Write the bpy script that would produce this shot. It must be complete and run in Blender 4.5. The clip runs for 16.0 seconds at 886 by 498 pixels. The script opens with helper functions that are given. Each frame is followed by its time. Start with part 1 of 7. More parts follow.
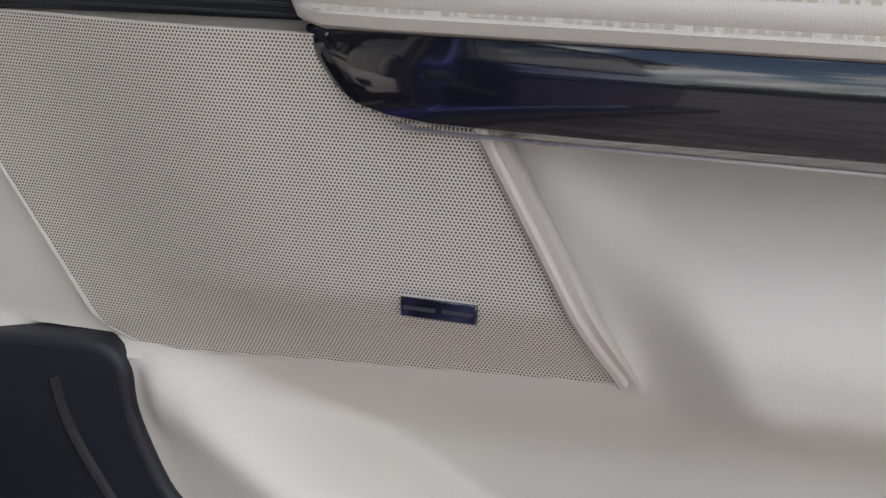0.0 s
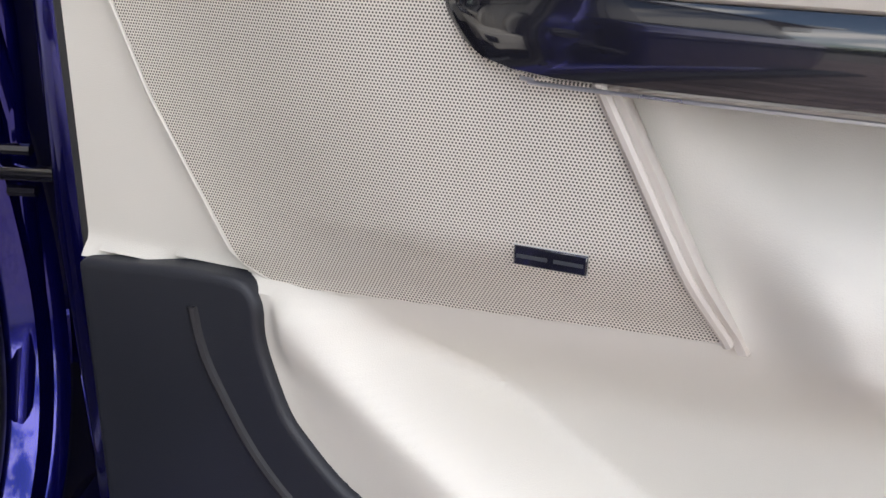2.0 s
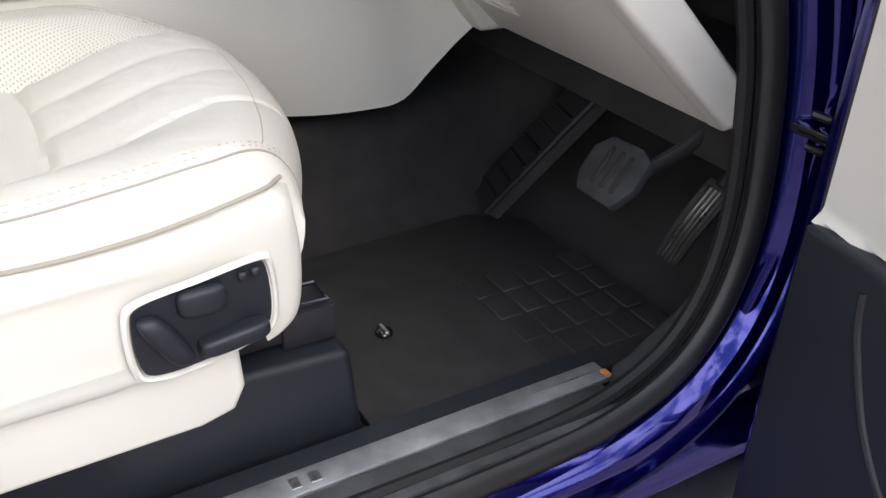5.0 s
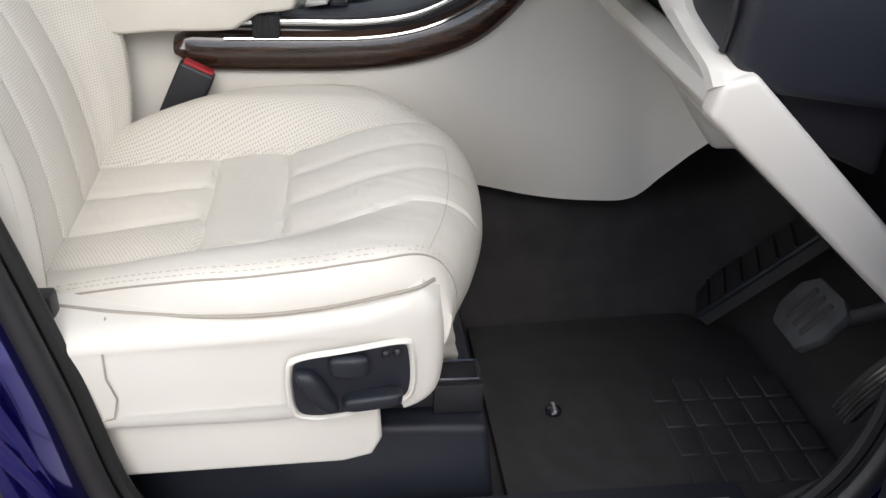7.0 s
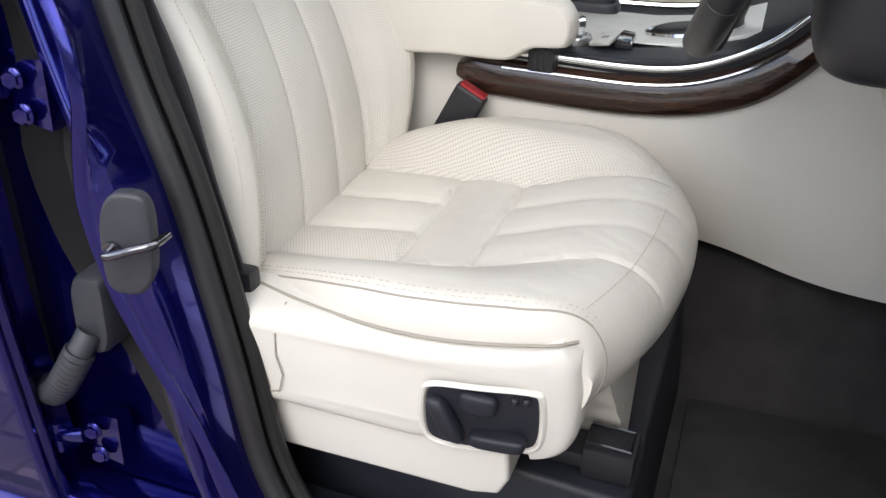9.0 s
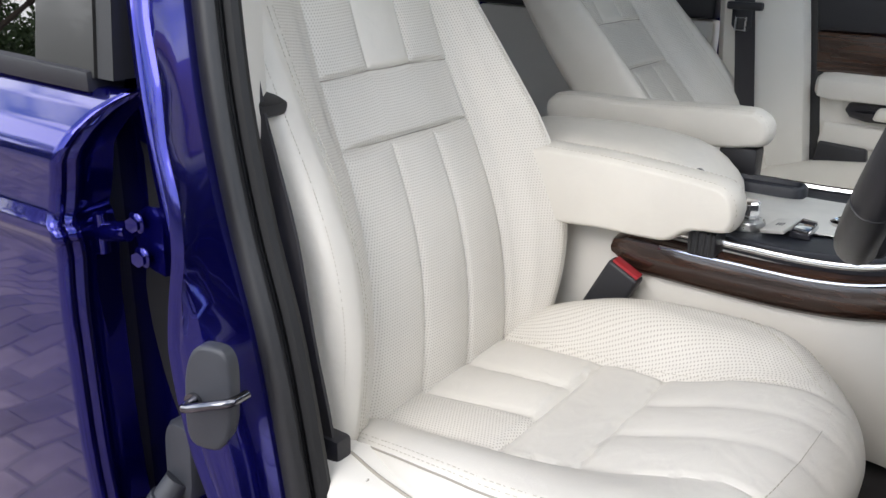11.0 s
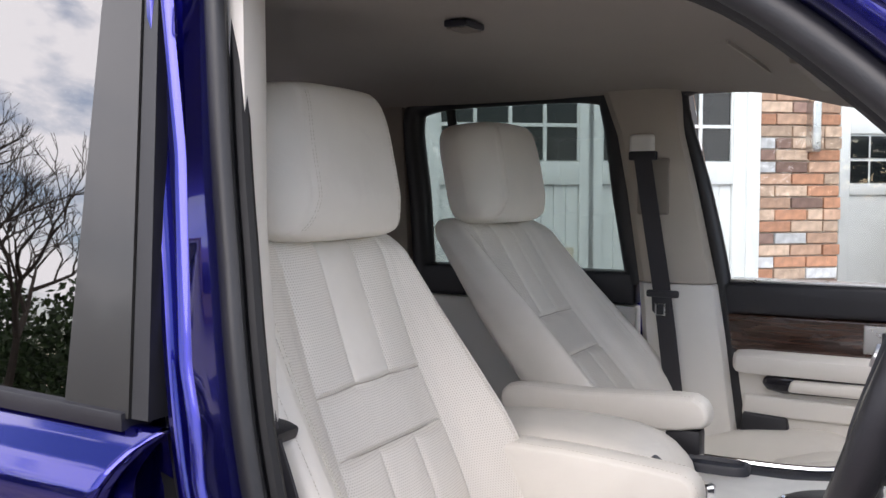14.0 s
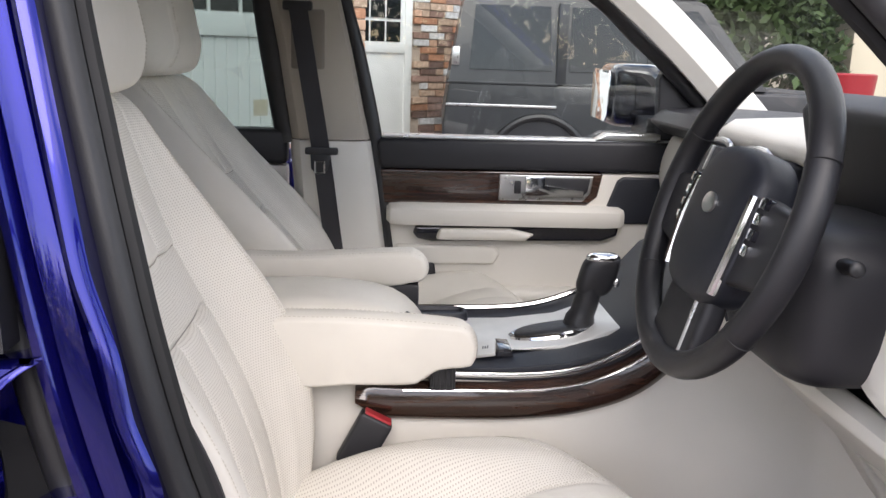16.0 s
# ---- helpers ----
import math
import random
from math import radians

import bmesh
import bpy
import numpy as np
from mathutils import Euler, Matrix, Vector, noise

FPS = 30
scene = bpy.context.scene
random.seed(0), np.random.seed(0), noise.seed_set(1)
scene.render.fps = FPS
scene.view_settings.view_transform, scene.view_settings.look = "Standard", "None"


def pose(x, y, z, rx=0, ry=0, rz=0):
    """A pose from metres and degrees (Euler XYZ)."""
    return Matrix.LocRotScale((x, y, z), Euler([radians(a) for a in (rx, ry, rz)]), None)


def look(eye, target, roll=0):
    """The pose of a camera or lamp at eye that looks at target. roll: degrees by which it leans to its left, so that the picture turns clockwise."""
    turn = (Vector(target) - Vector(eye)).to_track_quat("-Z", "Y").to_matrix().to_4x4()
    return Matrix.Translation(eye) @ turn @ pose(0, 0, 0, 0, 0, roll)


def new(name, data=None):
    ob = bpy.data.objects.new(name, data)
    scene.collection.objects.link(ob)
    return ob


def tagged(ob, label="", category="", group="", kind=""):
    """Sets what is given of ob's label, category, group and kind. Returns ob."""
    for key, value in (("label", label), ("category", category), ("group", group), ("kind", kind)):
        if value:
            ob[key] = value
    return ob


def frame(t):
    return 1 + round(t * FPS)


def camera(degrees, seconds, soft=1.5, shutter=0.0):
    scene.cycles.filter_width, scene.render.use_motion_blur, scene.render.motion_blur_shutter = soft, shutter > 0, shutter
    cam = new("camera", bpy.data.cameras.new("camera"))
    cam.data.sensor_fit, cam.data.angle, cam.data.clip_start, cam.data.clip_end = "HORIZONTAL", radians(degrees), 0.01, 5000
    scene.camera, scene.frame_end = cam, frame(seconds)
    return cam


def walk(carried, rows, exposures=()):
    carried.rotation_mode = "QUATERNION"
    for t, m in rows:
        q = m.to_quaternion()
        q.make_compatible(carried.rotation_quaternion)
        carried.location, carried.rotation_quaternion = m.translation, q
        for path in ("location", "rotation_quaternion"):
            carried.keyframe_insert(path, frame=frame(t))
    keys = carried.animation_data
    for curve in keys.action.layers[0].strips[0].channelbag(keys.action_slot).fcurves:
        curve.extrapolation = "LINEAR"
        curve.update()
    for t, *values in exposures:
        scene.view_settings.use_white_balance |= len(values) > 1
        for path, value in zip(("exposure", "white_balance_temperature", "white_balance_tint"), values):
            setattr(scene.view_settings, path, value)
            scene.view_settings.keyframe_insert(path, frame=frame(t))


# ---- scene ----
cam = camera(53.1, 16.0)
EXPOSURES = [(0.0, 0.80, 6700, 10), (0.5, 1.29, 6750, 10), (1.5, 1.36, 6750, 10), (2.5, 1.66, 6750, 10), (3.0, 1.80, 6780, 10), (3.5, 1.44, 6600, 10), (5.0, 1.18, 6500, 10), (7.5, 0.84, 6500, 10), (8.7, 0.94, 6500, 10), (11.0, 1.02, 6350, 10), (12.5, 1.10, 6420, 14), (13.5, 0.96, 6460, 16), (14.5, 1.04, 6480, 17), (15.5, 1.10, 6580, 15), (16.0, 1.09, 6620, 15)]
PATH = [
    (0, (1.27, 0.479, 1.062), (1.436, 2.342, 0.353), 1.9),
    (0.5, (1.274, 0.527, 1.015), (1.376, 2.394, 0.306), 1.6),
    (1, (1.277, 0.551, 0.996), (1.341, 2.427, 0.305), 1.6),
    (1.5, (1.278, 0.535, 1.008), (1.315, 2.41, 0.313), 1.8),
    (2, (1.27, 0.452, 1.051), (1.177, 2.309, 0.315), 2.1),
    (2.5, (1.283, 0.331, 1.096), (0.755, 2.109, 0.346), 2.7),
    (3, (1.309, 0.257, 1.137), (0.417, 1.84, 0.303), 1.9),
    (3.5, (1.312, 0.261, 1.135), (0.222, 1.677, 0.236), 2.1),
    (4, (1.295, 0.33, 1.124), (0.086, 1.606, 0.17), 2.0),
    (4.5, (1.301, 0.369, 1.14), (-0.025, 1.491, 0.148), 2.2),
    (5, (1.418, 0.354, 1.175), (-0.06, 1.254, 0.172), 2.0),
    (7.5, (1.531, 0.526, 1.337), (-0.209, 0.613, 0.356), 1.9),
    (8, (1.497, 0.558, 1.339), (-0.242, 0.457, 0.357), 1.5),
    (8.5, (1.512, 0.643, 1.364), (-0.168, 0.263, 0.348), 1.4),
    (11, (1.374, 0.772, 1.367), (-0.159, -0.311, 0.675), 1.1),
    (11.5, (1.378, 0.774, 1.391), (-0.181, -0.352, 0.842), 1.2),
    (12, (1.38, 0.775, 1.4), (-0.201, -0.383, 1.0), 0.7),
    (12.5, (1.38, 0.771, 1.415), (-0.219, -0.397, 1.135), 1.0),
    (13, (1.382, 0.779, 1.416), (-0.228, -0.394, 1.234), 0.2),
    (13.5, (1.409, 0.765, 1.433), (-0.231, -0.372, 1.302), -0.0),
    (14, (1.51, 0.734, 1.458), (-0.231, -0.242, 1.33), -0.2),
    (14.5, (1.601, 0.657, 1.474), (-0.251, -0.078, 1.299), 0.3),
    (15, (1.588, 0.523, 1.464), (-0.327, 0.011, 1.196), 1.0),
    (15.5, (1.566, 0.446, 1.452), (-0.38, 0.173, 1.082), 1.4),
    (16, (1.517, 0.29, 1.452), (-0.43, 0.432, 1.017), 1.9),
]
walk(cam, [(t, look(eye, target, roll)) for t, eye, target, roll in PATH], EXPOSURES)

# ---- sky, sun ----
world = bpy.data.worlds.new("sky")
scene.world = world
world.use_nodes = True
wn, wl = world.node_tree.nodes, world.node_tree.links
wn.clear()
SUN_EL, SUN_AZ = radians(40), radians(86)   # azimuth from +y towards +x
w_out = wn.new("ShaderNodeOutputWorld")
w_bg = wn.new("ShaderNodeBackground")
w_bg.inputs["Strength"].default_value = 0.148
w_sky = wn.new("ShaderNodeTexSky")
w_sky.sky_type = "NISHITA"
w_sky.sun_disc = False
w_sky.sun_elevation, w_sky.sun_rotation = SUN_EL, SUN_AZ
w_tc = wn.new("ShaderNodeTexCoord")
w_map = wn.new("ShaderNodeMapping")
w_map.inputs["Scale"].default_value = (1.0, 1.0, 2.2)
w_noise = wn.new("ShaderNodeTexNoise")
w_noise.inputs["Scale"].default_value = 2.6
w_noise.inputs["Detail"].default_value = 9
w_noise.inputs["Roughness"].default_value = 0.58
w_ramp = wn.new("ShaderNodeValToRGB")
w_ramp.color_ramp.elements[0].position = 0.455
w_ramp.color_ramp.elements[1].position = 0.55
w_mix = wn.new("ShaderNodeMix")
w_mix.data_type = "RGBA"
w_mix.inputs["B"].default_value = (11.0, 10.9, 10.9, 1)
wl.new(w_tc.outputs["Generated"], w_map.inputs["Vector"])
wl.new(w_map.outputs["Vector"], w_noise.inputs["Vector"])
wl.new(w_noise.outputs["Fac"], w_ramp.inputs["Fac"])
wl.new(w_ramp.outputs["Color"], w_mix.inputs["Factor"])
wl.new(w_sky.outputs["Color"], w_mix.inputs["A"])
wl.new(w_mix.outputs["Result"], w_bg.inputs["Color"])
wl.new(w_bg.outputs["Background"], w_out.inputs["Surface"])

sun = new("sun", bpy.data.lights.new("sun", "SUN"))
sun.data.energy, sun.data.angle, sun.data.color = 0.92, radians(40), (1.0, 0.96, 0.90)
sun_dir = Vector((math.sin(SUN_AZ) * math.cos(SUN_EL), math.cos(SUN_AZ) * math.cos(SUN_EL), math.sin(SUN_EL)))
sun.matrix_basis = look(sun_dir * 30, (0, 0, 0))


# ---- materials ----
def material(name, color, rough=0.5, metal=0.0, coat=0.0, grain=0.0, grain_scale=400.0, vary=0.0, vary_scale=9.0, spec=0.5, emit=0.0, sheen=0.0, random_tint=0.0, wrinkle=0.0):
    """A principled surface with colour variation at a large scale and relief at a fine one, in metres of the object."""
    m = bpy.data.materials.new(name)
    m.use_nodes = True
    nt = m.node_tree
    b = nt.nodes["Principled BSDF"]
    b.inputs["Roughness"].default_value, b.inputs["Metallic"].default_value = rough, metal
    b.inputs["Coat Weight"].default_value, b.inputs["Coat Roughness"].default_value = coat, 0.03
    b.inputs["Specular IOR Level"].default_value = spec
    b.inputs["Sheen Weight"].default_value = sheen
    b.inputs["Base Color"].default_value = (*color, 1)
    tc = nt.nodes.new("ShaderNodeTexCoord")
    if vary or random_tint:
        n = nt.nodes.new("ShaderNodeTexNoise")
        n.inputs["Scale"].default_value, n.inputs["Detail"].default_value = vary_scale, 6
        nt.links.new(tc.outputs["Object"], n.inputs["Vector"])
        mr = nt.nodes.new("ShaderNodeMapRange")
        mr.inputs["From Min"].default_value, mr.inputs["From Max"].default_value = 0.3, 0.7
        mr.inputs["To Min"].default_value, mr.inputs["To Max"].default_value = 1 - vary, 1 + vary * 0.6
        nt.links.new(n.outputs["Fac"], mr.inputs["Value"])
        value = mr.outputs["Result"]
        if random_tint:
            oi = nt.nodes.new("ShaderNodeObjectInfo")
            geo = nt.nodes.new("ShaderNodeNewGeometry")
            add = nt.nodes.new("ShaderNodeMath")
            add.operation = "ADD"
            nt.links.new(oi.outputs["Random"], add.inputs[0])
            nt.links.new(geo.outputs["Random Per Island"], add.inputs[1])
            fr = nt.nodes.new("ShaderNodeMath")
            fr.operation = "FRACT"
            nt.links.new(add.outputs[0], fr.inputs[0])
            mr2 = nt.nodes.new("ShaderNodeMapRange")
            mr2.inputs["To Min"].default_value, mr2.inputs["To Max"].default_value = 1 - random_tint, 1 + random_tint
            nt.links.new(fr.outputs[0], mr2.inputs["Value"])
            mul = nt.nodes.new("ShaderNodeMath")
            mul.operation = "MULTIPLY"
            nt.links.new(value, mul.inputs[0])
            nt.links.new(mr2.outputs["Result"], mul.inputs[1])
            value = mul.outputs[0]
        mx = nt.nodes.new("ShaderNodeVectorMath")
        mx.operation = "SCALE"
        mx.inputs[0].default_value = color
        nt.links.new(value, mx.inputs["Scale"])
        nt.links.new(mx.outputs["Vector"], b.inputs["Base Color"])
        rr = nt.nodes.new("ShaderNodeMapRange")
        rr.inputs["To Min"].default_value, rr.inputs["To Max"].default_value = max(0.02, rough - 0.06), min(1, rough + 0.08)
        nt.links.new(n.outputs["Fac"], rr.inputs["Value"])
        nt.links.new(rr.outputs["Result"], b.inputs["Roughness"])
    if grain:
        g = nt.nodes.new("ShaderNodeTexNoise")
        g.inputs["Scale"].default_value, g.inputs["Detail"].default_value = grain_scale, 3
        nt.links.new(tc.outputs["Object"], g.inputs["Vector"])
        bump = nt.nodes.new("ShaderNodeBump")
        bump.inputs["Strength"].default_value, bump.inputs["Distance"].default_value = grain, 0.001
        nt.links.new(g.outputs["Fac"], bump.inputs["Height"])
        nt.links.new(bump.outputs["Normal"], b.inputs["Normal"])
    if wrinkle:
        w = nt.nodes.new("ShaderNodeTexNoise")
        w.inputs["Scale"].default_value, w.inputs["Detail"].default_value, w.inputs["Distortion"].default_value = 16, 3, 0.6
        nt.links.new(tc.outputs["Object"], w.inputs["Vector"])
        wb = nt.nodes.new("ShaderNodeBump")
        wb.inputs["Strength"].default_value, wb.inputs["Distance"].default_value = wrinkle, 0.006
        nt.links.new(w.outputs["Fac"], wb.inputs["Height"])
        if b.inputs["Normal"].links:
            nt.links.new(wb.outputs["Normal"], bump.inputs["Normal"])
        else:
            nt.links.new(wb.outputs["Normal"], b.inputs["Normal"])
    if emit:
        b.inputs["Emission Color"].default_value = (*color, 1)
        b.inputs["Emission Strength"].default_value = emit
    return m


def perforate(m, pitch, hole, depth_color=0.18, flat="xy", row=0.866, relief=0.6):
    """Punched holes in staggered rows over a material: pitch and hole diameter in metres, in the object's own plane."""
    nt = m.node_tree
    b = nt.nodes["Principled BSDF"]
    tc = nt.nodes.new("ShaderNodeTexCoord")
    sep = nt.nodes.new("ShaderNodeSeparateXYZ")
    nt.links.new(tc.outputs["UV" if flat == "uv" else "Object"], sep.inputs[0])
    flat = "xy" if flat == "uv" else flat
    comb = nt.nodes.new("ShaderNodeCombineXYZ")
    nt.links.new(sep.outputs["XYZ".index(flat[0].upper())], comb.inputs[0])
    nt.links.new(sep.outputs["XYZ".index(flat[1].upper())], comb.inputs[1])
    sc = nt.nodes.new("ShaderNodeVectorMath")
    sc.operation = "MULTIPLY"
    sc.inputs[1].default_value = (1 / pitch, 1 / (2 * row * pitch), 0)
    nt.links.new(comb.outputs[0], sc.inputs[0])
    dist = []
    for off in (0.0, 0.5):
        ad = nt.nodes.new("ShaderNodeVectorMath")
        ad.operation = "ADD"
        ad.inputs[1].default_value = (off, off, 0)
        fr = nt.nodes.new("ShaderNodeVectorMath")
        fr.operation = "FRACTION"
        su = nt.nodes.new("ShaderNodeVectorMath")
        su.operation = "SUBTRACT"
        su.inputs[1].default_value = (0.5, 0.5, 0)
        mu = nt.nodes.new("ShaderNodeVectorMath")
        mu.operation = "MULTIPLY"
        mu.inputs[1].default_value = (1, 2 * row, 0)
        le = nt.nodes.new("ShaderNodeVectorMath")
        le.operation = "LENGTH"
        nt.links.new(sc.outputs[0], ad.inputs[0])
        nt.links.new(ad.outputs[0], fr.inputs[0])
        nt.links.new(fr.outputs[0], su.inputs[0])
        nt.links.new(su.outputs[0], mu.inputs[0])
        nt.links.new(mu.outputs[0], le.inputs[0])
        dist.append(le.outputs["Value"])
    mn = nt.nodes.new("ShaderNodeMath")
    mn.operation = "MINIMUM"
    nt.links.new(dist[0], mn.inputs[0])
    nt.links.new(dist[1], mn.inputs[1])
    r = hole / pitch / 2
    mr = nt.nodes.new("ShaderNodeMapRange")
    mr.inputs["From Min"].default_value, mr.inputs["From Max"].default_value = r * 0.75, r * 1.15
    nt.links.new(mn.outputs[0], mr.inputs["Value"])
    mix = nt.nodes.new("ShaderNodeMix")
    mix.data_type = "RGBA"
    old = b.inputs["Base Color"]
    if old.links:
        nt.links.new(old.links[0].from_socket, mix.inputs["B"])
    else:
        mix.inputs["B"].default_value = old.default_value
    c = tuple(depth_color * v for v in (0.9, 0.8, 0.7))
    mix.inputs["A"].default_value = (*c, 1)
    nt.links.new(mr.outputs["Result"], mix.inputs["Factor"])
    nt.links.new(mix.outputs["Result"], b.inputs["Base Color"])
    bump = nt.nodes.new("ShaderNodeBump")
    bump.inputs["Strength"].default_value, bump.inputs["Distance"].default_value = relief, pitch * 0.3
    nt.links.new(mr.outputs["Result"], bump.inputs["Height"])
    if b.inputs["Normal"].links:
        nt.links.new(b.inputs["Normal"].links[0].from_socket, bump.inputs["Normal"])
    nt.links.new(bump.outputs["Normal"], b.inputs["Normal"])
    return m


def wooden(name, dark, light, scale=6.0, axis=1, rough=0.25, coat=0.6):
    m = material(name, dark, rough, coat=coat)
    nt = m.node_tree
    tc = nt.nodes.new("ShaderNodeTexCoord")
    mp = nt.nodes.new("ShaderNodeMapping")
    stretch = [14.0, 14.0, 14.0]
    stretch[axis] = 1.2
    mp.inputs["Scale"].default_value = stretch
    n = nt.nodes.new("ShaderNodeTexNoise")
    n.inputs["Scale"].default_value, n.inputs["Detail"].default_value, n.inputs["Distortion"].default_value = scale, 8, 1.4
    rp = nt.nodes.new("ShaderNodeValToRGB")
    rp.color_ramp.elements[0].position, rp.color_ramp.elements[1].position = 0.35, 0.68
    rp.color_ramp.elements[0].color, rp.color_ramp.elements[1].color = (*dark, 1), (*light, 1)
    nt.links.new(tc.outputs["Object"], mp.inputs["Vector"])
    nt.links.new(mp.outputs["Vector"], n.inputs["Vector"])
    nt.links.new(n.outputs["Fac"], rp.inputs["Fac"])
    nt.links.new(rp.outputs["Color"], nt.nodes["Principled BSDF"].inputs["Base Color"])
    return m


def glazing(name, tint, gloss=0.08):
    """Thin window glass: mostly clear, with the mirror of a pane on top."""
    m = bpy.data.materials.new(name)
    m.use_nodes = True
    nt = m.node_tree
    nt.nodes.clear()
    out = nt.nodes.new("ShaderNodeOutputMaterial")
    tr = nt.nodes.new("ShaderNodeBsdfTransparent")
    tr.inputs["Color"].default_value = (*tint, 1)
    gl = nt.nodes.new("ShaderNodeBsdfGlossy")
    gl.inputs["Roughness"].default_value = 0.01
    fr = nt.nodes.new("ShaderNodeFresnel")
    fr.inputs["IOR"].default_value = 1.45 + gloss
    mx = nt.nodes.new("ShaderNodeMixShader")
    nt.links.new(fr.outputs["Fac"], mx.inputs["Fac"])
    nt.links.new(tr.outputs["BSDF"], mx.inputs[1])
    nt.links.new(gl.outputs["BSDF"], mx.inputs[2])
    nt.links.new(mx.outputs["Shader"], out.inputs["Surface"])
    return m


CREAM = (0.70, 0.668, 0.606)
leather = material("cream_leather", CREAM, 0.42, wrinkle=0.45, grain=0.35, grain_scale=900, vary=0.07, vary_scale=6)
leather_perf = perforate(material("cream_leather_punched", CREAM, 0.45, wrinkle=0.35, grain=0.3, grain_scale=900, vary=0.05, vary_scale=7), 0.0044, 0.0018, 0.46, "uv", relief=0.12)
vinyl = material("cream_trim", (0.70, 0.672, 0.618), 0.48, grain=0.25, grain_scale=1400, vary=0.04, vary_scale=5)
frame_beige = material("beige_plastic", (0.54, 0.495, 0.455), 0.42, grain=0.15, grain_scale=1500, vary=0.03, vary_scale=5)
shell = material("cream_plastic", (0.72, 0.695, 0.64), 0.38, grain=0.12, grain_scale=1500, vary=0.03, vary_scale=5)
stitch_mat = material("stitching_thread", (0.50, 0.465, 0.395), 0.7)
# darker cream: the shade in seams, joints and gaps as a colour
seam_shade_mat = material("seam_shade", (0.36, 0.33, 0.28), 0.7)
grille_mat = perforate(material("punched_speaker_mesh", (0.78, 0.73, 0.655), 0.4, vary=0.03), 0.00185, 0.00120, 0.12, "xz")
mark_grey = material("faded_mark", (0.045, 0.050, 0.060), 0.5)
lining = material("roof_cloth", (0.24, 0.21, 0.178), 0.9, grain=0.5, grain_scale=1200, vary=0.06, vary_scale=8, sheen=0.2)
paint = material("blue_metallic_paint", (0.0088, 0.0082, 0.178), 0.14, metal=0.85, coat=1.0, vary=0.04, vary_scale=3)
black = material("black_plastic", (0.018, 0.018, 0.022), 0.45, grain=0.3, grain_scale=1200, vary=0.12, vary_scale=12)
navy = material("navy_plastic", (0.014, 0.016, 0.024), 0.46, grain=0.3, grain_scale=1300, vary=0.10, vary_scale=10)
rubber = material("black_rubber", (0.020, 0.020, 0.022), 0.42, grain=0.15, grain_scale=500, vary=0.15, vary_scale=15)
carpet = material("black_carpet", (0.036, 0.033, 0.034), 0.95, grain=1.0, grain_scale=900, vary=0.35, vary_scale=16, sheen=0.05)
mat_rubber = material("black_mat", (0.036, 0.034, 0.035), 0.55, grain=0.6, grain_scale=700, vary=0.3, vary_scale=25)
webbing = material("belt_webbing", (0.030, 0.028, 0.032), 0.7, grain=0.5, grain_scale=700, vary=0.1, vary_scale=20)
white_mark = material("white_print", (0.75, 0.75, 0.75), 0.5)
dark_rubber = material("dull_black_rubber", (0.008, 0.008, 0.009), 0.62, grain=0.15, grain_scale=500, vary=0.15, vary_scale=15)
pillar_cloth = material("beige_pillar_trim", (0.42, 0.375, 0.315), 0.7, grain=0.3, grain_scale=1200, vary=0.05, vary_scale=8)
red_plastic = material("red_plastic", (0.36, 0.022, 0.03), 0.35, vary=0.06)
chrome = material("chrome", (0.82, 0.82, 0.83), 0.10, metal=1.0)
satin = material("satin_metal", (0.62, 0.62, 0.62), 0.28, metal=1.0, grain=0.1, vary=0.06, vary_scale=30)
plate_metal = material("pale_satin_metal", (0.80, 0.79, 0.76), 0.5, metal=0.6, grain=0.1, vary=0.05, vary_scale=30)
brushed = material("brushed_aluminium", (0.60, 0.61, 0.64), 0.46, metal=0.9, grain=0.35, grain_scale=300, vary=0.30, vary_scale=26)
slate = material("slate_plastic", (0.040, 0.043, 0.052), 0.42, grain=0.4, grain_scale=1100, vary=0.12, vary_scale=30)
steel = material("polished_steel", (0.20, 0.20, 0.22), 0.14, metal=1.0, vary=0.25, vary_scale=60)
scuffed = material("scuffed_rubber", (0.060, 0.061, 0.066), 0.5, grain=0.5, grain_scale=400, vary=0.55, vary_scale=24)
veneer = wooden("dark_walnut_veneer", (0.020, 0.011, 0.009), (0.060, 0.028, 0.018), 5.0, 1, 0.2, 0.8)
gloss_black = material("gloss_black_trim", (0.012, 0.012, 0.018), 0.06, coat=1.0, vary=0.05)
screen_glass = glazing("screen_glass", (0.90, 0.93, 0.92), -0.36)
clear_glass = glazing("window_glass", (0.93, 0.96, 0.95))
dark_glass = glazing("privacy_glass", (0.10, 0.11, 0.11), 1.8)
tinted_glass = glazing("tinted_glass", (0.52, 0.57, 0.55), 0.1)
mirror_mat = material("mirror", (0.9, 0.9, 0.9), 0.01, metal=1.0)
applique = material("satin_black_applique", (0.030, 0.029, 0.028), 0.30, coat=0.2, vary=0.08, vary_scale=4)
leather_wheel = material("black_leather", (0.016, 0.016, 0.019), 0.38, grain=0.4, grain_scale=1100, vary=0.1, vary_scale=14)
orange = material("orange_glint", (0.50, 0.20, 0.07), 0.2)
brick_mats = [material("brick_" + n, c, 0.85, grain=0.8, grain_scale=260, vary=0.32, vary_scale=22, random_tint=0.25) for n, c in
              (("orange", (0.50, 0.25, 0.15)), ("tan", (0.52, 0.33, 0.23)), ("brown", (0.24, 0.15, 0.12)), ("pale", (0.68, 0.68, 0.68)), ("buff", (0.58, 0.42, 0.31)), ("dusky", (0.42, 0.27, 0.22)))]
mortar = material("mortar", (0.54, 0.45, 0.37), 0.95, grain=0.8, grain_scale=150, vary=0.2, vary_scale=12)
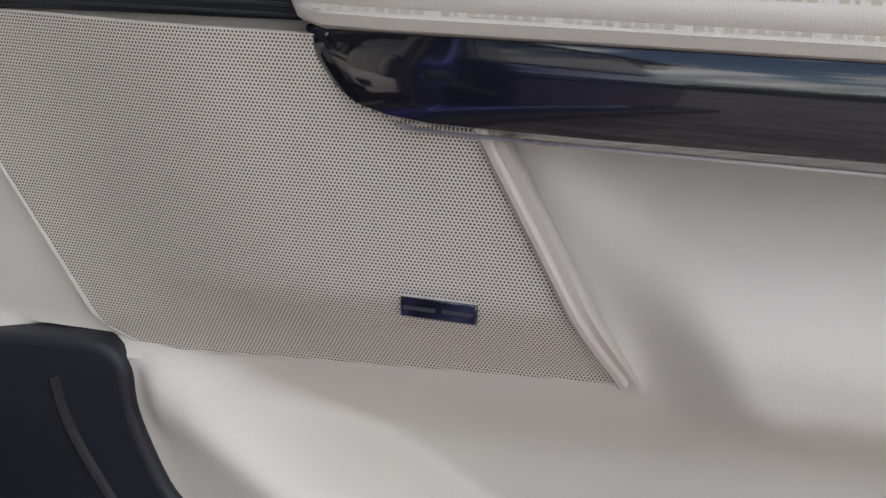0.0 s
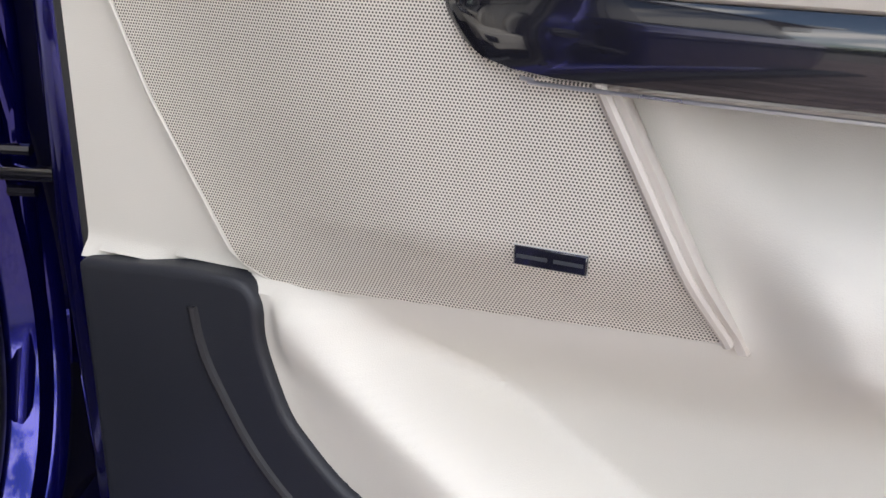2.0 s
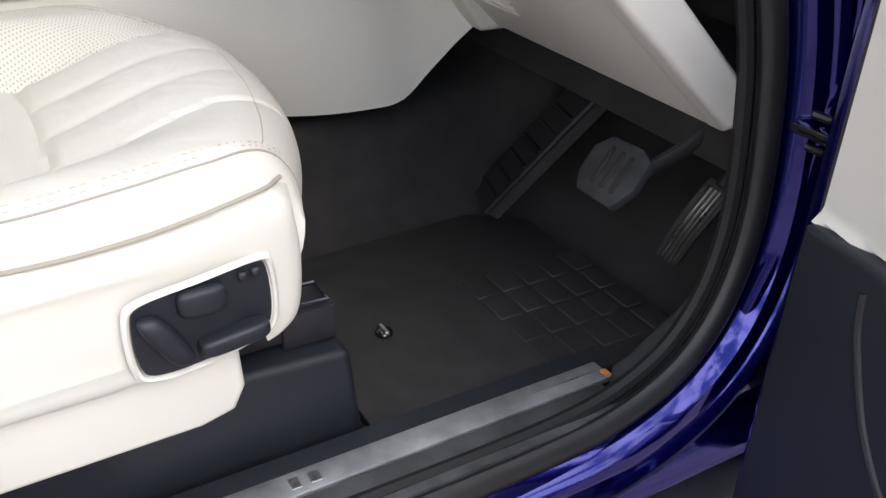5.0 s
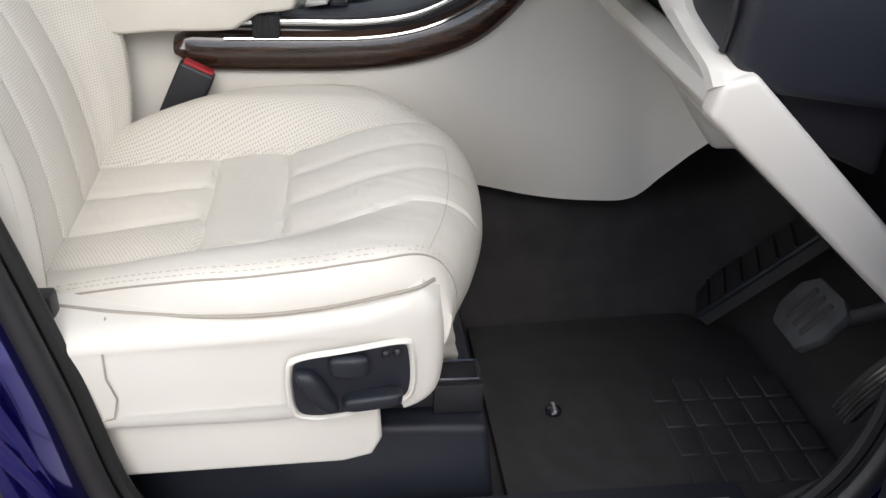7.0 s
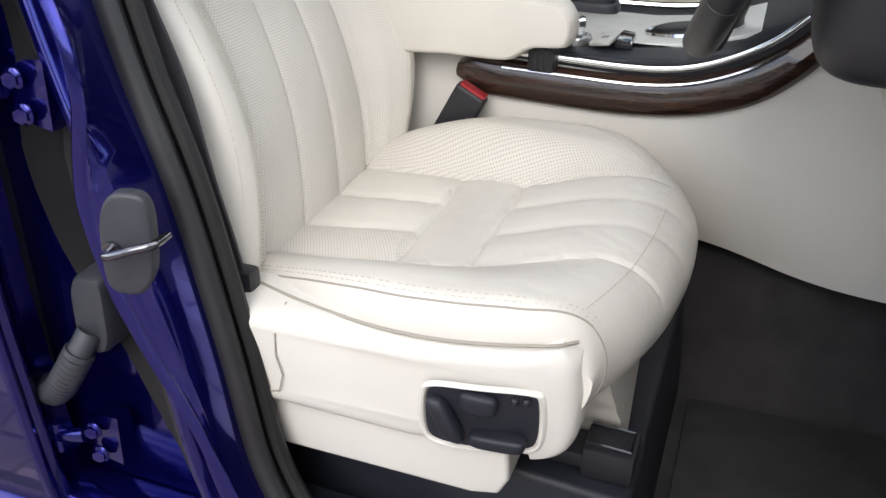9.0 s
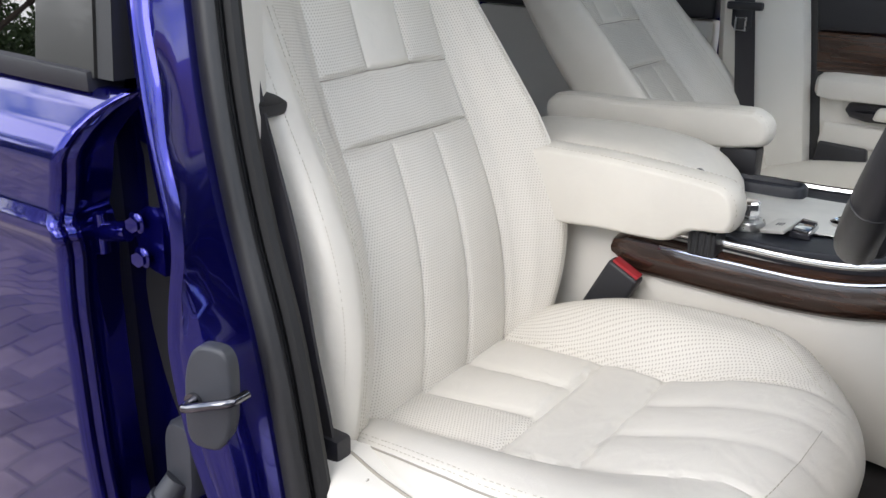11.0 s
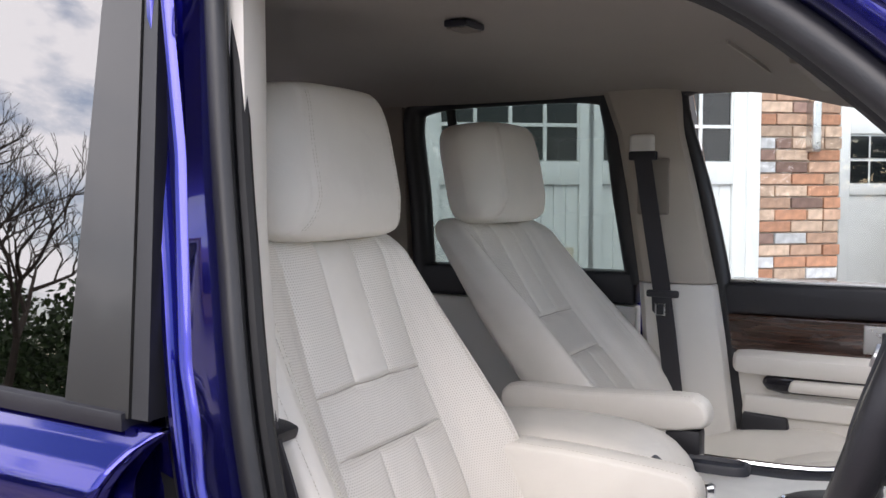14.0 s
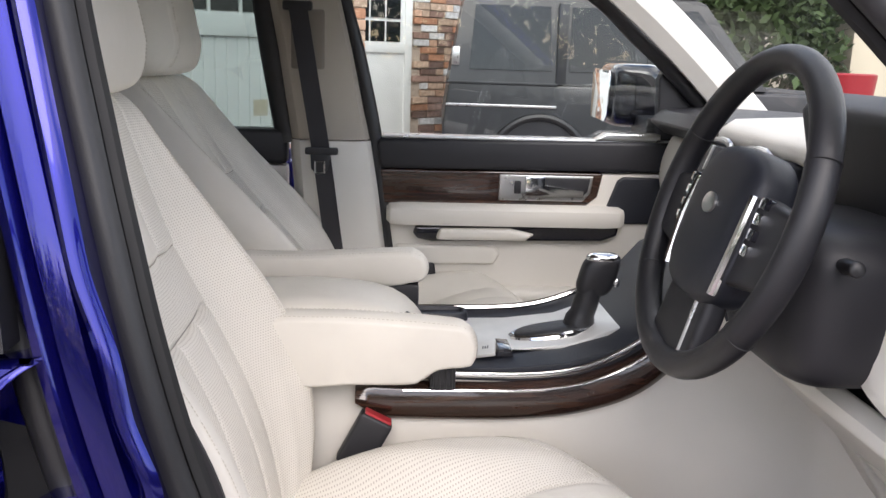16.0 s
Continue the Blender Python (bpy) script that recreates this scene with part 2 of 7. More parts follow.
white_wood = material("white_painted_wood", (0.78, 0.80, 0.78), 0.4, grain=0.1, grain_scale=100, vary=0.05, vary_scale=4)
pane_dark = material("dark_window_pane", (0.012, 0.014, 0.016), 0.12, coat=0.0, vary=0.2, vary_scale=3)
paver_mat = material("clay_paver", (0.25, 0.195, 0.185), 0.75, grain=0.8, grain_scale=120, vary=0.25, vary_scale=9, random_tint=0.4)
joint_mat = material("sand_joint", (0.17, 0.155, 0.14), 0.95, grain=0.8, grain_scale=90, vary=0.25, vary_scale=2)
bark = material("bark", (0.060, 0.045, 0.034), 0.9, grain=0.9, grain_scale=40, vary=0.3, vary_scale=6)
hedge_mat = material("hedge_leaf", (0.045, 0.075, 0.022), 0.7, vary=0.3, vary_scale=3, random_tint=0.4)
suv_paint = material("charcoal_car_paint", (0.020, 0.022, 0.025), 0.45, coat=0.25, vary=0.05)
stone = material("pale_render", (0.62, 0.55, 0.42), 0.9, grain=0.5, grain_scale=60, vary=0.12, vary_scale=1.5)


# ---- mesh helpers ----
HOME = {}


def thing(name, loc, label, category, group="", kind=""):
    ob = new(name)
    ob.empty_display_size = 0.05
    ob.matrix_basis = Matrix.Translation(loc)
    HOME[ob.name] = ob.matrix_basis.copy()
    return tagged(ob, label, category, group, kind)


def part(name, bm, mat, parent=None, label="", at=None, sharp=38):
    """A bmesh as one mesh object: vertices in world metres, or in the frame of the pose at."""
    me = bpy.data.meshes.new(name)
    bmesh.ops.recalc_face_normals(bm, faces=bm.faces)
    bm.to_mesh(me)
    bm.free()
    for m in (mat if isinstance(mat, (list, tuple)) else [mat]):
        me.materials.append(m)
    me.polygons.foreach_set("use_smooth", [True] * len(me.polygons))
    me.set_sharp_from_angle(angle=radians(sharp))
    ob = new(name, me)
    at = at or Matrix.Identity(4)
    ob.matrix_basis = at
    HOME[ob.name] = at.copy()
    if parent:
        ob.parent = parent
        ob.matrix_parent_inverse = HOME[parent.name].inverted()
    if label:
        ob["label"] = label
    if name == "stitching":
        ob["kind"] = "stuff"
    return ob


def solo(name, bm, mat, label, category, group="", kind="", at=None, sharp=38):
    return tagged(part(name, bm, mat, None, "", at, sharp), label, category, group, kind)


def smooth_line(points, n=6, closed=False):
    """Catmull-Rom through the points."""
    p = [Vector(q) for q in points]
    count = len(p) if closed else len(p) - 1
    out = []
    for i in range(count):
        if closed:
            a, b, c, d = (p[(i + k) % len(p)] for k in (-1, 0, 1, 2))
        else:
            b, c = p[i], p[i + 1]
            a = p[i - 1] if i else b * 2 - c
            d = p[i + 2] if i + 2 < len(p) else c * 2 - b
        for k in range(n):
            t = k / n
            out.append(0.5 * ((2 * b) + (c - a) * t + (2 * a - 5 * b + 4 * c - d) * t * t + (3 * b - a - 3 * c + d) * t ** 3))
    if not closed:
        out.append(p[-1])
    return out


def bevelled(bm, width, seg=2, angle=25):
    edges = [e for e in bm.edges if len(e.link_faces) == 2 and e.calc_face_angle(0) > radians(angle)]
    if width and edges:
        bmesh.ops.bevel(bm, geom=edges, offset=width, segments=seg, profile=0.6, affect="EDGES", clamp_overlap=True)
    return bm


def bx(x0, x1, y0, y1, z0, z1, bev=0.004, seg=2, bm=None):
    one = bmesh.new()
    bmesh.ops.create_cube(one, size=1)
    bmesh.ops.transform(one, matrix=Matrix.Translation(((x0 + x1) / 2, (y0 + y1) / 2, (z0 + z1) / 2)) @ Matrix.Diagonal((abs(x1 - x0), abs(y1 - y0), abs(z1 - z0), 1)), verts=one.verts)
    bevelled(one, bev, seg)
    return join(bm, one)


def join(bm, other):
    if bm is None:
        return other
    tmp = bpy.data.meshes.new("tmp")
    other.to_mesh(tmp)
    other.free()
    bm.from_mesh(tmp)
    bpy.data.meshes.remove(tmp)
    return bm


def moved(bm, m):
    bmesh.ops.transform(bm, matrix=m, verts=bm.verts)
    return bm


def prism(points, axis, a0, a1, bev=0.004, seg=2, taper=None, bm=None):
    """A plate: a 2D outline, square to the axis, from a0 to a1. taper(p, a) may move the 3D points."""
    one = bmesh.new()
    def place(p, a):
        q = list(p)
        q.insert("xyz".index(axis), a)
        return Vector(q)
    low = [one.verts.new(place(p, a0)) for p in points]
    top = [one.verts.new(place(p, a1)) for p in points]
    one.faces.new(low)
    one.faces.new(top)
    for i in range(len(points)):
        j = (i + 1) % len(points)
        one.faces.new((low[i], low[j], top[j], top[i]))
    bmesh.ops.recalc_face_normals(one, faces=one.faces)
    bevelled(one, bev, seg, 50)
    return join(bm, one)


def tube(points, r, sides=10, closed=False, flat=1.0, side=None, bm=None, cap=True):
    """A round or flattened bar along a line. side: the way of its broad axis."""
    one = bmesh.new()
    p = [Vector(q) for q in points]
    rings = []
    prev = None
    for i, c in enumerate(p):
        if closed:
            d = p[(i + 1) % len(p)] - p[i - 1]
        else:
            d = p[min(i + 1, len(p) - 1)] - p[max(i - 1, 0)]
        d.normalize()
        u = Vector(side) if side else (prev if prev else (Vector((0, 0, 1)) if abs(d.z) < 0.9 else Vector((1, 0, 0))))
        u = (u - d * u.dot(d)).normalized()
        prev = u
        v = d.cross(u)
        rad = r[i] if isinstance(r, (list, tuple)) else r
        rings.append([one.verts.new(c + u * rad * math.cos(2 * math.pi * k / sides) + v * rad * flat * math.sin(2 * math.pi * k / sides)) for k in range(sides)])
    skin(one, rings, closed, cap)
    return join(bm, one)


def skin(bm, rings, closed=False, cap=True):
    n = len(rings[0])
    for i in range(len(rings) if closed else len(rings) - 1):
        a, b = rings[i], rings[(i + 1) % len(rings)]
        for k in range(n):
            bm.faces.new((a[k], a[(k + 1) % n], b[(k + 1) % n], b[k]))
    if cap and not closed:
        bm.faces.new(rings[0])
        bm.faces.new(rings[-1])
    return bm


def loft(rings, closed=False, cap=True, bm=None):
    one = bmesh.new()
    skin(one, [[one.verts.new(q) for q in ring] for ring in rings], closed, cap)
    return join(bm, one)


def sheet(fn, nu, nv, thick=None):
    """A grid of fn(u, v), u and v from 0 to 1; thick: a vector by which its back lies away."""
    one = bmesh.new()
    g = [[one.verts.new(fn(i / nu, j / nv)) for j in range(nv + 1)] for i in range(nu + 1)]
    for i in range(nu):
        for j in range(nv):
            one.faces.new((g[i][j], g[i + 1][j], g[i + 1][j + 1], g[i][j + 1]))
    if thick:
        t = Vector(thick)
        h = [[one.verts.new(g[i][j].co + t) for j in range(nv + 1)] for i in range(nu + 1)]
        for i in range(nu):
            for j in range(nv):
                one.faces.new((h[i][j], h[i][j + 1], h[i + 1][j + 1], h[i + 1][j]))
        rim = [(i, 0) for i in range(nu)] + [(nu, j) for j in range(nv)] + [(i, nv) for i in range(nu, 0, -1)] + [(0, j) for j in range(nv, 0, -1)]
        for k in range(len(rim)):
            (a, b), (c, d) = rim[k], rim[(k + 1) % len(rim)]
            one.faces.new((g[a][b], h[a][b], h[c][d], g[c][d]))
    return one


def spow(v, e):
    return math.copysign(abs(v) ** e, v)


def pillow(c, half, e1=0.4, e2=0.4, n=28, m=40, warp=None):
    """A rounded block: a superquadric about c, with its poles up and down."""
    one = bmesh.new()
    rings = []
    for i in range(1, n):
        a = -math.pi / 2 + math.pi * i / n
        ring = []
        for k in range(m):
            b = 2 * math.pi * k / m
            q = Vector((half[0] * spow(math.cos(a), e1) * spow(math.cos(b), e2), half[1] * spow(math.cos(a), e1) * spow(math.sin(b), e2), half[2] * spow(math.sin(a), e1)))
            q = warp(q) if warp else q
            ring.append(one.verts.new(Vector(c) + q))
        rings.append(ring)
    skin(one, rings)
    return one


def stitches(line, length=0.005, gap=0.003, r=0.0006, bm=None):
    """Short threads along a line."""
    one = bm or bmesh.new()
    p = [Vector(q) for q in line]
    need, on = 0.0, True
    for a, b in zip(p, p[1:]):
        seg = (b - a).length
        if seg < 1e-6:
            continue
        d = (b - a) / seg
        t = need
        while t < seg:
            q0, q1 = a + d * t, a + d * min(seg, t + length)
            u = Vector((0, 0, 1)) if abs(d.z) < 0.9 else Vector((1, 0, 0))
            u = d.cross(u).normalized()
            v = d.cross(u)
            ring = []
            for q in (q0, q1):
                ring.append([one.verts.new(q + r * (u * math.cos(w) + v * math.sin(w))) for w in (0.5, 2.6, 4.7)])
            for k in range(3):
                one.faces.new((ring[0][k], ring[0][(k + 1) % 3], ring[1][(k + 1) % 3], ring[1][k]))
            t += length + gap
        need = t - seg
    return one


def ease(x, a, b):
    t = min(1, max(0, (x - a) / (b - a))) if a != b else float(x > a)
    return t * t * (3 - 2 * t)


def table(x, rows):
    xs, ys = zip(*rows)
    return float(np.interp(x, xs, ys))


def groove(d, width):
    return math.exp(-(d / width) ** 2)


# ---- seats ----
# The backrest's lines by height: the sewn insert, its crests and how far they stand forward.
BACK_Z = (0.74, 0.77, 0.87, 0.97, 1.07, 1.17, 1.28, 1.39, 1.43)
INSERT_MID = (0.512, 0.503, 0.471, 0.443, 0.428, 0.422, 0.420, 0.424, 0.426)
INSERT_HALF = (0.158, 0.156, 0.152, 0.147, 0.141, 0.136, 0.131, 0.128, 0.127)
INSERT_Y = (0.166, 0.163, 0.147, 0.112, 0.062, 0.008, -0.032, -0.066, -0.080)
INNER_X = (0.270, 0.262, 0.230, 0.212, 0.209, 0.218, 0.226, 0.232, 0.236)
INNER_Y = (0.178, 0.184, 0.197, 0.186, 0.147, 0.080, 0.002, -0.070, -0.095)
CREST_X = (0.722, 0.716, 0.696, 0.676, 0.660, 0.652, 0.648, 0.643, 0.640)
CREST_Y = (0.184, 0.186, 0.188, 0.174, 0.126, 0.062, 0.006, -0.048, -0.070)
OUTER_X = (0.742, 0.738, 0.726, 0.715, 0.706, 0.694, 0.680, 0.668, 0.660)
OUTER_Y = (0.172, 0.174, 0.177, 0.170, 0.132, 0.066, -0.006, -0.068, -0.090)
SEAM_HIGH, SEAM_LOW, BACK_TOP = 1.176, 1.091, 1.402


def soft_table(z, ys, xs=BACK_Z):
    """A table read smoothly: the mean of seven near readings."""
    return sum(float(np.interp(z + 0.016 * k, xs, ys)) for k in range(-3, 4)) / 7


def back_section(z):
    """Points round the backrest at a height, from the outer rear corner over the front to the inner one."""
    mid, half, yi = soft_table(z, INSERT_MID), soft_table(z, INSERT_HALF), soft_table(z, INSERT_Y)
    ix, iy = soft_table(z, INNER_X), soft_table(z, INNER_Y)
    cx, cy = soft_table(z, CREST_X), soft_table(z, CREST_Y)
    ox, oy = soft_table(z, OUTER_X), soft_table(z, OUTER_Y)
    fl = half / 3
    left, right = mid + half, mid - half
    pts = [(mid + 0.06, yi - 0.135), (ox - 0.035, oy - 0.150), (ox + 0.006, oy - 0.085), (ox + 0.010, oy - 0.030), (ox, oy),
           ((ox + cx) / 2 - 0.001, (oy + cy) / 2 + 0.007), (cx, cy), ((cx + left) / 2, (cy + yi) / 2 + 0.004), (left, yi),
           (mid + fl, yi + 0.002), (mid - fl, yi + 0.002), (right, yi),
           (right * 0.52 + ix * 0.48, yi * 0.42 + iy * 0.58), (ix + 0.012, iy + 0.002), (ix - 0.002, iy - 0.020), (ix - 0.004, iy - 0.105), (ix + 0.035, yi - 0.160)]
    return [Vector((a, b, 0)) for a, b in pts]


Q_OUTER, Q_CREST, Q_LEFT, Q_RIGHT, Q_INNER = 4, 6, 8, 11, 13


def along(points, q):
    """A point of the closed smooth line through the points, q counted in points."""
    n = len(points)
    i = int(math.floor(q)) % n
    t = q - math.floor(q)
    a, b, c, d = (points[(i + k) % n] for k in (-1, 0, 1, 2))
    return 0.5 * ((2 * b) + (c - a) * t + (2 * a - 5 * b + 4 * c - d) * t * t + (3 * b - a - 3 * c + d) * t ** 3)


def back_point(q, z, section=None):
    """The skin of the backrest, with its sewn seams pressed in and its flutes swelling."""
    p = along(section or back_section(z), q)
    y = p.y
    if 5 < q < 14:
        half = soft_table(z, INSERT_HALF)
        fl = half / 3
        cut = 0.0
        if Q_LEFT - 0.02 <= q <= Q_RIGHT + 0.02:
            cut = max(0.0075 * groove(z - SEAM_LOW - 0.004 * math.sin((q - 8) * 1.05), 0.005), 0.0075 * groove(z - SEAM_HIGH - 0.004 * math.sin((q - 8) * 1.05), 0.005))
            inside = SEAM_LOW < z < SEAM_HIGH
            f = (q - Q_LEFT) % 1.0
            y += 0.0055 * math.sin(math.pi * f) * (0.0 if inside else 1.0) + (0.004 * math.sin(math.pi * (q - Q_LEFT) / 3) * math.sin(math.pi * (z - SEAM_LOW) / (SEAM_HIGH - SEAM_LOW)) if inside else 0.0)
            if not inside:
                cut = max(cut, 0.0035 * groove(min(abs(q - 9), abs(q - 10)) * 2 * fl, 0.004))
        cut = max(cut, 0.0040 * groove(abs(q - Q_LEFT) * fl, 0.004), 0.0050 * groove(abs(q - Q_RIGHT) * fl, 0.004), 0.0016 * groove(abs(q - Q_INNER) * 0.035, 0.003))
        y -= cut
    t = max(0, (z - BACK_TOP + 0.050) / 0.050)
    k = 1 - math.sqrt(max(0, 1 - t * t))
    yi = soft_table(z, INSERT_Y) - 0.065
    off = p.x - soft_table(z, INSERT_MID)
    x = p.x - off * k * (0.10 + 0.25 * min(1, abs(off) / 0.22) ** 3)
    return Vector((x, y + (yi - y) * 0.6 * k, z))


def unroll(bm, rings):
    """Gives each face its place on the flat leather, in metres."""
    uv = bm.loops.layers.uv.new("leather")
    spot = {}
    for i, ring in enumerate(rings):
        run = 0.0
        for k, v in enumerate(ring):
            run += (v.co - ring[k - 1].co).length if k else 0.0
            spot[v] = (run, (v.co - rings[0][k].co).length if i else 0.0)
    for f in bm.faces:
        for lp in f.loops:
            lp[uv].uv = spot[lp.vert]


def back_mesh(place):
    bm = bmesh.new()
    qs = [k / 6 for k in range(0, 36)]
    qs += [6 + k / 14 for k in range(28)]
    for s in range(3):
        qs += [8 + s + 0.5 - 0.5 * math.cos(math.pi * k / 20) for k in range(20)]
    qs += [11 + k / 16 for k in range(44)] + [13.75 + k * 3.25 / 14 for k in range(14)]
    rings = []
    for k in range(161):
        z = 0.745 + (BACK_TOP - 0.745) * k / 160
        section = back_section(z)
        rings.append([bm.verts.new(place(back_point(q, z, section))) for q in qs])
    skin(bm, rings)
    faces = list(bm.faces)
    n = len(qs)
    for i, f in enumerate(faces[:160 * n]):
        q, z = qs[i % n], 0.745 + (BACK_TOP - 0.745) * (i // n) / 160
        flute_mid = 9.0 <= q < 10.0
        if Q_CREST + 0.3 < q < Q_INNER - 0.1 and z < 1.385 and not (flute_mid and z > SEAM_HIGH):
            f.material_index = 1
    unroll(bm, rings)
    return bm


CUSH_X = (0.222, 0.772)


def cushion_front(x):
    """Where the nose of the cushion ends: a plan rounded to both sides."""
    return soft_table(x, (0.520, 0.565, 0.632, 0.668, 0.678, 0.674, 0.655, 0.628, 0.600), (0.200, 0.235, 0.300, 0.370, 0.450, 0.550, 0.650, 0.720, 0.772))


def seam_inner(y):
    return 0.345 + 0.048 * ease(y, 0.15, 0.50)


def seam_outer(y):
    return 0.640 - 0.010 * ease(y, 0.2, 0.45) - 0.020 * ease(y, 0.5, 0.66)


BAND_REAR, BAND_FRONT = 0.330, 0.427


def cushion_top(x, y):
    """Height of the cushion's cover over the plan."""
    a, b = seam_inner(y), seam_outer(y)
    z = soft_table(y, (0.775, 0.785, 0.800, 0.812, 0.824, 0.850, 0.868, 0.872, 0.866), (0.06, 0.15, 0.25, 0.33, 0.43, 0.50, 0.56, 0.62, 0.70))
    roll_in = soft_table(y, (0.0, 0.004, 0.030, 0.052, 0.062, 0.058, 0.040, 0.008, -0.02), (0.06, 0.12, 0.18, 0.26, 0.34, 0.42, 0.48, 0.56, 0.66))
    roll_out = soft_table(y, (0.0, 0.010, 0.030, 0.046, 0.050, 0.036, 0.018, 0.004, 0.0), (0.06, 0.14, 0.22, 0.30, 0.40, 0.48, 0.54, 0.60, 0.66))
    z += roll_in * math.sin(0.5 * math.pi * min(1, max(0, (a - x) / 0.085))) ** 1.3
    z += roll_out * math.sin(0.5 * math.pi * min(1, max(0, (x - b) / 0.095))) ** 1.2
    t = max(0, (CUSH_X[0] + 0.055 - x) / 0.055)
    z -= 0.070 * (1 - math.sqrt(max(0, 1 - min(1, t) ** 2)))
    t = max(0, (x - CUSH_X[1] + 0.034) / 0.034)
    z -= 0.058 * (1 - math.sqrt(max(0, 1 - min(1, t) ** 2)))
    cut = 0.0
    if a - 0.003 < x < b + 0.003:
        w = (b - a) / 3
        f = (x - a) / w
        cut = max(0.0065 * groove(y - BAND_REAR, 0.005), 0.0065 * groove(y - BAND_FRONT, 0.005))
        if y < BAND_REAR or y > BAND_FRONT:
            fade = 1 - 0.55 * ease(y, 0.47, 0.60)
            z += (0.005 if y < BAND_REAR else 0.0036) * math.sin(math.pi * (f % 1.0)) * fade
            cut = max(cut, (0.0030 if y < BAND_REAR else 0.0018) * fade * groove(min(abs(f - 1), abs(f - 2)) * w, 0.006))
        else:
            z += 0.005 * math.sin(math.pi * (y - BAND_REAR) / (BAND_FRONT - BAND_REAR))
        if y > BAND_FRONT:
            z += 0.004 * math.sin(math.pi * min(1, (y - BAND_FRONT) / 0.20))
    cut = max(cut, 0.0055 * groove(x - a, 0.005) * (1 - 0.5 * ease(y, 0.52, 0.62)))
    return z - cut


def cushion_point(x, v, lift=0.0):
    """The cover with its outer side drawn to the line where it meets the trim."""
    p = cushion_cover(x, v, lift)
    if p.x > 0.60:
        edge = soft_table(p.y, (0.672, 0.690, 0.730, 0.768, 0.790, 0.796, 0.792, 0.778, 0.750), (0.06, 0.12, 0.20, 0.28, 0.36, 0.42, 0.50, 0.57, 0.66))
        p.x = 0.60 + (p.x - 0.60) * (edge - 0.60) / (CUSH_X[1] - 0.60)
    return p


def cushion_cover(x, v, lift=0.0):
    """A point of the cover: v runs 0 to 1 over the top, 1 to 2 round the nose, 2 to 3 down below it."""
    front, r = cushion_front(x), 0.085
    if v <= 1:
        y = 0.06 + (front - r - 0.06) * v
        return Vector((x, y, cushion_top(x, y) + lift))
    zt = cushion_top(x, front - r)
    slope = (zt - cushion_top(x, front - r - 0.02)) / 0.02
    tip = min(0.800, zt - 0.02)
    if v <= 2:
        a = (v - 1) * math.pi / 2
        y = front - r + (r + lift) * math.sin(a)
        z = zt + slope * r * 0.5 * math.sin(a) * math.cos(a) - (zt - tip) * (1 - math.cos(a))
        return Vector((x, y, z + lift * math.cos(a)))
    b = (v - 2) * math.pi / 2
    return Vector((x, front + lift - 0.050 * (1 - math.cos(b)), tip - (tip - 0.735) * math.sin(b)))


def cushion_mesh(place):
    bm = bmesh.new()
    nx = 132
    steps = [k / 88 for k in range(88)] + [1 + k / 24 for k in range(24)] + [2 + k / 8 for k in range(9)]
    rings, keep = [], []
    for k in range(nx + 1):
        q = -1 + 2 * k / nx
        x = (CUSH_X[0] + CUSH_X[1]) / 2 + (CUSH_X[1] - CUSH_X[0]) / 2 * (0.6 * q + 0.4 * math.sin(q * math.pi / 2))
        line = [cushion_point(x, v) for v in steps] + [Vector((x, y, 0.715)) for y in (0.52, 0.3, 0.06)]
        keep.append(line)
        rings.append([bm.verts.new(place(p)) for p in line])
    skin(bm, rings)
    n = len(rings[0])
    for i, f in enumerate(list(bm.faces)[:nx * n]):
        p = keep[i // n][i % n]
        a, b = seam_inner(p.y), seam_outer(p.y)
        if p.z > 0.77 and ((CUSH_X[0] + 0.022 < p.x < a and p.y < 0.595) or (a < p.x < b and p.y < BAND_REAR and p.x > b - 0.085)):
            f.material_index = 1
    unroll(bm, rings)
    return bm


def rest_edge(z):
    """Where the side panel of a head restraint is sewn on."""
    return 0.086 + 0.016 * (1 - (z / 0.114) ** 2) + 0.05 * max(0, -z / 0.114) ** 3


def head_restraint_mesh(wide):
    """A plump block whose front is sewn between two side panels."""
    one = bmesh.new()
    rings = []
    n, m = 56, 180
    for i in range(1, n):
        a = -math.pi / 2 + math.pi * i / n
        ring = []
        for k in range(m):
            b = 2 * math.pi * k / m
            ca = spow(math.cos(a), 0.30)
            x = 0.162 * ca * spow(math.cos(b), 0.55)
            y = 0.074 * ca * spow(math.sin(b), 0.55)
            z = 0.114 * spow(math.sin(a), 0.42)
            edge = rest_edge(z)
            if y > 0:
                y -= 0.0045 * groove(abs(x) - edge, 0.0040) + 0.55 * max(0, abs(x) - edge)
                y += (z + 0.05) * 0.25 if z < -0.05 else 0.0
            y -= 0.12 * (z + 0.1)
            z += 0.004 * (1 - (x / 0.162) ** 2) * (1 if z > 0 else -0.3)
            ring.append(one.verts.new((x * wide, y, z)))
        rings.append(ring)
    return skin(one, rings)


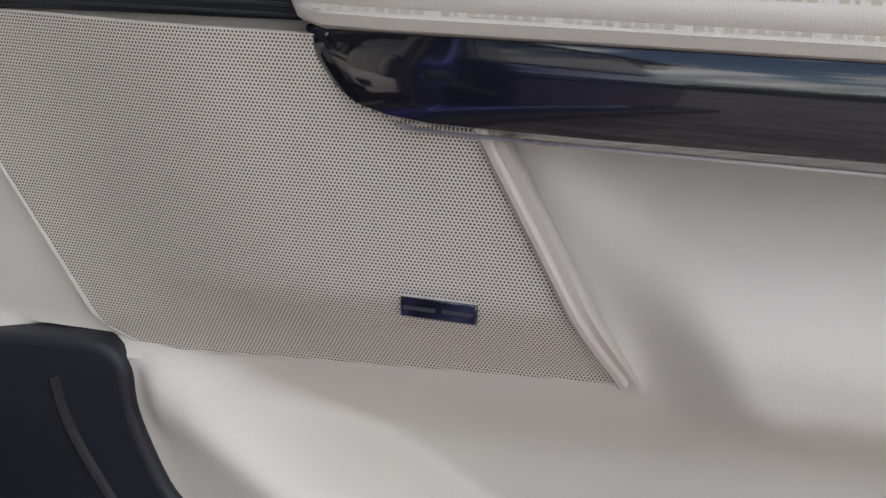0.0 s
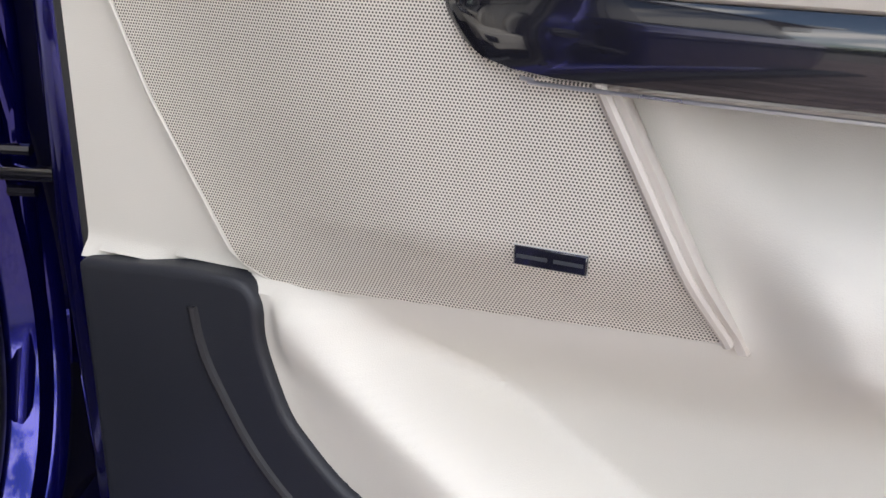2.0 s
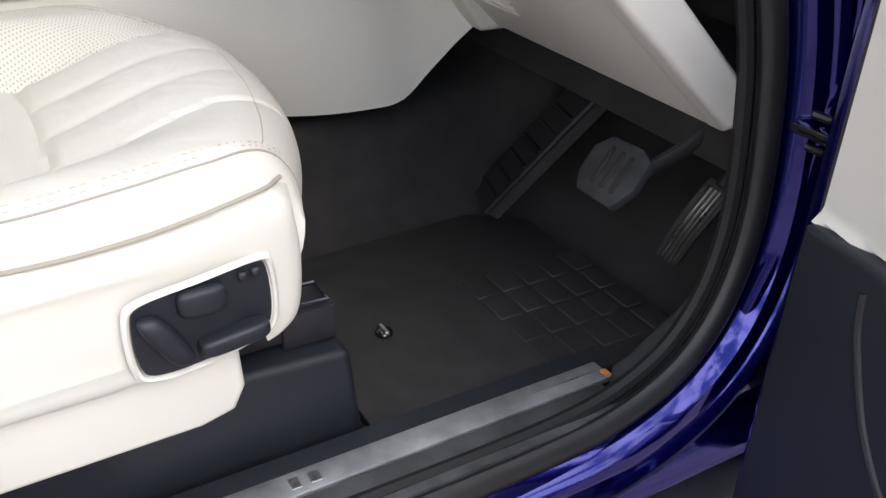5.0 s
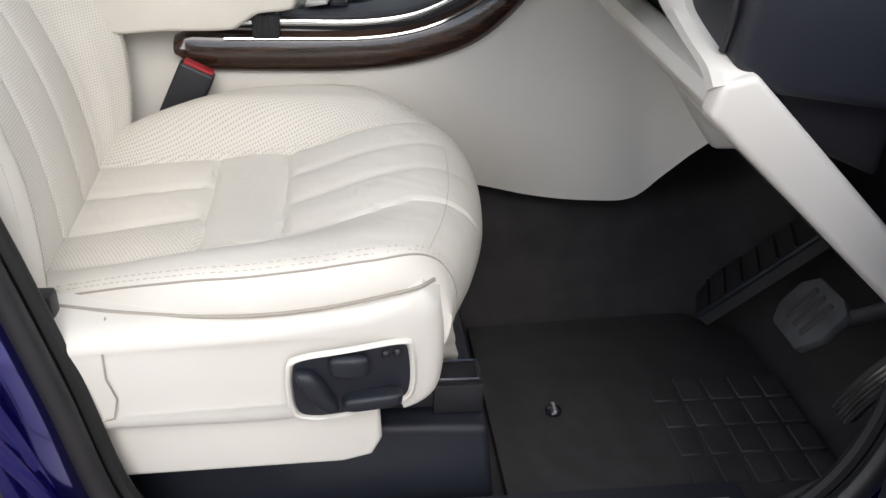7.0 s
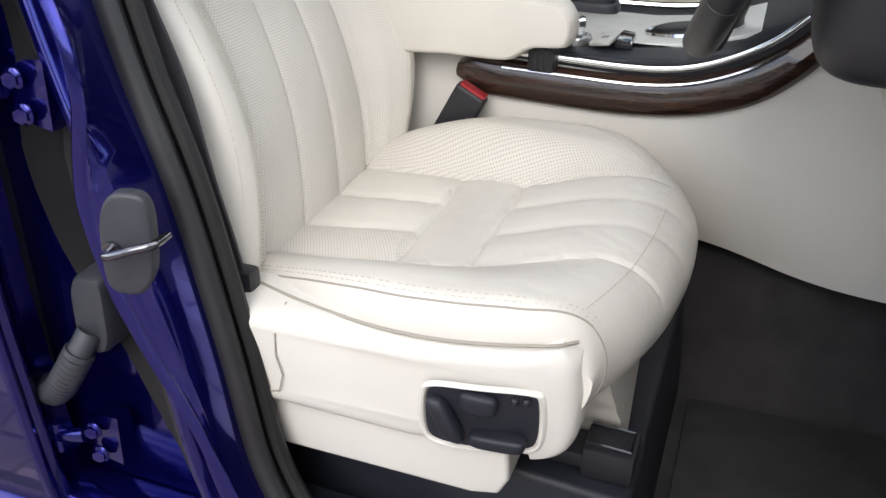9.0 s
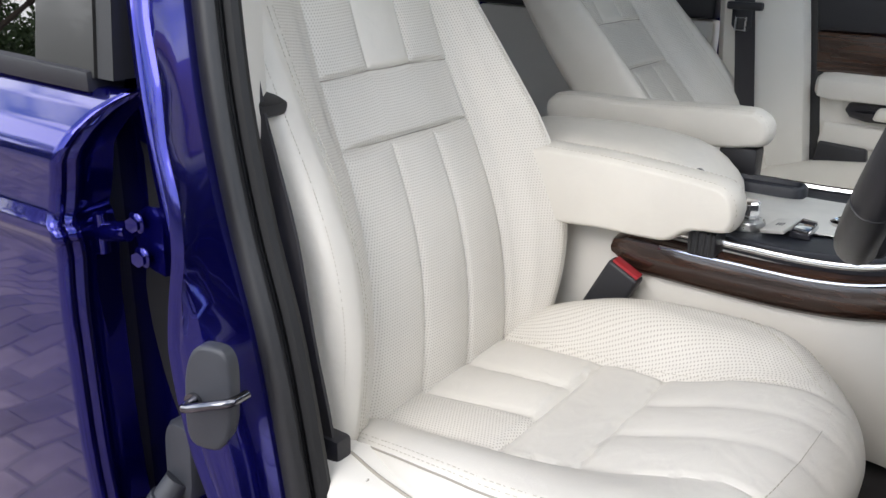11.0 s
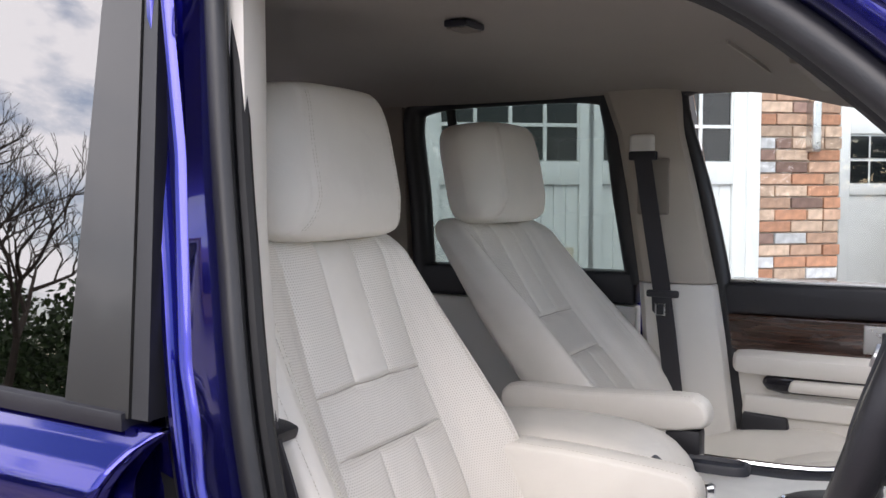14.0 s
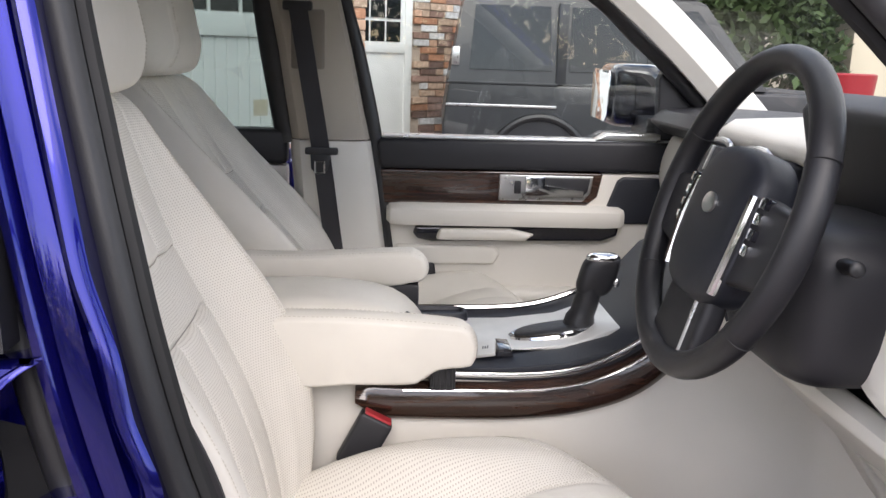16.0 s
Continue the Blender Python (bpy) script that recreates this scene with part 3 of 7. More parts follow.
def front_seat(name, label, place, rest_at, wide):
    """A front seat; place() takes the driver's seat to where this one stands."""
    c = place(Vector((0.46, 0.35, 0.46)))
    seat = thing(name, (c.x, c.y, 0.46), label, "car seat", "front seats")
    low = lambda p: place(p, True)
    home = Matrix.Translation((c.x, c.y, 0.8))
    back_home = home @ pose(0, 0, 0, 72, 0, 0)

    def sew(bm, nm, mat, parent, text, at):
        return part(nm, moved(bm, at.inverted()), mat, parent, text, at)

    cushion = sew(cushion_mesh(low), "cushion", [leather, leather_perf], seat, "cream leather cushion with sewn flutes", home)
    lines = bmesh.new()
    ys = [0.12 + 0.45 * k / 44 for k in range(45)]
    stitches([low(Vector((seam_inner(y) - 0.007, y, cushion_top(seam_inner(y) - 0.007, y) + 0.0006))) for y in ys], bm=lines)
    edge = [(0.754 - 0.012 * ease(k / 60, 0.60, 1.0), 0.14 + 1.42 * k / 60) for k in range(61)]
    for o in (-0.011, -0.005):
        stitches([low(cushion_point(x + o, v, 0.0006)) for x, v in edge], bm=lines)
    stitches([low(cushion_point(0.262 + 0.47 * k / 60, 1.30 + 0.10 * abs(k / 30 - 1) ** 2, 0.0006)) for k in range(61)], bm=lines)
    for o in (0.0, 0.010):
        stitches([low(cushion_point(0.255 + 0.125 * k / 30, 0.94 + o + 0.30 * (k / 30) ** 1.5, 0.0006)) for k in range(31)], bm=lines)
    sew(lines, "stitching", stitch_mat, cushion, "double row of thread", home)
    sew(tube([low(cushion_point(x, v, -0.0004)) for x, v in edge], 0.0014, 6), "piping", seam_shade_mat, cushion, "sewn edge seam", home)
    sew(tube([low(cushion_point(edge[-1][0] + 0.008 * k / 12, 1.56 + 1.1 * k / 12, -0.0003)) for k in range(13)], 0.0012, 6), "nose_seam", seam_shade_mat, cushion, "", home)

    back = sew(back_mesh(place), "backrest", [leather, leather_perf], seat, "cream leather backrest with punched flutes", back_home)
    lines = bmesh.new()

    def row(q, z0, z1, o=0.0, lift=0.0006, pitch=0.0045):
        zs = [z0 + (z1 - z0) * k / 60 for k in range(61)]
        stitches([place(back_point(q, z) + Vector((o, lift, 0))) for z in zs], 0.0032, 0.0016, 0.0006, lines)

    for o in (-0.008, -0.002):
        row(Q_OUTER + 0.15, 0.79, 1.36, o, 0.0015)
    row(Q_CREST, 0.79, 1.385, 0.0, 0.0010)
    row(Q_CREST + 0.28, 0.79, 1.385, 0.0, 0.0008)
    for q in (9, 10):
        for o in (-0.006, 0.006):
            row(q, 0.79, SEAM_LOW - 0.008, o)
            row(q, SEAM_HIGH + 0.01, 1.38, o)
    row(Q_LEFT, 0.79, 1.385, 0.006)
    row(Q_RIGHT, 0.79, 1.385, -0.007)
    row(Q_INNER - 0.08, 0.80, 1.37, 0.0, 0.0010)
    row(Q_INNER - 0.24, 0.80, 1.37, 0.0, 0.0010)
    sew(lines, "stitching", stitch_mat, back, "rows of thread", back_home)
    sew(tube([place(back_point(Q_OUTER + 0.15, 0.79 + 0.57 * k / 60) + Vector((-0.005, 0.0003, 0))) for k in range(61)], 0.0011, 6), "piping", seam_shade_mat, back, "sewn edge seam", back_home)
    for s in (SEAM_LOW, SEAM_HIGH):
        qs = [Q_LEFT + 3 * k / 30 for k in range(31)]
        sew(tube([place(back_point(q, s + 0.004 * math.sin((q - 8) * 1.05)) + Vector((0, 0.0002, 0))) for q in qs], 0.0012, 6), "seam", seam_shade_mat, back, "", back_home)
    hr = Matrix.Translation(rest_at) @ pose(0, 0, 0, 4, 0, 0)
    rest = part("head_restraint", head_restraint_mesh(wide), leather, seat, "plump cream leather head restraint", hr)
    lines = bmesh.new()
    for sgn in (-1, 1):
        for o in (0.005, 0.010):
            rail = []
            for k in range(29):
                z = -0.098 + 0.196 * k / 28
                x = rest_edge(z) - o
                ca = spow(max(0, 1 - abs(z / 0.114) ** 4.76), 0.15)
                y = 0.074 * ca * max(0, 1 - (x / max(0.01, 0.162 * ca)) ** 3.64) ** 0.275
                y += ((z + 0.05) * 0.25 if z < -0.05 else 0.0) - 0.12 * (z + 0.1)
                rail.append(Vector((sgn * x * wide, y + 0.0004, z + 0.004 * (1 - (x / 0.162) ** 2) * (1 if z > 0 else -0.3))))
            stitches(rail, 0.0034, 0.0020, 0.0006, lines)
    part("stitching", lines, stitch_mat, rest, "", hr)
    for dx in (-0.055, 0.055):
        part("post", tube([(rest_at[0] + dx, rest_at[1] - 0.028, 1.33), (rest_at[0] + dx, rest_at[1] - 0.03, 1.45)], 0.007, 10), chrome, seat, "chrome post")
    return seat


def seat_base(seat, outer, flip, controls):
    """Side trim, switch panel, skirt and rails on the outer side of a seat."""
    def X(d, y=0.40):
        return outer - flip * (d + 0.9 * max(0, y - 0.43) ** 2)
    top = [(0.160, 0.812), (0.22, 0.819), (0.30, 0.825), (0.42, 0.830), (0.52, 0.839), (0.575, 0.850)]
    side = smooth_line([(0.594, 0.838), (0.601, 0.785), (0.599, 0.730), (0.586, 0.709), (0.555, 0.702)], 4)
    base = [(0.42, 0.699), (0.28, 0.698), (0.160, 0.698)]
    outline = [Vector((a, b)) for a, b in top] + [Vector((q[0], q[1])) for q in side] + [Vector((a, b)) for a, b in base]
    rings = []
    for d, shrink, drop in ((0.085, 0.0, 0.0), (0.024, 0.0, 0.0), (0.016, 0.001, 0.003), (0.008, 0.003, 0.008), (0.0035, 0.006, 0.013), (0.001, 0.011, 0.018), (0.0, 0.020, 0.026)):
        ring = []
        for i, q in enumerate(outline):
            y, z = q
            k = ease(y, 0.50, 0.60)
            y -= shrink * k
            if i < len(top):
                z -= drop * (0.8 + 0.25 * k)
            elif i >= len(top) + len(side) - 2:
                z += shrink
            else:
                z -= drop * max(0, (z - 0.76) / 0.055) * 0.9
            ring.append((X(d, y), y, z))
        rings.append(ring)
    valance = part("side_trim", loft(rings), shell, seat, "moulded cream side trim")
    cut = [(0.443, 0.728), (0.441, 0.772), (0.452, 0.787), (0.500, 0.792), (0.548, 0.794), (0.560, 0.784), (0.562, 0.738), (0.549, 0.722), (0.50, 0.716), (0.458, 0.716)]
    cut = [Vector((a, b - 0.004, 0)) for a, b in cut]
    cut = smooth_line(cut, 4, True)
    if controls:
        def face(pts, d):
            return [(X(d, q.x), q.x, q.y) for q in pts]
        mid = Vector((0.502, 0.752, 0))
        wider = [mid + (q - mid) * 1.11 for q in cut]
        inner = [mid + (q - mid) * 0.985 for q in cut]
        part("bezel", loft([face(wider, 0.004), face(wider, -0.0015), face([mid + (q - mid) * 1.06 for q in cut], -0.0040), face([mid + (q - mid) * 1.02 for q in cut], -0.0025), face(cut, 0.002)], cap=False), shell, valance, "raised cream surround")
        panel = part("switch_panel", loft([face(inner, 0.004), face(inner, -0.0008)]), navy, valance, "dark recessed switch panel")
        knob = pillow((X(-0.008, 0.47), 0.466, 0.748), (0.010, 0.012, 0.026), 0.6, 0.7, 14, 20, lambda q: Vector((q.x, q.y - 0.55 * q.z, q.z)))
        part("backrest_switch", knob, navy, panel)
        part("round_switch", pillow((X(-0.005, 0.498), 0.499, 0.774), (0.008, 0.021, 0.0125), 0.5, 0.8, 14, 28), navy, panel)
        part("cushion_switch", pillow((X(-0.008, 0.52), 0.522, 0.731), (0.011, 0.031, 0.0085), 0.5, 0.5, 14, 24, lambda q: Vector((q.x, q.y, q.z + 0.10 * q.y))), navy, panel)
        for y in (0.536, 0.548):
            part("memory_button", pillow((X(-0.003, y), y, 0.782), (0.004, 0.0045, 0.0045), 0.7, 1.0, 8, 14), black, panel)
    # shade of the gap between cushion and trim, drawn as a dark line
    part("top_gap", tube(smooth_line([(X(0.062), 0.21, 0.818), (X(0.036), 0.28, 0.824), (X(0.015), 0.38, 0.829), (X(0.014), 0.47, 0.835), (X(0.024), 0.56, 0.847), (X(0.045), 0.588, 0.846)], 5), 0.0020, 8), seam_shade_mat, valance, "shade-toned line along the gap below the cushion")
    part("joint", tube([(X(0.030), 0.262, 0.823), (X(0.012), 0.264, 0.816), (X(0.0008), 0.262, 0.800), (X(0.0), 0.261, 0.77), (X(0.0), 0.268, 0.745), (X(0.0), 0.262, 0.720), (X(0.0), 0.240, 0.714)], 0.0010, 6), seam_shade_mat, valance)
    part("skirt", prism([(0.165, 0.705), (0.530, 0.708), (0.533, 0.660), (0.522, 0.636), (0.490, 0.628), (0.165, 0.622)], "x", X(0.085), X(0.018), 0.006, 3), shell, seat, "lower cream skirt")
    gaiter = []
    for k in range(17):
        f = k / 16
        w = 0.0022 * math.sin(f * 21) * f
        gaiter.append([(X(0.105 - w + 0.06 * f), y + w + 0.022 * f * (1 if y > 0.6 else 0), 0.760 - 0.125 * f) for y in (0.50, 0.600, 0.616)] + [(X(0.50), y, 0.760 - 0.125 * f) for y in (0.616, 0.50)])
    part("gaiter", loft(gaiter), leather, seat, "creased cloth under the cushion")
    return valance


def as_driver(p, low=False):
    return Vector(p)


def as_passenger(p, low=False):
    if low:
        return Vector((0.052 - p.x, p.y - 0.01, p.z + 0.020))
    deep = soft_table(p.z, INSERT_Y) - 0.03
    y = p.y if p.y > deep else deep + (p.y - deep) * 0.45
    return Vector((0.035 - p.x, y - 0.048 - 0.30 * (p.z - 1.175), p.z - 0.004))


def arm_rest(seat, x0, x1, points, label):
    """A padded arm: an upright outline between two flat stitched side panels."""
    line = smooth_line([Vector((a, b, 0)) for a, b in points], 6, True)
    n = len(line)
    inward = []
    for i in range(n):
        t = (line[(i + 1) % n] - line[i - 1]).normalized()
        inward.append(Vector((t.y, -t.x, 0)))
    cz = sum(q.y for q in line) / n
    w = x1 - x0
    rings = []
    for t, k in ((0.0, 0.0075), (0.010, 0.0055), (0.035, 0.0034), (0.075, 0.0016), (0.105, 0.0022), (0.125, 0.0030), (0.145, 0.0014), (0.20, -0.0002), (0.35, -0.0026), (0.5, -0.0034), (0.65, -0.0026), (0.80, -0.0002), (0.855, 0.0014), (0.875, 0.0030), (0.895, 0.0022), (0.925, 0.0016), (0.965, 0.0034), (0.990, 0.0055), (1.0, 0.0075)):
        rings.append([(x0 + w * t, q.x + m.x * k, q.y + m.y * k) for q, m in zip(line, inward)])
    arm = part("arm_rest", loft(rings), leather, seat, label)
    lines = bmesh.new()
    for x in (x0 + 0.16 * w, x1 - 0.16 * w):
        edge = [Vector((x, q.x, q.y)) for q in line if q.y > cz - 0.01 and q.x > points[0][0]]
        stitches(edge, 0.004, 0.003, 0.0005, lines)
    part("stitching", lines, stitch_mat, arm)
    return arm


driver_seat = front_seat("car_seat", "cream leather driver's car seat with punched flutes and arm rest", as_driver, (0.415, -0.085, 1.500), 1.07)
seat_base(driver_seat, 0.808, 1, True)
arm_rest(driver_seat, 0.178, 0.242, [(0.120, 1.046), (0.20, 1.057), (0.30, 1.054), (0.395, 1.047), (0.423, 1.041), (0.438, 1.024), (0.441, 1.002), (0.435, 0.984), (0.422, 0.979), (0.400, 0.977), (0.380, 0.973), (0.358, 0.958), (0.338, 0.951), (0.26, 0.950), (0.14, 0.953)], "padded cream leather arm rest")
passenger_seat = front_seat("car_seat", "cream leather front passenger car seat with arm rest", as_passenger, (-0.395, -0.175, 1.500), 1.10)
seat_base(passenger_seat, -0.70, -1, False)
arm_rest(passenger_seat, -0.150, -0.088, [(-0.02, 1.066), (0.15, 1.074), (0.325, 1.084), (0.358, 1.081), (0.376, 1.066), (0.380, 1.046), (0.370, 1.030), (0.345, 1.024), (0.31, 1.018), (0.15, 1.008), (0.0, 1.000)], "padded cream leather arm rest")
part("arm_rest_bracket", bx(-0.145, -0.10, 0.30, 0.365, 0.965, 1.022, 0.008), black, passenger_seat, "black pivot bracket")

# seat rails and plinths
for nm, x0, x1, seat in (("driver", 0.245, 0.735, driver_seat), ("passenger", -0.665, -0.16, passenger_seat)):
    part("plinth", prism([(-0.05, 0.45), (0.682, 0.45), (0.662, 0.618), (0.45, 0.632), (-0.05, 0.632)], "x", x0, x1, 0.010, 3), navy, seat, "dark plastic plinth over the rails")
    for x in (x0 + 0.03, x1 - 0.05):
        rail = part("rail", bx(x - 0.022, x + 0.022, 0.0, 0.655, 0.630, 0.650, 0.003), black, seat, "black steel runner")
        part("rail_end", bx(x - 0.026, x + 0.026, 0.598, 0.658, 0.622, 0.664, 0.004), black, rail)
        part("lever", tube([(x - 0.018, 0.60, 0.668), (x - 0.018, 0.652, 0.667), (x + 0.018, 0.652, 0.667), (x + 0.018, 0.60, 0.668)], 0.0025, 6), gloss_black, rail)


# ---- floor of the cabin ----
def floor_height(x, y):
    z = 0.455 + 0.34 * ease(y, 1.16, 1.55) + 0.012 * math.sin(9 * x + 4 * y) * 0.3
    tunnel = ease(0.30 - abs(x), 0.0, 0.14)
    z += 0.19 * tunnel
    return z


solo("cabin_carpet", sheet(lambda u, v: Vector((-0.78 + 1.56 * u, -1.3 + 2.95 * v, floor_height(-0.78 + 1.56 * u, -1.3 + 2.95 * v))), 52, 80, (0, 0, -0.03)), carpet, "black cut-pile carpet over the car floor", "carpet", kind="structure")

mat_thing = thing("floor_mat", (0.53, 0.95, 0.462), "worn black moulded floor mat in the driver's footwell", "floor mat")
mat_line = [(0.32, 0.70), (0.72, 0.70), (0.75, 0.74), (0.755, 1.08), (0.72, 1.16), (0.36, 1.16), (0.30, 1.08)]
mat_base = part("mat_base", prism(mat_line, "z", 0.462, 0.474, 0.003), mat_rubber, mat_thing)
for r in range(5):
    for c in range(4):
        x0, y0 = 0.485 + c * 0.058, 0.955 + r * 0.044
        part("tread_block", bx(x0, x0 + 0.050, y0, y0 + 0.036, 0.4725, 0.4765, 0.0015, 1), mat_rubber, mat_thing)
part("fixing", pillow((0.545, 0.797, 0.476), (0.013, 0.013, 0.006), 0.8, 1, 8, 16), gloss_black, mat_thing, "black press stud")
part("fixing_bar", bx(0.533, 0.557, 0.794, 0.800, 0.479, 0.4835, 0.001, 1), satin, mat_thing)

# ---- pedals ----
brake = thing("brake_pedal", (0.60, 1.13, 0.70), "worn black rubber brake pedal on a steel arm", "pedal")
pad_rot = Matrix.Translation((0.592, 1.128, 0.663)) @ pose(0, 0, 0, 52, 0, 0)
pad = part("pad", moved(prism([(-0.054, -0.022), (-0.038, -0.046), (0.034, -0.046), (0.052, -0.01), (0.049, 0.036), (0.026, 0.046), (-0.034, 0.043), (-0.054, 0.02)], "z", -0.008, 0.008, 0.005, 2), Matrix.Identity(4)), scuffed, brake, "scuffed rubber pad", pad_rot)
for k in range(3):
    part("tread", bx(-0.025 + 0.02 * k, -0.015 + 0.02 * k, -0.028, 0.03, 0.006, 0.011, 0.002, 1), mat_rubber, pad, "", pad_rot)
part("arm", tube(smooth_line([(0.625, 1.14, 0.672), (0.66, 1.19, 0.72), (0.69, 1.24, 0.80), (0.70, 1.25, 0.92)], 5), 0.011, 8, flat=0.5), black, brake, "black steel arm")
accel = thing("accelerator_pedal", (0.735, 1.15, 0.60), "ribbed black accelerator pedal hinged near the floor", "pedal")
acc_line = smooth_line([(0.719, 1.124, 0.598), (0.731, 1.130, 0.637), (0.742, 1.142, 0.672), (0.748, 1.160, 0.702)], 6)
plate = bmesh.new()
rings = []
for i, c in enumerate(acc_line):
    w = 0.019 + 0.004 * (i / len(acc_line))
    rings.append([c + Vector((dx, dy, dy * 0.5)) for dx, dy in ((-w, -0.004), (w, -0.004), (w, 0.006), (-w, 0.006))])
acc_plate = part("plate", loft(rings), mat_rubber, accel)
for k in range(5):
    dx = -0.015 + 0.0075 * k
    part("rib", tube([c + Vector((dx, -0.006, -0.003)) for c in acc_line], 0.0022, 6), satin if k in (1, 2, 3) else mat_rubber, acc_plate)
part("stem", tube([(0.748, 1.162, 0.70), (0.755, 1.25, 0.78)], 0.010, 8), black, accel)
rest = thing("foot_rest", (0.42, 1.2, 0.55), "black plastic foot rest beside the pedals", "foot rest")
fr = [Vector((0.350, 1.084, 0.498)), Vector((0.440, 1.212, 0.703)), Vector((0.330, 1.255, 0.690)), Vector((0.235, 1.130, 0.484))]
fr_board = part("board", loft([[q for q in fr], [q + Vector((0.01, 0.018, -0.012)) for q in fr]]), mat_rubber, rest)
for k in range(6):
    t = 0.12 + 0.14 * k
    a, b = fr[0].lerp(fr[1], t), fr[3].lerp(fr[2], t)
    part("rib", tube([a.lerp(b, 0.06) + Vector((0, -0.003, 0.002)), a.lerp(b, 0.9) + Vector((0, -0.003, 0.002))], 0.003, 6), black, fr_board)
part("edge", tube([fr[0], fr[1]], 0.005, 8), navy, fr_board)

# ---- centre console ----
console = thing("centre_console", (0.0, 0.55, 0.5), "cream centre console with walnut and chrome side trim", "console")


def tunnel_side(sign):
    """The cream cheek between the cabin floor and the console's wood."""
    low = [(-0.10, 0.66), (0.30, 0.672), (0.62, 0.676), (0.72, 0.672), (0.82, 0.664), (0.92, 0.670), (0.978, 0.682), (1.015, 0.735), (1.060, 0.802), (1.16, 0.90)]
    high = [(-0.10, 0.96), (0.30, 0.955), (0.55, 0.950), (0.66, 0.975), (0.75, 1.03), (0.82, 1.10), (0.88, 1.14), (0.95, 1.16), (1.05, 1.16), (1.20, 1.16)]
    a, b = smooth_line([Vector((y, z, 0)) for y, z in low], 4), smooth_line([Vector((y, z, 0)) for y, z in high], 4)
    def fn(u, v):
        i = u * (len(a) - 1)
        k = min(int(i), len(a) - 2)
        p, q = a[k].lerp(a[k + 1], i - k), b[k].lerp(b[k + 1], i - k)
        c = p.lerp(q, v)
        bulge = 0.020 * math.sin(math.pi * v) ** 0.8 + (0.085 * ease(c.x, 0.62, 0.98) + 0.060 * ease(c.x, 0.97, 1.08)) * (1 - v) ** 0.8
        return Vector((sign * (0.165 + bulge + 0.02 * ease(c.x, 0.8, 1.15)), c.x, c.y))
    return sheet(fn, 48, 14, (-sign * 0.02, 0, 0))


for sgn in (1, -1):
    part("side_panel", tunnel_side(sgn), vinyl, console, "smooth cream side panel")
    wood_line = smooth_line([(0.255, 0.915), (0.30, 0.908), (0.42, 0.905), (0.52, 0.906), (0.61, 0.916), (0.69, 0.942), (0.75, 0.985), (0.80, 1.04)], 5)
    rings = []
    for i, q in enumerate(wood_line):
        y, z = q[0], q[1]
        t = i / (len(wood_line) - 1)
        hh = 0.030 * (ease(t, -0.05, 0.12) * 0.7 + 0.3) - 0.008 * ease(t, 0.7, 1)
        tilt = ease(t, 0.5, 1) * 0.9
        up = Vector((0, -math.sin(tilt), math.cos(tilt)))
        c = Vector((0, y, z))
        rings.append([c + Vector((sgn * 0.182, 0, 0)) + up * hh, c + Vector((sgn * 0.198, 0, 0)) + up * hh * 0.75, c + Vector((sgn * 0.206, 0, 0)) + up * 0.1 * hh, c + Vector((sgn * 0.202, 0, 0)) - up * hh * 0.6, c + Vector((sgn * 0.190, 0, 0)) - up * hh, c + Vector((sgn * 0.165, 0, 0)) - up * hh * 0.9, c + Vector((sgn * 0.165, 0, 0)) + up * hh * 0.9])
    part("wood_trim", loft(rings), veneer, console, "gloss dark walnut strip")
    part("chrome_strip", tube(smooth_line([(sgn * 0.188, 0.27, 0.949), (sgn * 0.188, 0.40, 0.951), (sgn * 0.188, 0.52, 0.950), (sgn * 0.187, 0.60, 0.958), (sgn * 0.184, 0.66, 0.978), (sgn * 0.180, 0.72, 1.012), (sgn * 0.176, 0.76, 1.05)], 6), 0.0055, 10, flat=0.7), chrome, console, "bright chrome strip")
    part("lower_chrome", tube(smooth_line([(sgn * 0.204, 0.33, 0.930), (sgn * 0.206, 0.44, 0.931), (sgn * 0.206, 0.54, 0.932), (sgn * 0.205, 0.62, 0.944), (sgn * 0.202, 0.69, 0.972), (sgn * 0.196, 0.74, 1.005)], 6), 0.003, 8), chrome, console, "thin chrome line")
part("deck", prism([(0.30, 0.90), (0.30, 0.956), (0.50, 0.956), (0.60, 0.966), (0.68, 0.99), (0.74, 1.03), (0.80, 1.10), (0.86, 1.13), (0.86, 0.90)], "x", -0.170, 0.170, 0.006), navy, console, "dark console deck")
part("plate", prism([(0.345, 0.955), (0.345, 0.962), (0.52, 0.963), (0.62, 0.975), (0.70, 1.005), (0.70, 0.99), (0.62, 0.962)], "x", -0.085, 0.100, 0.003), plate_metal, console, "pale satin metal gear plate")
part("edge_strip", tube(smooth_line([(-0.150, 0.33, 0.962), (-0.150, 0.50, 0.964), (-0.148, 0.60, 0.975), (-0.145, 0.70, 1.01)], 5), 0.006, 8), chrome, console, "chrome strip")
ring = part("rotary_knob", loft([[(0.112 + r * math.cos(a), 0.424 + r * math.sin(a), z) for a in [2 * math.pi * k / 32 for k in range(32)]] for r, z in ((0.025, 0.955), (0.025, 0.966), (0.023, 0.969), (0.016, 0.9695), (0.015, 0.967))]), satin, console, "round metal control")
part("grip", loft([[(0.112 + r * math.cos(a), 0.424 + r * math.sin(a), z) for a in [2 * math.pi * (k + 0.5) / 8 for k in range(8)]] for r, z in ((0.012, 0.966), (0.012, 0.974), (0.0155, 0.978), (0.0155, 0.994), (0.013, 0.997), (0.004, 0.9975))]), chrome, ring, "faceted chrome grip", sharp=20)
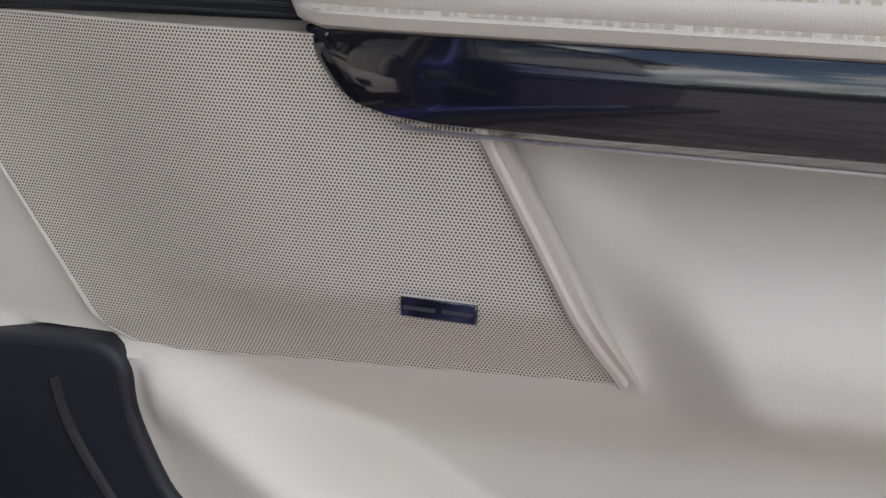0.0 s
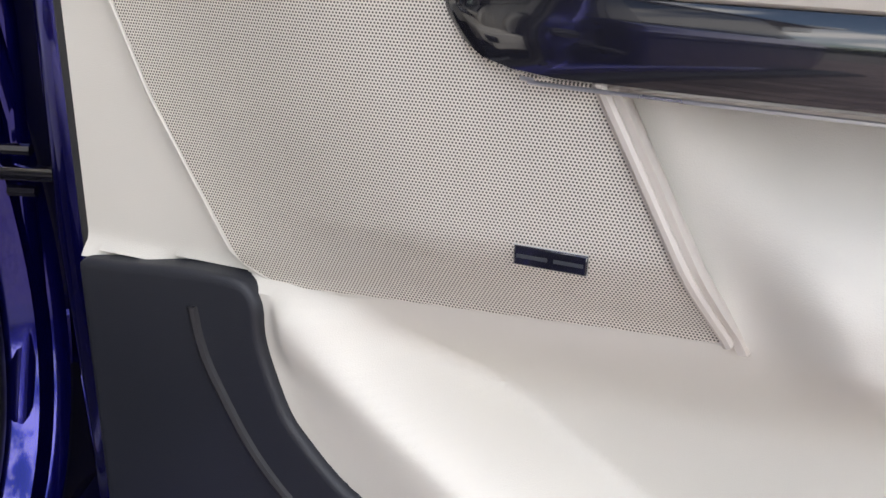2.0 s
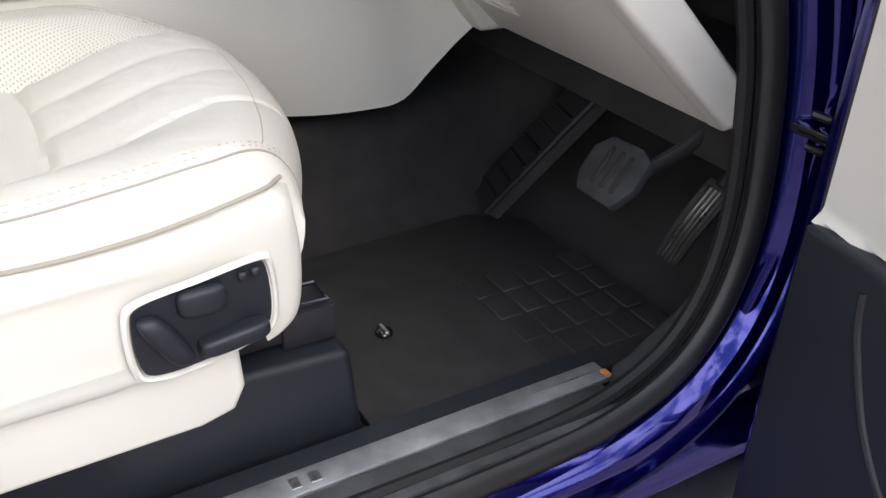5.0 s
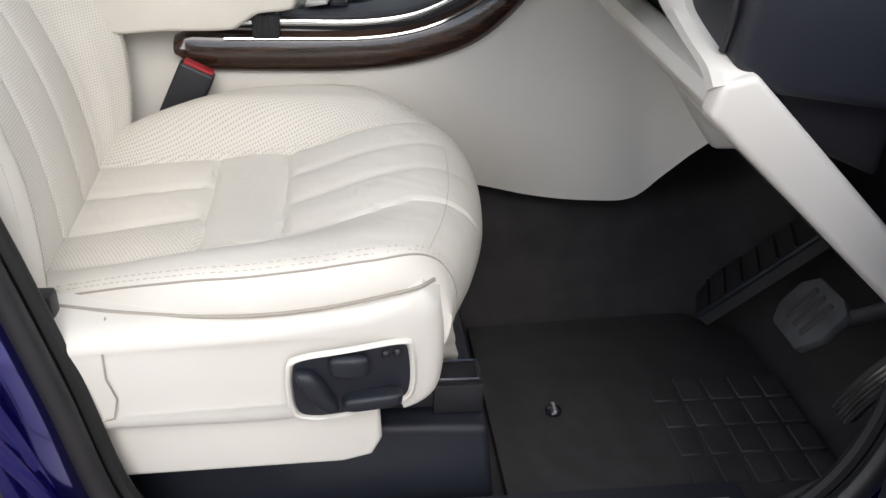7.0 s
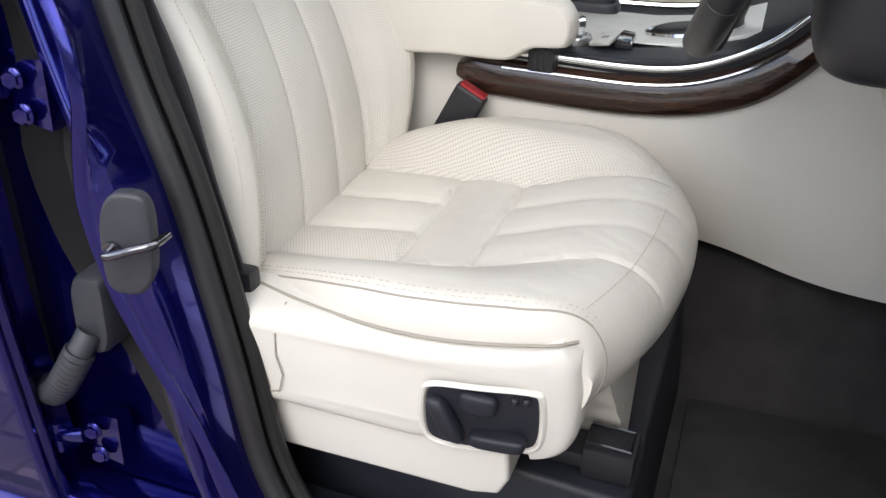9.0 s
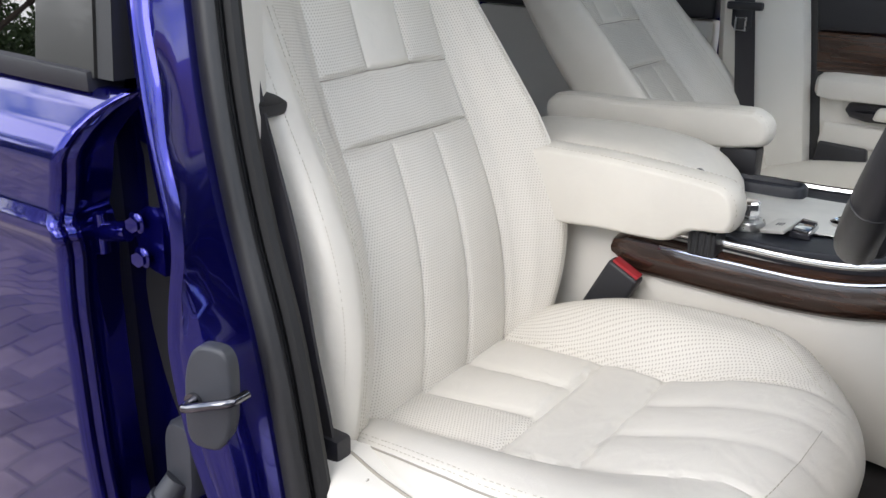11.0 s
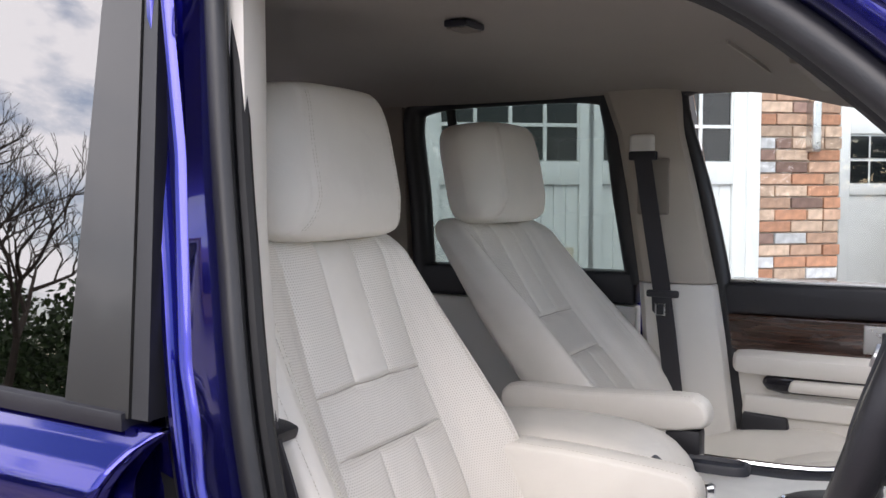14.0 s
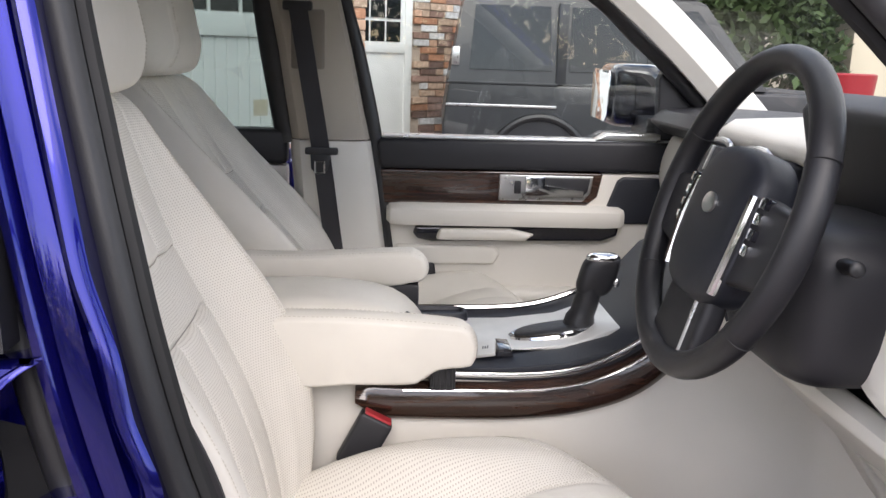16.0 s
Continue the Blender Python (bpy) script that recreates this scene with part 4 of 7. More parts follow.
part("rocker_switch", prism([(0.486, 0.958), (0.490, 0.974), (0.512, 0.972), (0.516, 0.958)], "x", 0.070, 0.125, 0.003), gloss_black, console, "gloss black rocker")
label_at = Matrix.Translation((0.108, 0.470, 0.9665)) @ pose(0, 0, 0, 10, 3, -8)
label = part("label_plate", bx(-0.030, 0.030, -0.017, 0.017, -0.003, 0.003, 0.0015), plate_metal, console, "tilted pale control plate", label_at)
for k in (-1, 0, 1):
    part("mark_bar", bx(-0.006, 0.006, 0.004 * k - 0.001, 0.004 * k + 0.001, 0.0028, 0.0034, 0), mark_grey, label, "", label_at)
part("hinge_clip", bx(0.165, 0.212, 0.372, 0.412, 0.932, 0.968, 0.004), black, console, "black ribbed clip")
for k in range(4):
    part("clip_rib", bx(0.168, 0.2135, 0.375 + 0.0095 * k, 0.379 + 0.0095 * k, 0.934, 0.9705, 0.001, 1), rubber, console)

rings = []
for y, top, low, half in ((-0.02, 1.030, 0.955, 0.075), (-0.012, 1.040, 0.952, 0.086), (0.02, 1.048, 0.950, 0.094), (0.08, 1.053, 0.950, 0.097), (0.16, 1.056, 0.950, 0.098), (0.24, 1.052, 0.950, 0.098), (0.285, 1.045, 0.952, 0.097), (0.315, 1.035, 0.955, 0.096), (0.338, 1.021, 0.958, 0.094), (0.355, 1.005, 0.960, 0.091), (0.368, 0.988, 0.962, 0.086), (0.372, 0.974, 0.964, 0.080)):
    h = top - low
    rings.append([(0.046 + half * f, y, low + h * g) for f, g in ((-0.96, 0.0), (-1.0, 0.3), (-1.0, 0.55), (-0.985, 0.62), (-1.0, 0.68), (-0.96, 0.86), (-0.86, 0.95), (-0.6, 0.99), (0, 1.0), (0.6, 0.99), (0.86, 0.95), (0.96, 0.86), (1.0, 0.68), (0.985, 0.62), (1.0, 0.55), (1.0, 0.3), (0.96, 0.0))])
lid = part("lid", loft(rings), leather, console, "padded cream leather lid")
lines = bmesh.new()
for f in (-0.97, 0.97):
    stitches([(0.046 + 0.098 * f, 0.0 + 0.29 * k / 40, float(np.interp(0.29 * k / 40, (0, 0.08, 0.16, 0.24, 0.29), (1.030, 1.038, 1.040, 1.037, 1.030))) + 0.001) for k in range(41)], bm=lines)
part("stitching", lines, stitch_mat, lid)
part("latch", pillow((0.104, 0.350, 1.004), (0.022, 0.016, 0.013), 0.5, 0.5, 12, 24, lambda q: Vector((q.x, q.y, q.z - 0.9 * q.y))), black, lid, "dark latch recess")
part("tray", loft([[(-0.082 + (0.030 - ins) * spow(math.cos(a), 0.5), 0.395 + (0.062 - ins) * spow(math.sin(a), 0.6), z) for a in [2 * math.pi * k / 36 for k in range(36)]] for z, ins in ((0.950, 0.0), (0.972, 0.0), (0.978, 0.003), (0.979, 0.009), (0.972, 0.012))]), navy, console, "rounded black tray")
part("rear_box", bx(-0.15, 0.16, -0.35, 0.31, 0.60, 0.955, 0.02, 3), vinyl, console, "cream storage box")

gear = thing("gear_lever", (0.03, 0.62, 0.97), "black leather gear lever with a chrome-topped knob", "gear lever")
part("gate", tube(smooth_line([(0.03 + 0.034 * math.cos(a), 0.600 + 0.075 * math.sin(a), 0.974 + 0.012 * math.sin(a)) for a in [2 * math.pi * k / 20 for k in range(20)]], 2, True), 0.007, 8, True), chrome, gear, "chrome surround")
part("boot", pillow((0.03, 0.60, 0.974), (0.032, 0.072, 0.013), 0.6, 0.7, 12, 24, lambda q: Vector((q.x, q.y, q.z + 0.16 * q.y))), leather_wheel, gear)
part("stalk", tube(smooth_line([(0.03, 0.640, 0.975), (0.03, 0.652, 1.02), (0.03, 0.662, 1.06)], 4), [0.027] * 3 + [0.022] * 3 + [0.021] * 3, 16), leather_wheel, gear)
part("knob", pillow((0.03, 0.672, 1.078), (0.022, 0.033, 0.038), 0.6, 0.7, 16, 28, lambda q: Vector((q.x, q.y + 0.25 * q.z, q.z))), leather_wheel, gear, "black leather knob")
part("cap", pillow((0.03, 0.680, 1.107), (0.019, 0.030, 0.011), 0.7, 0.75, 12, 28), chrome, gear, "chrome cap")
part("knob_button", pillow((0.052, 0.700, 1.07), (0.006, 0.006, 0.008), 0.8, 0.9, 8, 12), chrome, gear)

# ---- seat belts ----
buckle = thing("belt_buckle", (0.24, 0.22, 0.80), "black seat belt buckle with a red release beside the cushion", "belt buckle")
ax = Matrix.Translation((0.222, 0.262, 0.838)) @ pose(0, 0, 0, -27, 0, 0)
part("stem", bx(-0.008, 0.008, -0.020, 0.020, -0.16, 0.0, 0.004), black, buckle, "", ax)
part("case", bx(-0.012, 0.014, -0.026, 0.028, -0.028, 0.062, 0.006, 3), black, buckle, "", ax)
part("release", bx(-0.009, 0.010, -0.021, 0.024, 0.055, 0.066, 0.002), red_plastic, buckle, "red release button", ax)

# ---- steering wheel ----
WX, WY, WZ, WR = 0.50, 0.700, 1.276, 0.190
wheel_pose = Matrix.Translation((WX, WY, WZ)) @ pose(0, 0, 0, 90 - 18, 0, 0)      # local z faces the driver
wheel = thing("steering_wheel", (WX, WY, WZ), "black leather steering wheel with satin metal spokes", "steering wheel")
part("rim", tube([(WR * math.cos(a), WR * math.sin(a), 0.0) for a in [2 * math.pi * k / 72 for k in range(72)]], 0.0182, 18, True, 0.92), leather_wheel, wheel, "stitched black leather rim", wheel_pose)
for a in (0.45, 2.69, 3.75, 5.67):
    part("rim_joint", tube([((WR + 0.0188 * math.cos(b)) * math.cos(a), (WR + 0.0188 * math.cos(b)) * math.sin(a), 0.0176 * math.sin(b)) for b in [2 * math.pi * k / 20 for k in range(20)]], 0.0008, 5, True), rubber, wheel, "", wheel_pose)
part("hub", pillow((0, -0.015, -0.012), (0.092, 0.096, 0.034), 0.5, 0.6, 18, 40), navy, wheel, "dark airbag cover", wheel_pose)
for sgn in (-1, 1):
    sp = part("spoke", prism([(sgn * 0.07, 0.036), (sgn * 0.188, 0.024), (sgn * 0.180, -0.055), (sgn * 0.07, -0.075)], "z", -0.024, 0.006, 0.008, 3), black, wheel, "", wheel_pose)
    part("metal_bar", tube([(sgn * 0.084, 0.030, 0.012), (sgn * 0.087, -0.02, 0.014), (sgn * 0.079, -0.088, 0.012)], 0.0055, 8), chrome, sp, "satin metal strip", wheel_pose)
    for k in range(4):
        part("thumb_button", bx(sgn * 0.108 - 0.008, sgn * 0.108 + 0.008, 0.020 - 0.018 * k, 0.033 - 0.018 * k, 0.0, 0.012, 0.002), chrome if k % 2 else gloss_black, sp, "", wheel_pose)
low = part("lower_spoke", prism([(-0.060, -0.06), (0.060, -0.06), (0.070, -0.182), (-0.070, -0.182)], "z", -0.024, 0.004, 0.010, 3), black, wheel, "", wheel_pose)
part("metal_bar", tube([(0.036, -0.105, 0.004), (0.040, -0.172, 0.003)], 0.0035, 8), satin, low, "thin metal line", wheel_pose)
part("badge", loft([[(r * math.cos(a), 0.005 + r * 0.7 * math.sin(a), z) for a in [2 * math.pi * k / 24 for k in range(24)]] for r, z in ((0.018, 0.014), (0.018, 0.0245), (0.015, 0.0255))]), satin, wheel, "plain oval badge", wheel_pose)
part("boss", tube([(0, 0, -0.02), (0, 0.0, -0.10)], 0.05, 20), black, wheel, "", wheel_pose)

# ---- dashboard ----
dash = thing("dashboard", (0.0, 1.1, 1.0), "two-tone dashboard, cream pads over dark plastic", "dashboard")
part("top_pad", prism([(0.93, 1.325), (0.96, 1.345), (1.10, 1.352), (1.45, 1.33), (1.45, 1.28), (0.97, 1.285), (0.93, 1.30)], "x", -0.15, 0.74, 0.012, 3), vinyl, dash, "cream upper pad")
part("passenger_top", prism([(0.96, 1.30), (0.99, 1.328), (1.12, 1.338), (1.45, 1.325), (1.45, 1.27), (1.0, 1.27)], "x", -0.70, -0.152, 0.012, 3), black, dash, "black upper pad")
part("mid_band", prism([(0.945, 1.30), (1.30, 1.30), (1.30, 1.15), (0.935, 1.15), (0.925, 1.22)], "x", -0.19, 0.72, 0.010, 3), navy, dash, "dark middle band")
part("passenger_pod", prism([(q[0], q[1]) for q in smooth_line([(1.015, 1.245, 0), (1.06, 1.268, 0), (1.30, 1.275, 0), (1.31, 1.0, 0), (1.14, 0.985, 0), (1.045, 1.04, 0), (0.998, 1.15, 0)], 4, True)], "x", -0.70, -0.20, 0.025, 4), vinyl, dash, "cream passenger pad")
part("centre_fascia", prism([(0.84, 1.12), (0.905, 1.30), (1.05, 1.30), (1.05, 0.95), (0.84, 0.95)], "x", -0.19, 0.19, 0.012, 3), navy, dash, "dark centre stack")
part("binnacle", prism([(0.90, 1.25), (0.865, 1.395), (0.90, 1.415), (1.08, 1.405), (1.20, 1.34), (1.20, 1.20), (0.95, 1.18)], "x", 0.31, 0.69, 0.015, 3), black, dash, "black instrument hood")
for x0 in (-0.145, 0.020):
    lean = Matrix.Translation((x0 + 0.058, 0.902, 1.272)) @ pose(0, 0, 0, -20, 0, 0)
    vent = part("air_vent", tube(smooth_line([(-0.054, 0, -0.030), (-0.050, 0, 0.030), (0.050, 0, 0.034), (0.054, 0, -0.028)], 4, True), 0.0065, 8, True), satin, dash, "satin framed air vent", lean)
    part("recess", bx(-0.050, 0.050, 0.004, 0.030, -0.030, 0.032, 0.004), rubber, vent, "dark vent recess", lean)
    for k in range(4):
        part("slat", bx(-0.047, 0.047, -0.006, 0.010, -0.024 + 0.0145 * k, -0.018 + 0.0145 * k, 0.001, 1), navy, vent, "", lean)
    part("vane", bx(-0.004, 0.004, -0.010, 0.004, -0.022, 0.026, 0.001, 1), satin, vent, "", lean)
part("end_vent", bx(0.70, 0.775, 0.95, 0.975, 1.15, 1.21, 0.01), satin, dash)
part("column_cowl", pillow((0.495, 0.838, 1.180), (0.128, 0.092, 0.098), 0.45, 0.5, 24, 48), black, dash, "black column shroud")
part("lower_fascia", prism([(0.885, 1.20), (0.880, 1.045), (0.91, 1.005), (1.04, 0.95), (1.04, 1.20)], "x", 0.27, 0.765, 0.010, 3), black, dash, "black lower fascia")
part("stalk", tube(smooth_line([(WX - 0.05, 0.80, 1.235), (WX - 0.11, 0.79, 1.240), (WX - 0.150, 0.785, 1.244), (WX - 0.158, 0.784, 1.245)], 3), [0.006] * 4 + [0.009] * 4 + [0.008, 0.003], 10), rubber, dash, "black column stalk")
part("stalk", tube(smooth_line([(WX + 0.05, 0.80, 1.235), (WX + 0.11, 0.79, 1.240), (WX + 0.150, 0.785, 1.244), (WX + 0.158, 0.784, 1.245)], 3), [0.006] * 4 + [0.009] * 4 + [0.008, 0.003], 10), rubber, dash, "black column stalk")
pod = part("switch_pod", prism([(0.856, 1.235), (0.850, 1.10), (0.852, 1.072), (0.90, 1.05), (1.04, 1.03), (1.04, 1.235)], "x", 0.615, 0.795, 0.012, 3), navy, dash, "dark switch pod")
part("lamp_knob", loft([[(0.683 + r * math.cos(a), y, 1.155 + r * math.sin(a)) for a in [2 * math.pi * k / 28 for k in range(28)]] for r, y in ((0.029, 0.855), (0.029, 0.848), (0.026, 0.845), (0.024, 0.848), (0.020, 0.838), (0.017, 0.836))]), black, pod, "round lamp switch")
part("knob_ring", tube([(0.683 + 0.028 * math.cos(a), 0.8465, 1.155 + 0.028 * math.sin(a)) for a in [2 * math.pi * k / 36 for k in range(36)]], 0.0016, 6, True), satin, pod, "bright ring")
for x in (0.724, 0.752):
    button = part("push_button", bx(x - 0.011, x + 0.011, 0.842, 0.858, 1.142, 1.166, 0.002), black, pod)
    part("symbol", bx(x - 0.004, x + 0.004, 0.8412, 0.8425, 1.150, 1.158, 0.0004, 1), white_mark, button, "small white symbol")
part("pod_seam", tube(smooth_line([(0.758, 0.848, 1.215), (0.772, 0.847, 1.17), (0.776, 0.847, 1.12), (0.765, 0.848, 1.085)], 5), 0.004, 8), black, pod)
knee_line = [(0.842, 1.052), (0.862, 1.066), (1.105, 0.842), (1.108, 0.812), (1.084, 0.810), (0.838, 1.036)]
knee = part("knee_panel", prism(knee_line, "x", 0.345, 0.790, 0.006, 3), shell, dash, "smooth cream knee panel")
part("panel_lip", prism([(0.836, 1.068), (0.868, 1.075), (1.112, 0.848), (1.112, 0.814), (1.078, 0.812), (0.830, 1.034)], "x", 0.776, 0.808, 0.008, 3), shell, dash, "thick cream panel edge")
strip_l = smooth_line([(0.500, 0.850, 1.205), (0.530, 0.846, 1.135), (0.592, 0.842, 1.094), (0.676, 0.840, 1.078), (0.752, 0.838, 1.066), (0.780, 0.838, 1.050)], 5)
strip_r = smooth_line([(0.620, 0.850, 1.225), (0.638, 0.846, 1.150), (0.668, 0.842, 1.108), (0.728, 0.840, 1.088), (0.785, 0.838, 1.078), (0.806, 0.838, 1.066)], 5)
part("panel_arm", loft([[a + Vector((0, 0.030, 0)), a, a.lerp(b, 0.25) + Vector((0, -0.008, 0)), a.lerp(b, 0.75) + Vector((0, -0.008, 0)), b, b + Vector((0, 0.030, 0))] for a, b in zip(strip_l, strip_r)]), shell, dash, "cream surround of the switch pod")
part("kick_panel", prism([(1.06, 0.80), (1.09, 0.80), (1.22, 0.80), (1.22, 1.10), (0.90, 1.10), (0.90, 1.02)], "x", 0.30, 0.347, 0.010, 3), vinyl, dash, "cream inner panel")


def knee_face(x, z, out=0.0):
    return Vector((x, 0.838 + (1.036 - z) * 1.088 - out, z - out * 0.9))


vent_line = [knee_face(x + 0.014, z) for x, z in ((0.385, 0.868), (0.390, 0.864), (0.476, 0.865), (0.481, 0.869), (0.510, 0.922), (0.506, 0.927), (0.402, 0.923), (0.397, 0.918))]
lap = part("lap_vent", tube(vent_line, 0.0025, 6, True), shell, knee, "moulded vent outline")
for k in range(5):
    z = 0.874 + 0.010 * k
    part("slot", tube([knee_face(0.416 + 0.002 * k, z, -0.0005), knee_face(0.490 + 0.006 * k, z, -0.0005)], 0.0034, 6), shell, lap)
part("bulkhead", prism([(1.20, 0.70), (1.56, 0.75), (1.56, 1.30), (1.20, 1.18)], "x", -0.76, 0.80, 0.01), carpet, dash, "black carpeted bulkhead")
part("under_tray", prism([(1.09, 0.865), (1.25, 0.87), (1.25, 0.885), (1.09, 0.880)], "x", -0.70, 0.78, 0.003), black, dash)


# ---- the car's body ----
car = thing("blue_car", (0, 0, 0.4), "deep blue metallic off-road car body with the driver's door open", "car")


def ribbon(path, thin, wide, name, mat, label="", n=6, shift=0.0):
    return part(name, tube([Vector(q) + Vector((shift, 0, 0)) for q in smooth_line(path, n)], thin, 14, False, wide / thin, (1, 0, 0)), mat, car, label)


# opening of the driver's door, from the B-post's top down, along the sill and up the A-post
FRAME_B = [(0.735, -0.002, 1.685), (0.752, 0.020, 1.50), (0.768, 0.043, 1.38), (0.783, 0.063, 1.29), (0.795, 0.086, 1.19), (0.803, 0.117, 1.08), (0.814, 0.166, 0.95), (0.830, 0.214, 0.78), (0.841, 0.252, 0.62), (0.856, 0.325, 0.530), (0.866, 0.44, 0.508)]
FRAME_A = [(0.868, 0.60, 0.506), (0.868, 0.82, 0.506), (0.866, 0.94, 0.520), (0.862, 1.03, 0.565), (0.856, 1.085, 0.65), (0.846, 1.105, 0.77), (0.830, 1.085, 0.95), (0.800, 1.01, 1.16), (0.765, 0.86, 1.36), (0.735, 0.715, 1.515), (0.715, 0.57, 1.635), (0.705, 0.42, 1.69), (0.72, 0.25, 1.71), (0.75, 0.12, 1.715)]
seal_path = smooth_line(FRAME_B + FRAME_A, 6)
part("door_seal", tube(seal_path, 0.0125, 12, False, 1.3, (1, 0, 0)), rubber, car, "soft black rubber door seal")
part("seal_lip", tube([q + Vector((-0.020, 0.0, 0.0)) for q in seal_path], 0.007, 8), dark_rubber, car)


def outward(path, d, dx):
    """The path moved away from the opening by d, and out by dx."""
    c = Vector((0.83, 0.58, 1.1))
    out = []
    for i, q in enumerate(path):
        t = path[min(i + 1, len(path) - 1)] - path[max(i - 1, 0)]
        nrm = Vector((0, t.z, -t.y)).normalized()
        if nrm.dot(q - c) < 0:
            nrm = -nrm
        out.append(q + nrm * d + Vector((dx, 0, 0)))
    return out


part("seal_trim", tube(outward(seal_path, -0.013, -0.024), 0.010, 8, False, 1.0, (1, 0, 0)), dark_rubber, car, "black inner edge of the seal")
rings = []
flange = [outward(seal_path, d, dx) for d, dx in ((0.010, -0.03), (0.015, 0.0), (0.019, 0.020), (0.025, 0.031), (0.033, 0.034), (0.044, 0.035), (0.048, 0.043), (0.053, 0.046), (0.060, 0.045), (0.066, 0.036), (0.070, 0.018), (0.072, -0.05))]
for i in range(len(seal_path)):
    rings.append([f[i] for f in flange])
part("door_aperture", loft(rings), paint, car, "blue painted door aperture")

part("rear_opening_seal", tube([Vector((q.x + 0.006, q.y - 0.086, q.z)) for q in smooth_line(FRAME_B, 6)], 0.015, 10), rubber, car, "black seal of the rear door opening")
part("sill", prism([(0.80, 0.40), (0.80, 0.500), (0.83, 0.506), (0.872, 0.500), (0.905, 0.470), (0.915, 0.430), (0.90, 0.40)], "y", -0.60, 1.34, 0.012, 4), paint, car, "blue painted sill")
part("sill_cover", prism([(0.80, 0.40), (0.905, 0.415), (0.960, 0.395), (0.965, 0.33), (0.93, 0.28), (0.80, 0.28)], "y", -1.2, 1.25, 0.015, 3), black, car, "dark grey plastic sill cover")
part("inner_sill", prism([(0.735, 0.44), (0.735, 0.505), (0.752, 0.524), (0.79, 0.523), (0.79, 0.44)], "y", -0.1, 0.985, 0.004), navy, car, "dark sill trim")
plate = part("tread_plate", bx(0.779, 0.812, 0.43, 0.962, 0.519, 0.5265, 0.002), brushed, car, "scuffed brushed metal tread plate")
part("tread_letter_bar", bx(0.788, 0.803, 0.565, 0.575, 0.5255, 0.5272, 0), satin, plate)
part("tread_letter_bar", bx(0.788, 0.803, 0.585, 0.597, 0.5255, 0.5272, 0), satin, plate)
part("tread_groove", bx(0.7945, 0.7965, 0.86, 0.95, 0.526, 0.5272, 0), satin, plate)
# orange reflection on the sill, put in as a small coloured block
part("orange_reflection", bx(0.796, 0.810, 0.955, 0.965, 0.517, 0.5272, 0.002), orange, plate, "orange reflection at the plate's end, as a coloured block")
part("sill_rubber", bx(0.813, 0.863, 0.30, 0.945, 0.508, 0.524, 0.003), scuffed, car, "scuffed black rubber step")
part("kick_trim", prism([(0.95, 0.475), (1.03, 0.505), (1.11, 0.555), (1.165, 0.61), (1.170, 0.68), (1.155, 0.80), (1.24, 0.80), (1.24, 0.45), (0.95, 0.45)], "x", 0.765, 0.812, 0.008, 3), scuffed, car, "scuffed black kick panel")
part("hinge_post", prism([(1.06, 0.50), (1.09, 0.62), (1.13, 0.72), (1.15, 0.95), (1.12, 1.12), (1.42, 1.12), (1.42, 0.42), (1.05, 0.42)], "x", 0.825, 0.885, 0.015, 3), paint, car, "blue painted hinge post")
for z in (0.66, 1.02):
    part("door_hinge", bx(0.87, 0.985, 1.165, 1.215, z - 0.03, z + 0.03, 0.008, 3), paint, car, "blue painted hinge")
part("check_strap", bx(0.86, 1.02, 1.110, 1.122, 0.828, 0.840, 0.003), gloss_black, car, "black door check strap")
part("check_bolt", tube([(0.882, 1.117, 0.853), (0.905, 1.117, 0.853)], 0.005, 8), gloss_black, car)
part("check_bolt", tube([(0.882, 1.117, 0.818), (0.905, 1.117, 0.818)], 0.005, 8), gloss_black, car)
part("front_wing", prism([(1.075, 0.47), (1.060, 0.80), (1.075, 1.13), (1.60, 1.14), (2.2, 1.10), (2.2, 0.45), (1.36, 0.40), (1.12, 0.43)], "x", 0.945, 0.975, 0.010, 3), paint, car, "blue front wing")
# added black panel: closes the view between post and wing, as shade
part("wing_gap_shade", prism([(1.20, 0.42), (1.20, 1.14), (1.24, 1.14), (1.24, 0.42)], "x", 0.878, 0.950, 0.004), black, car, "black panel added to darken the gap behind the wing")
part("a_pillar", tube(smooth_line([(0.84, 1.32, 1.08), (0.80, 1.08, 1.30), (0.765, 0.85, 1.505), (0.74, 0.66, 1.66), (0.715, 0.40, 1.742), (0.715, -0.2, 1.755)], 8), 0.045, 14, False, 0.75), paint, car, "blue A-pillar")
part("a_pillar_trim", tube(smooth_line([(0.755, 1.20, 1.16), (0.72, 1.00, 1.34), (0.69, 0.80, 1.51), (0.67, 0.60, 1.66), (0.64, 0.40, 1.73)], 8), 0.030, 12), vinyl, car, "cream A-pillar trim")

# B-post: inner trim, striker, belt
trim_path = [(0.688, 0.004, 1.70), (0.692, 0.007, 1.55), (0.700, 0.012, 1.42), (0.712, 0.031, 1.30), (0.722, 0.044, 1.19), (0.738, 0.084, 1.0), (0.745, 0.130, 0.80), (0.75, 0.18, 0.60)]
rings = []
for q in smooth_line(trim_path, 6):
    rings.append([q + Vector(d) for d in ((0.035, 0.028, 0), (0.005, 0.026, 0), (-0.03, 0.005, 0), (-0.045, -0.06, 0), (-0.045, -0.16, 0), (0.03, -0.16, 0))])
part("b_pillar_trim", loft(rings), vinyl, car, "cream B-pillar trim")
part("b_post", prism([(-0.14, 0.42), (0.18, 0.42), (0.16, 0.60), (0.09, 0.85), (0.03, 1.15), (-0.01, 1.40), (-0.06, 1.72), (-0.14, 1.72)], "x", 0.70, 0.735, 0.01), paint, car, "blue painted B-post")
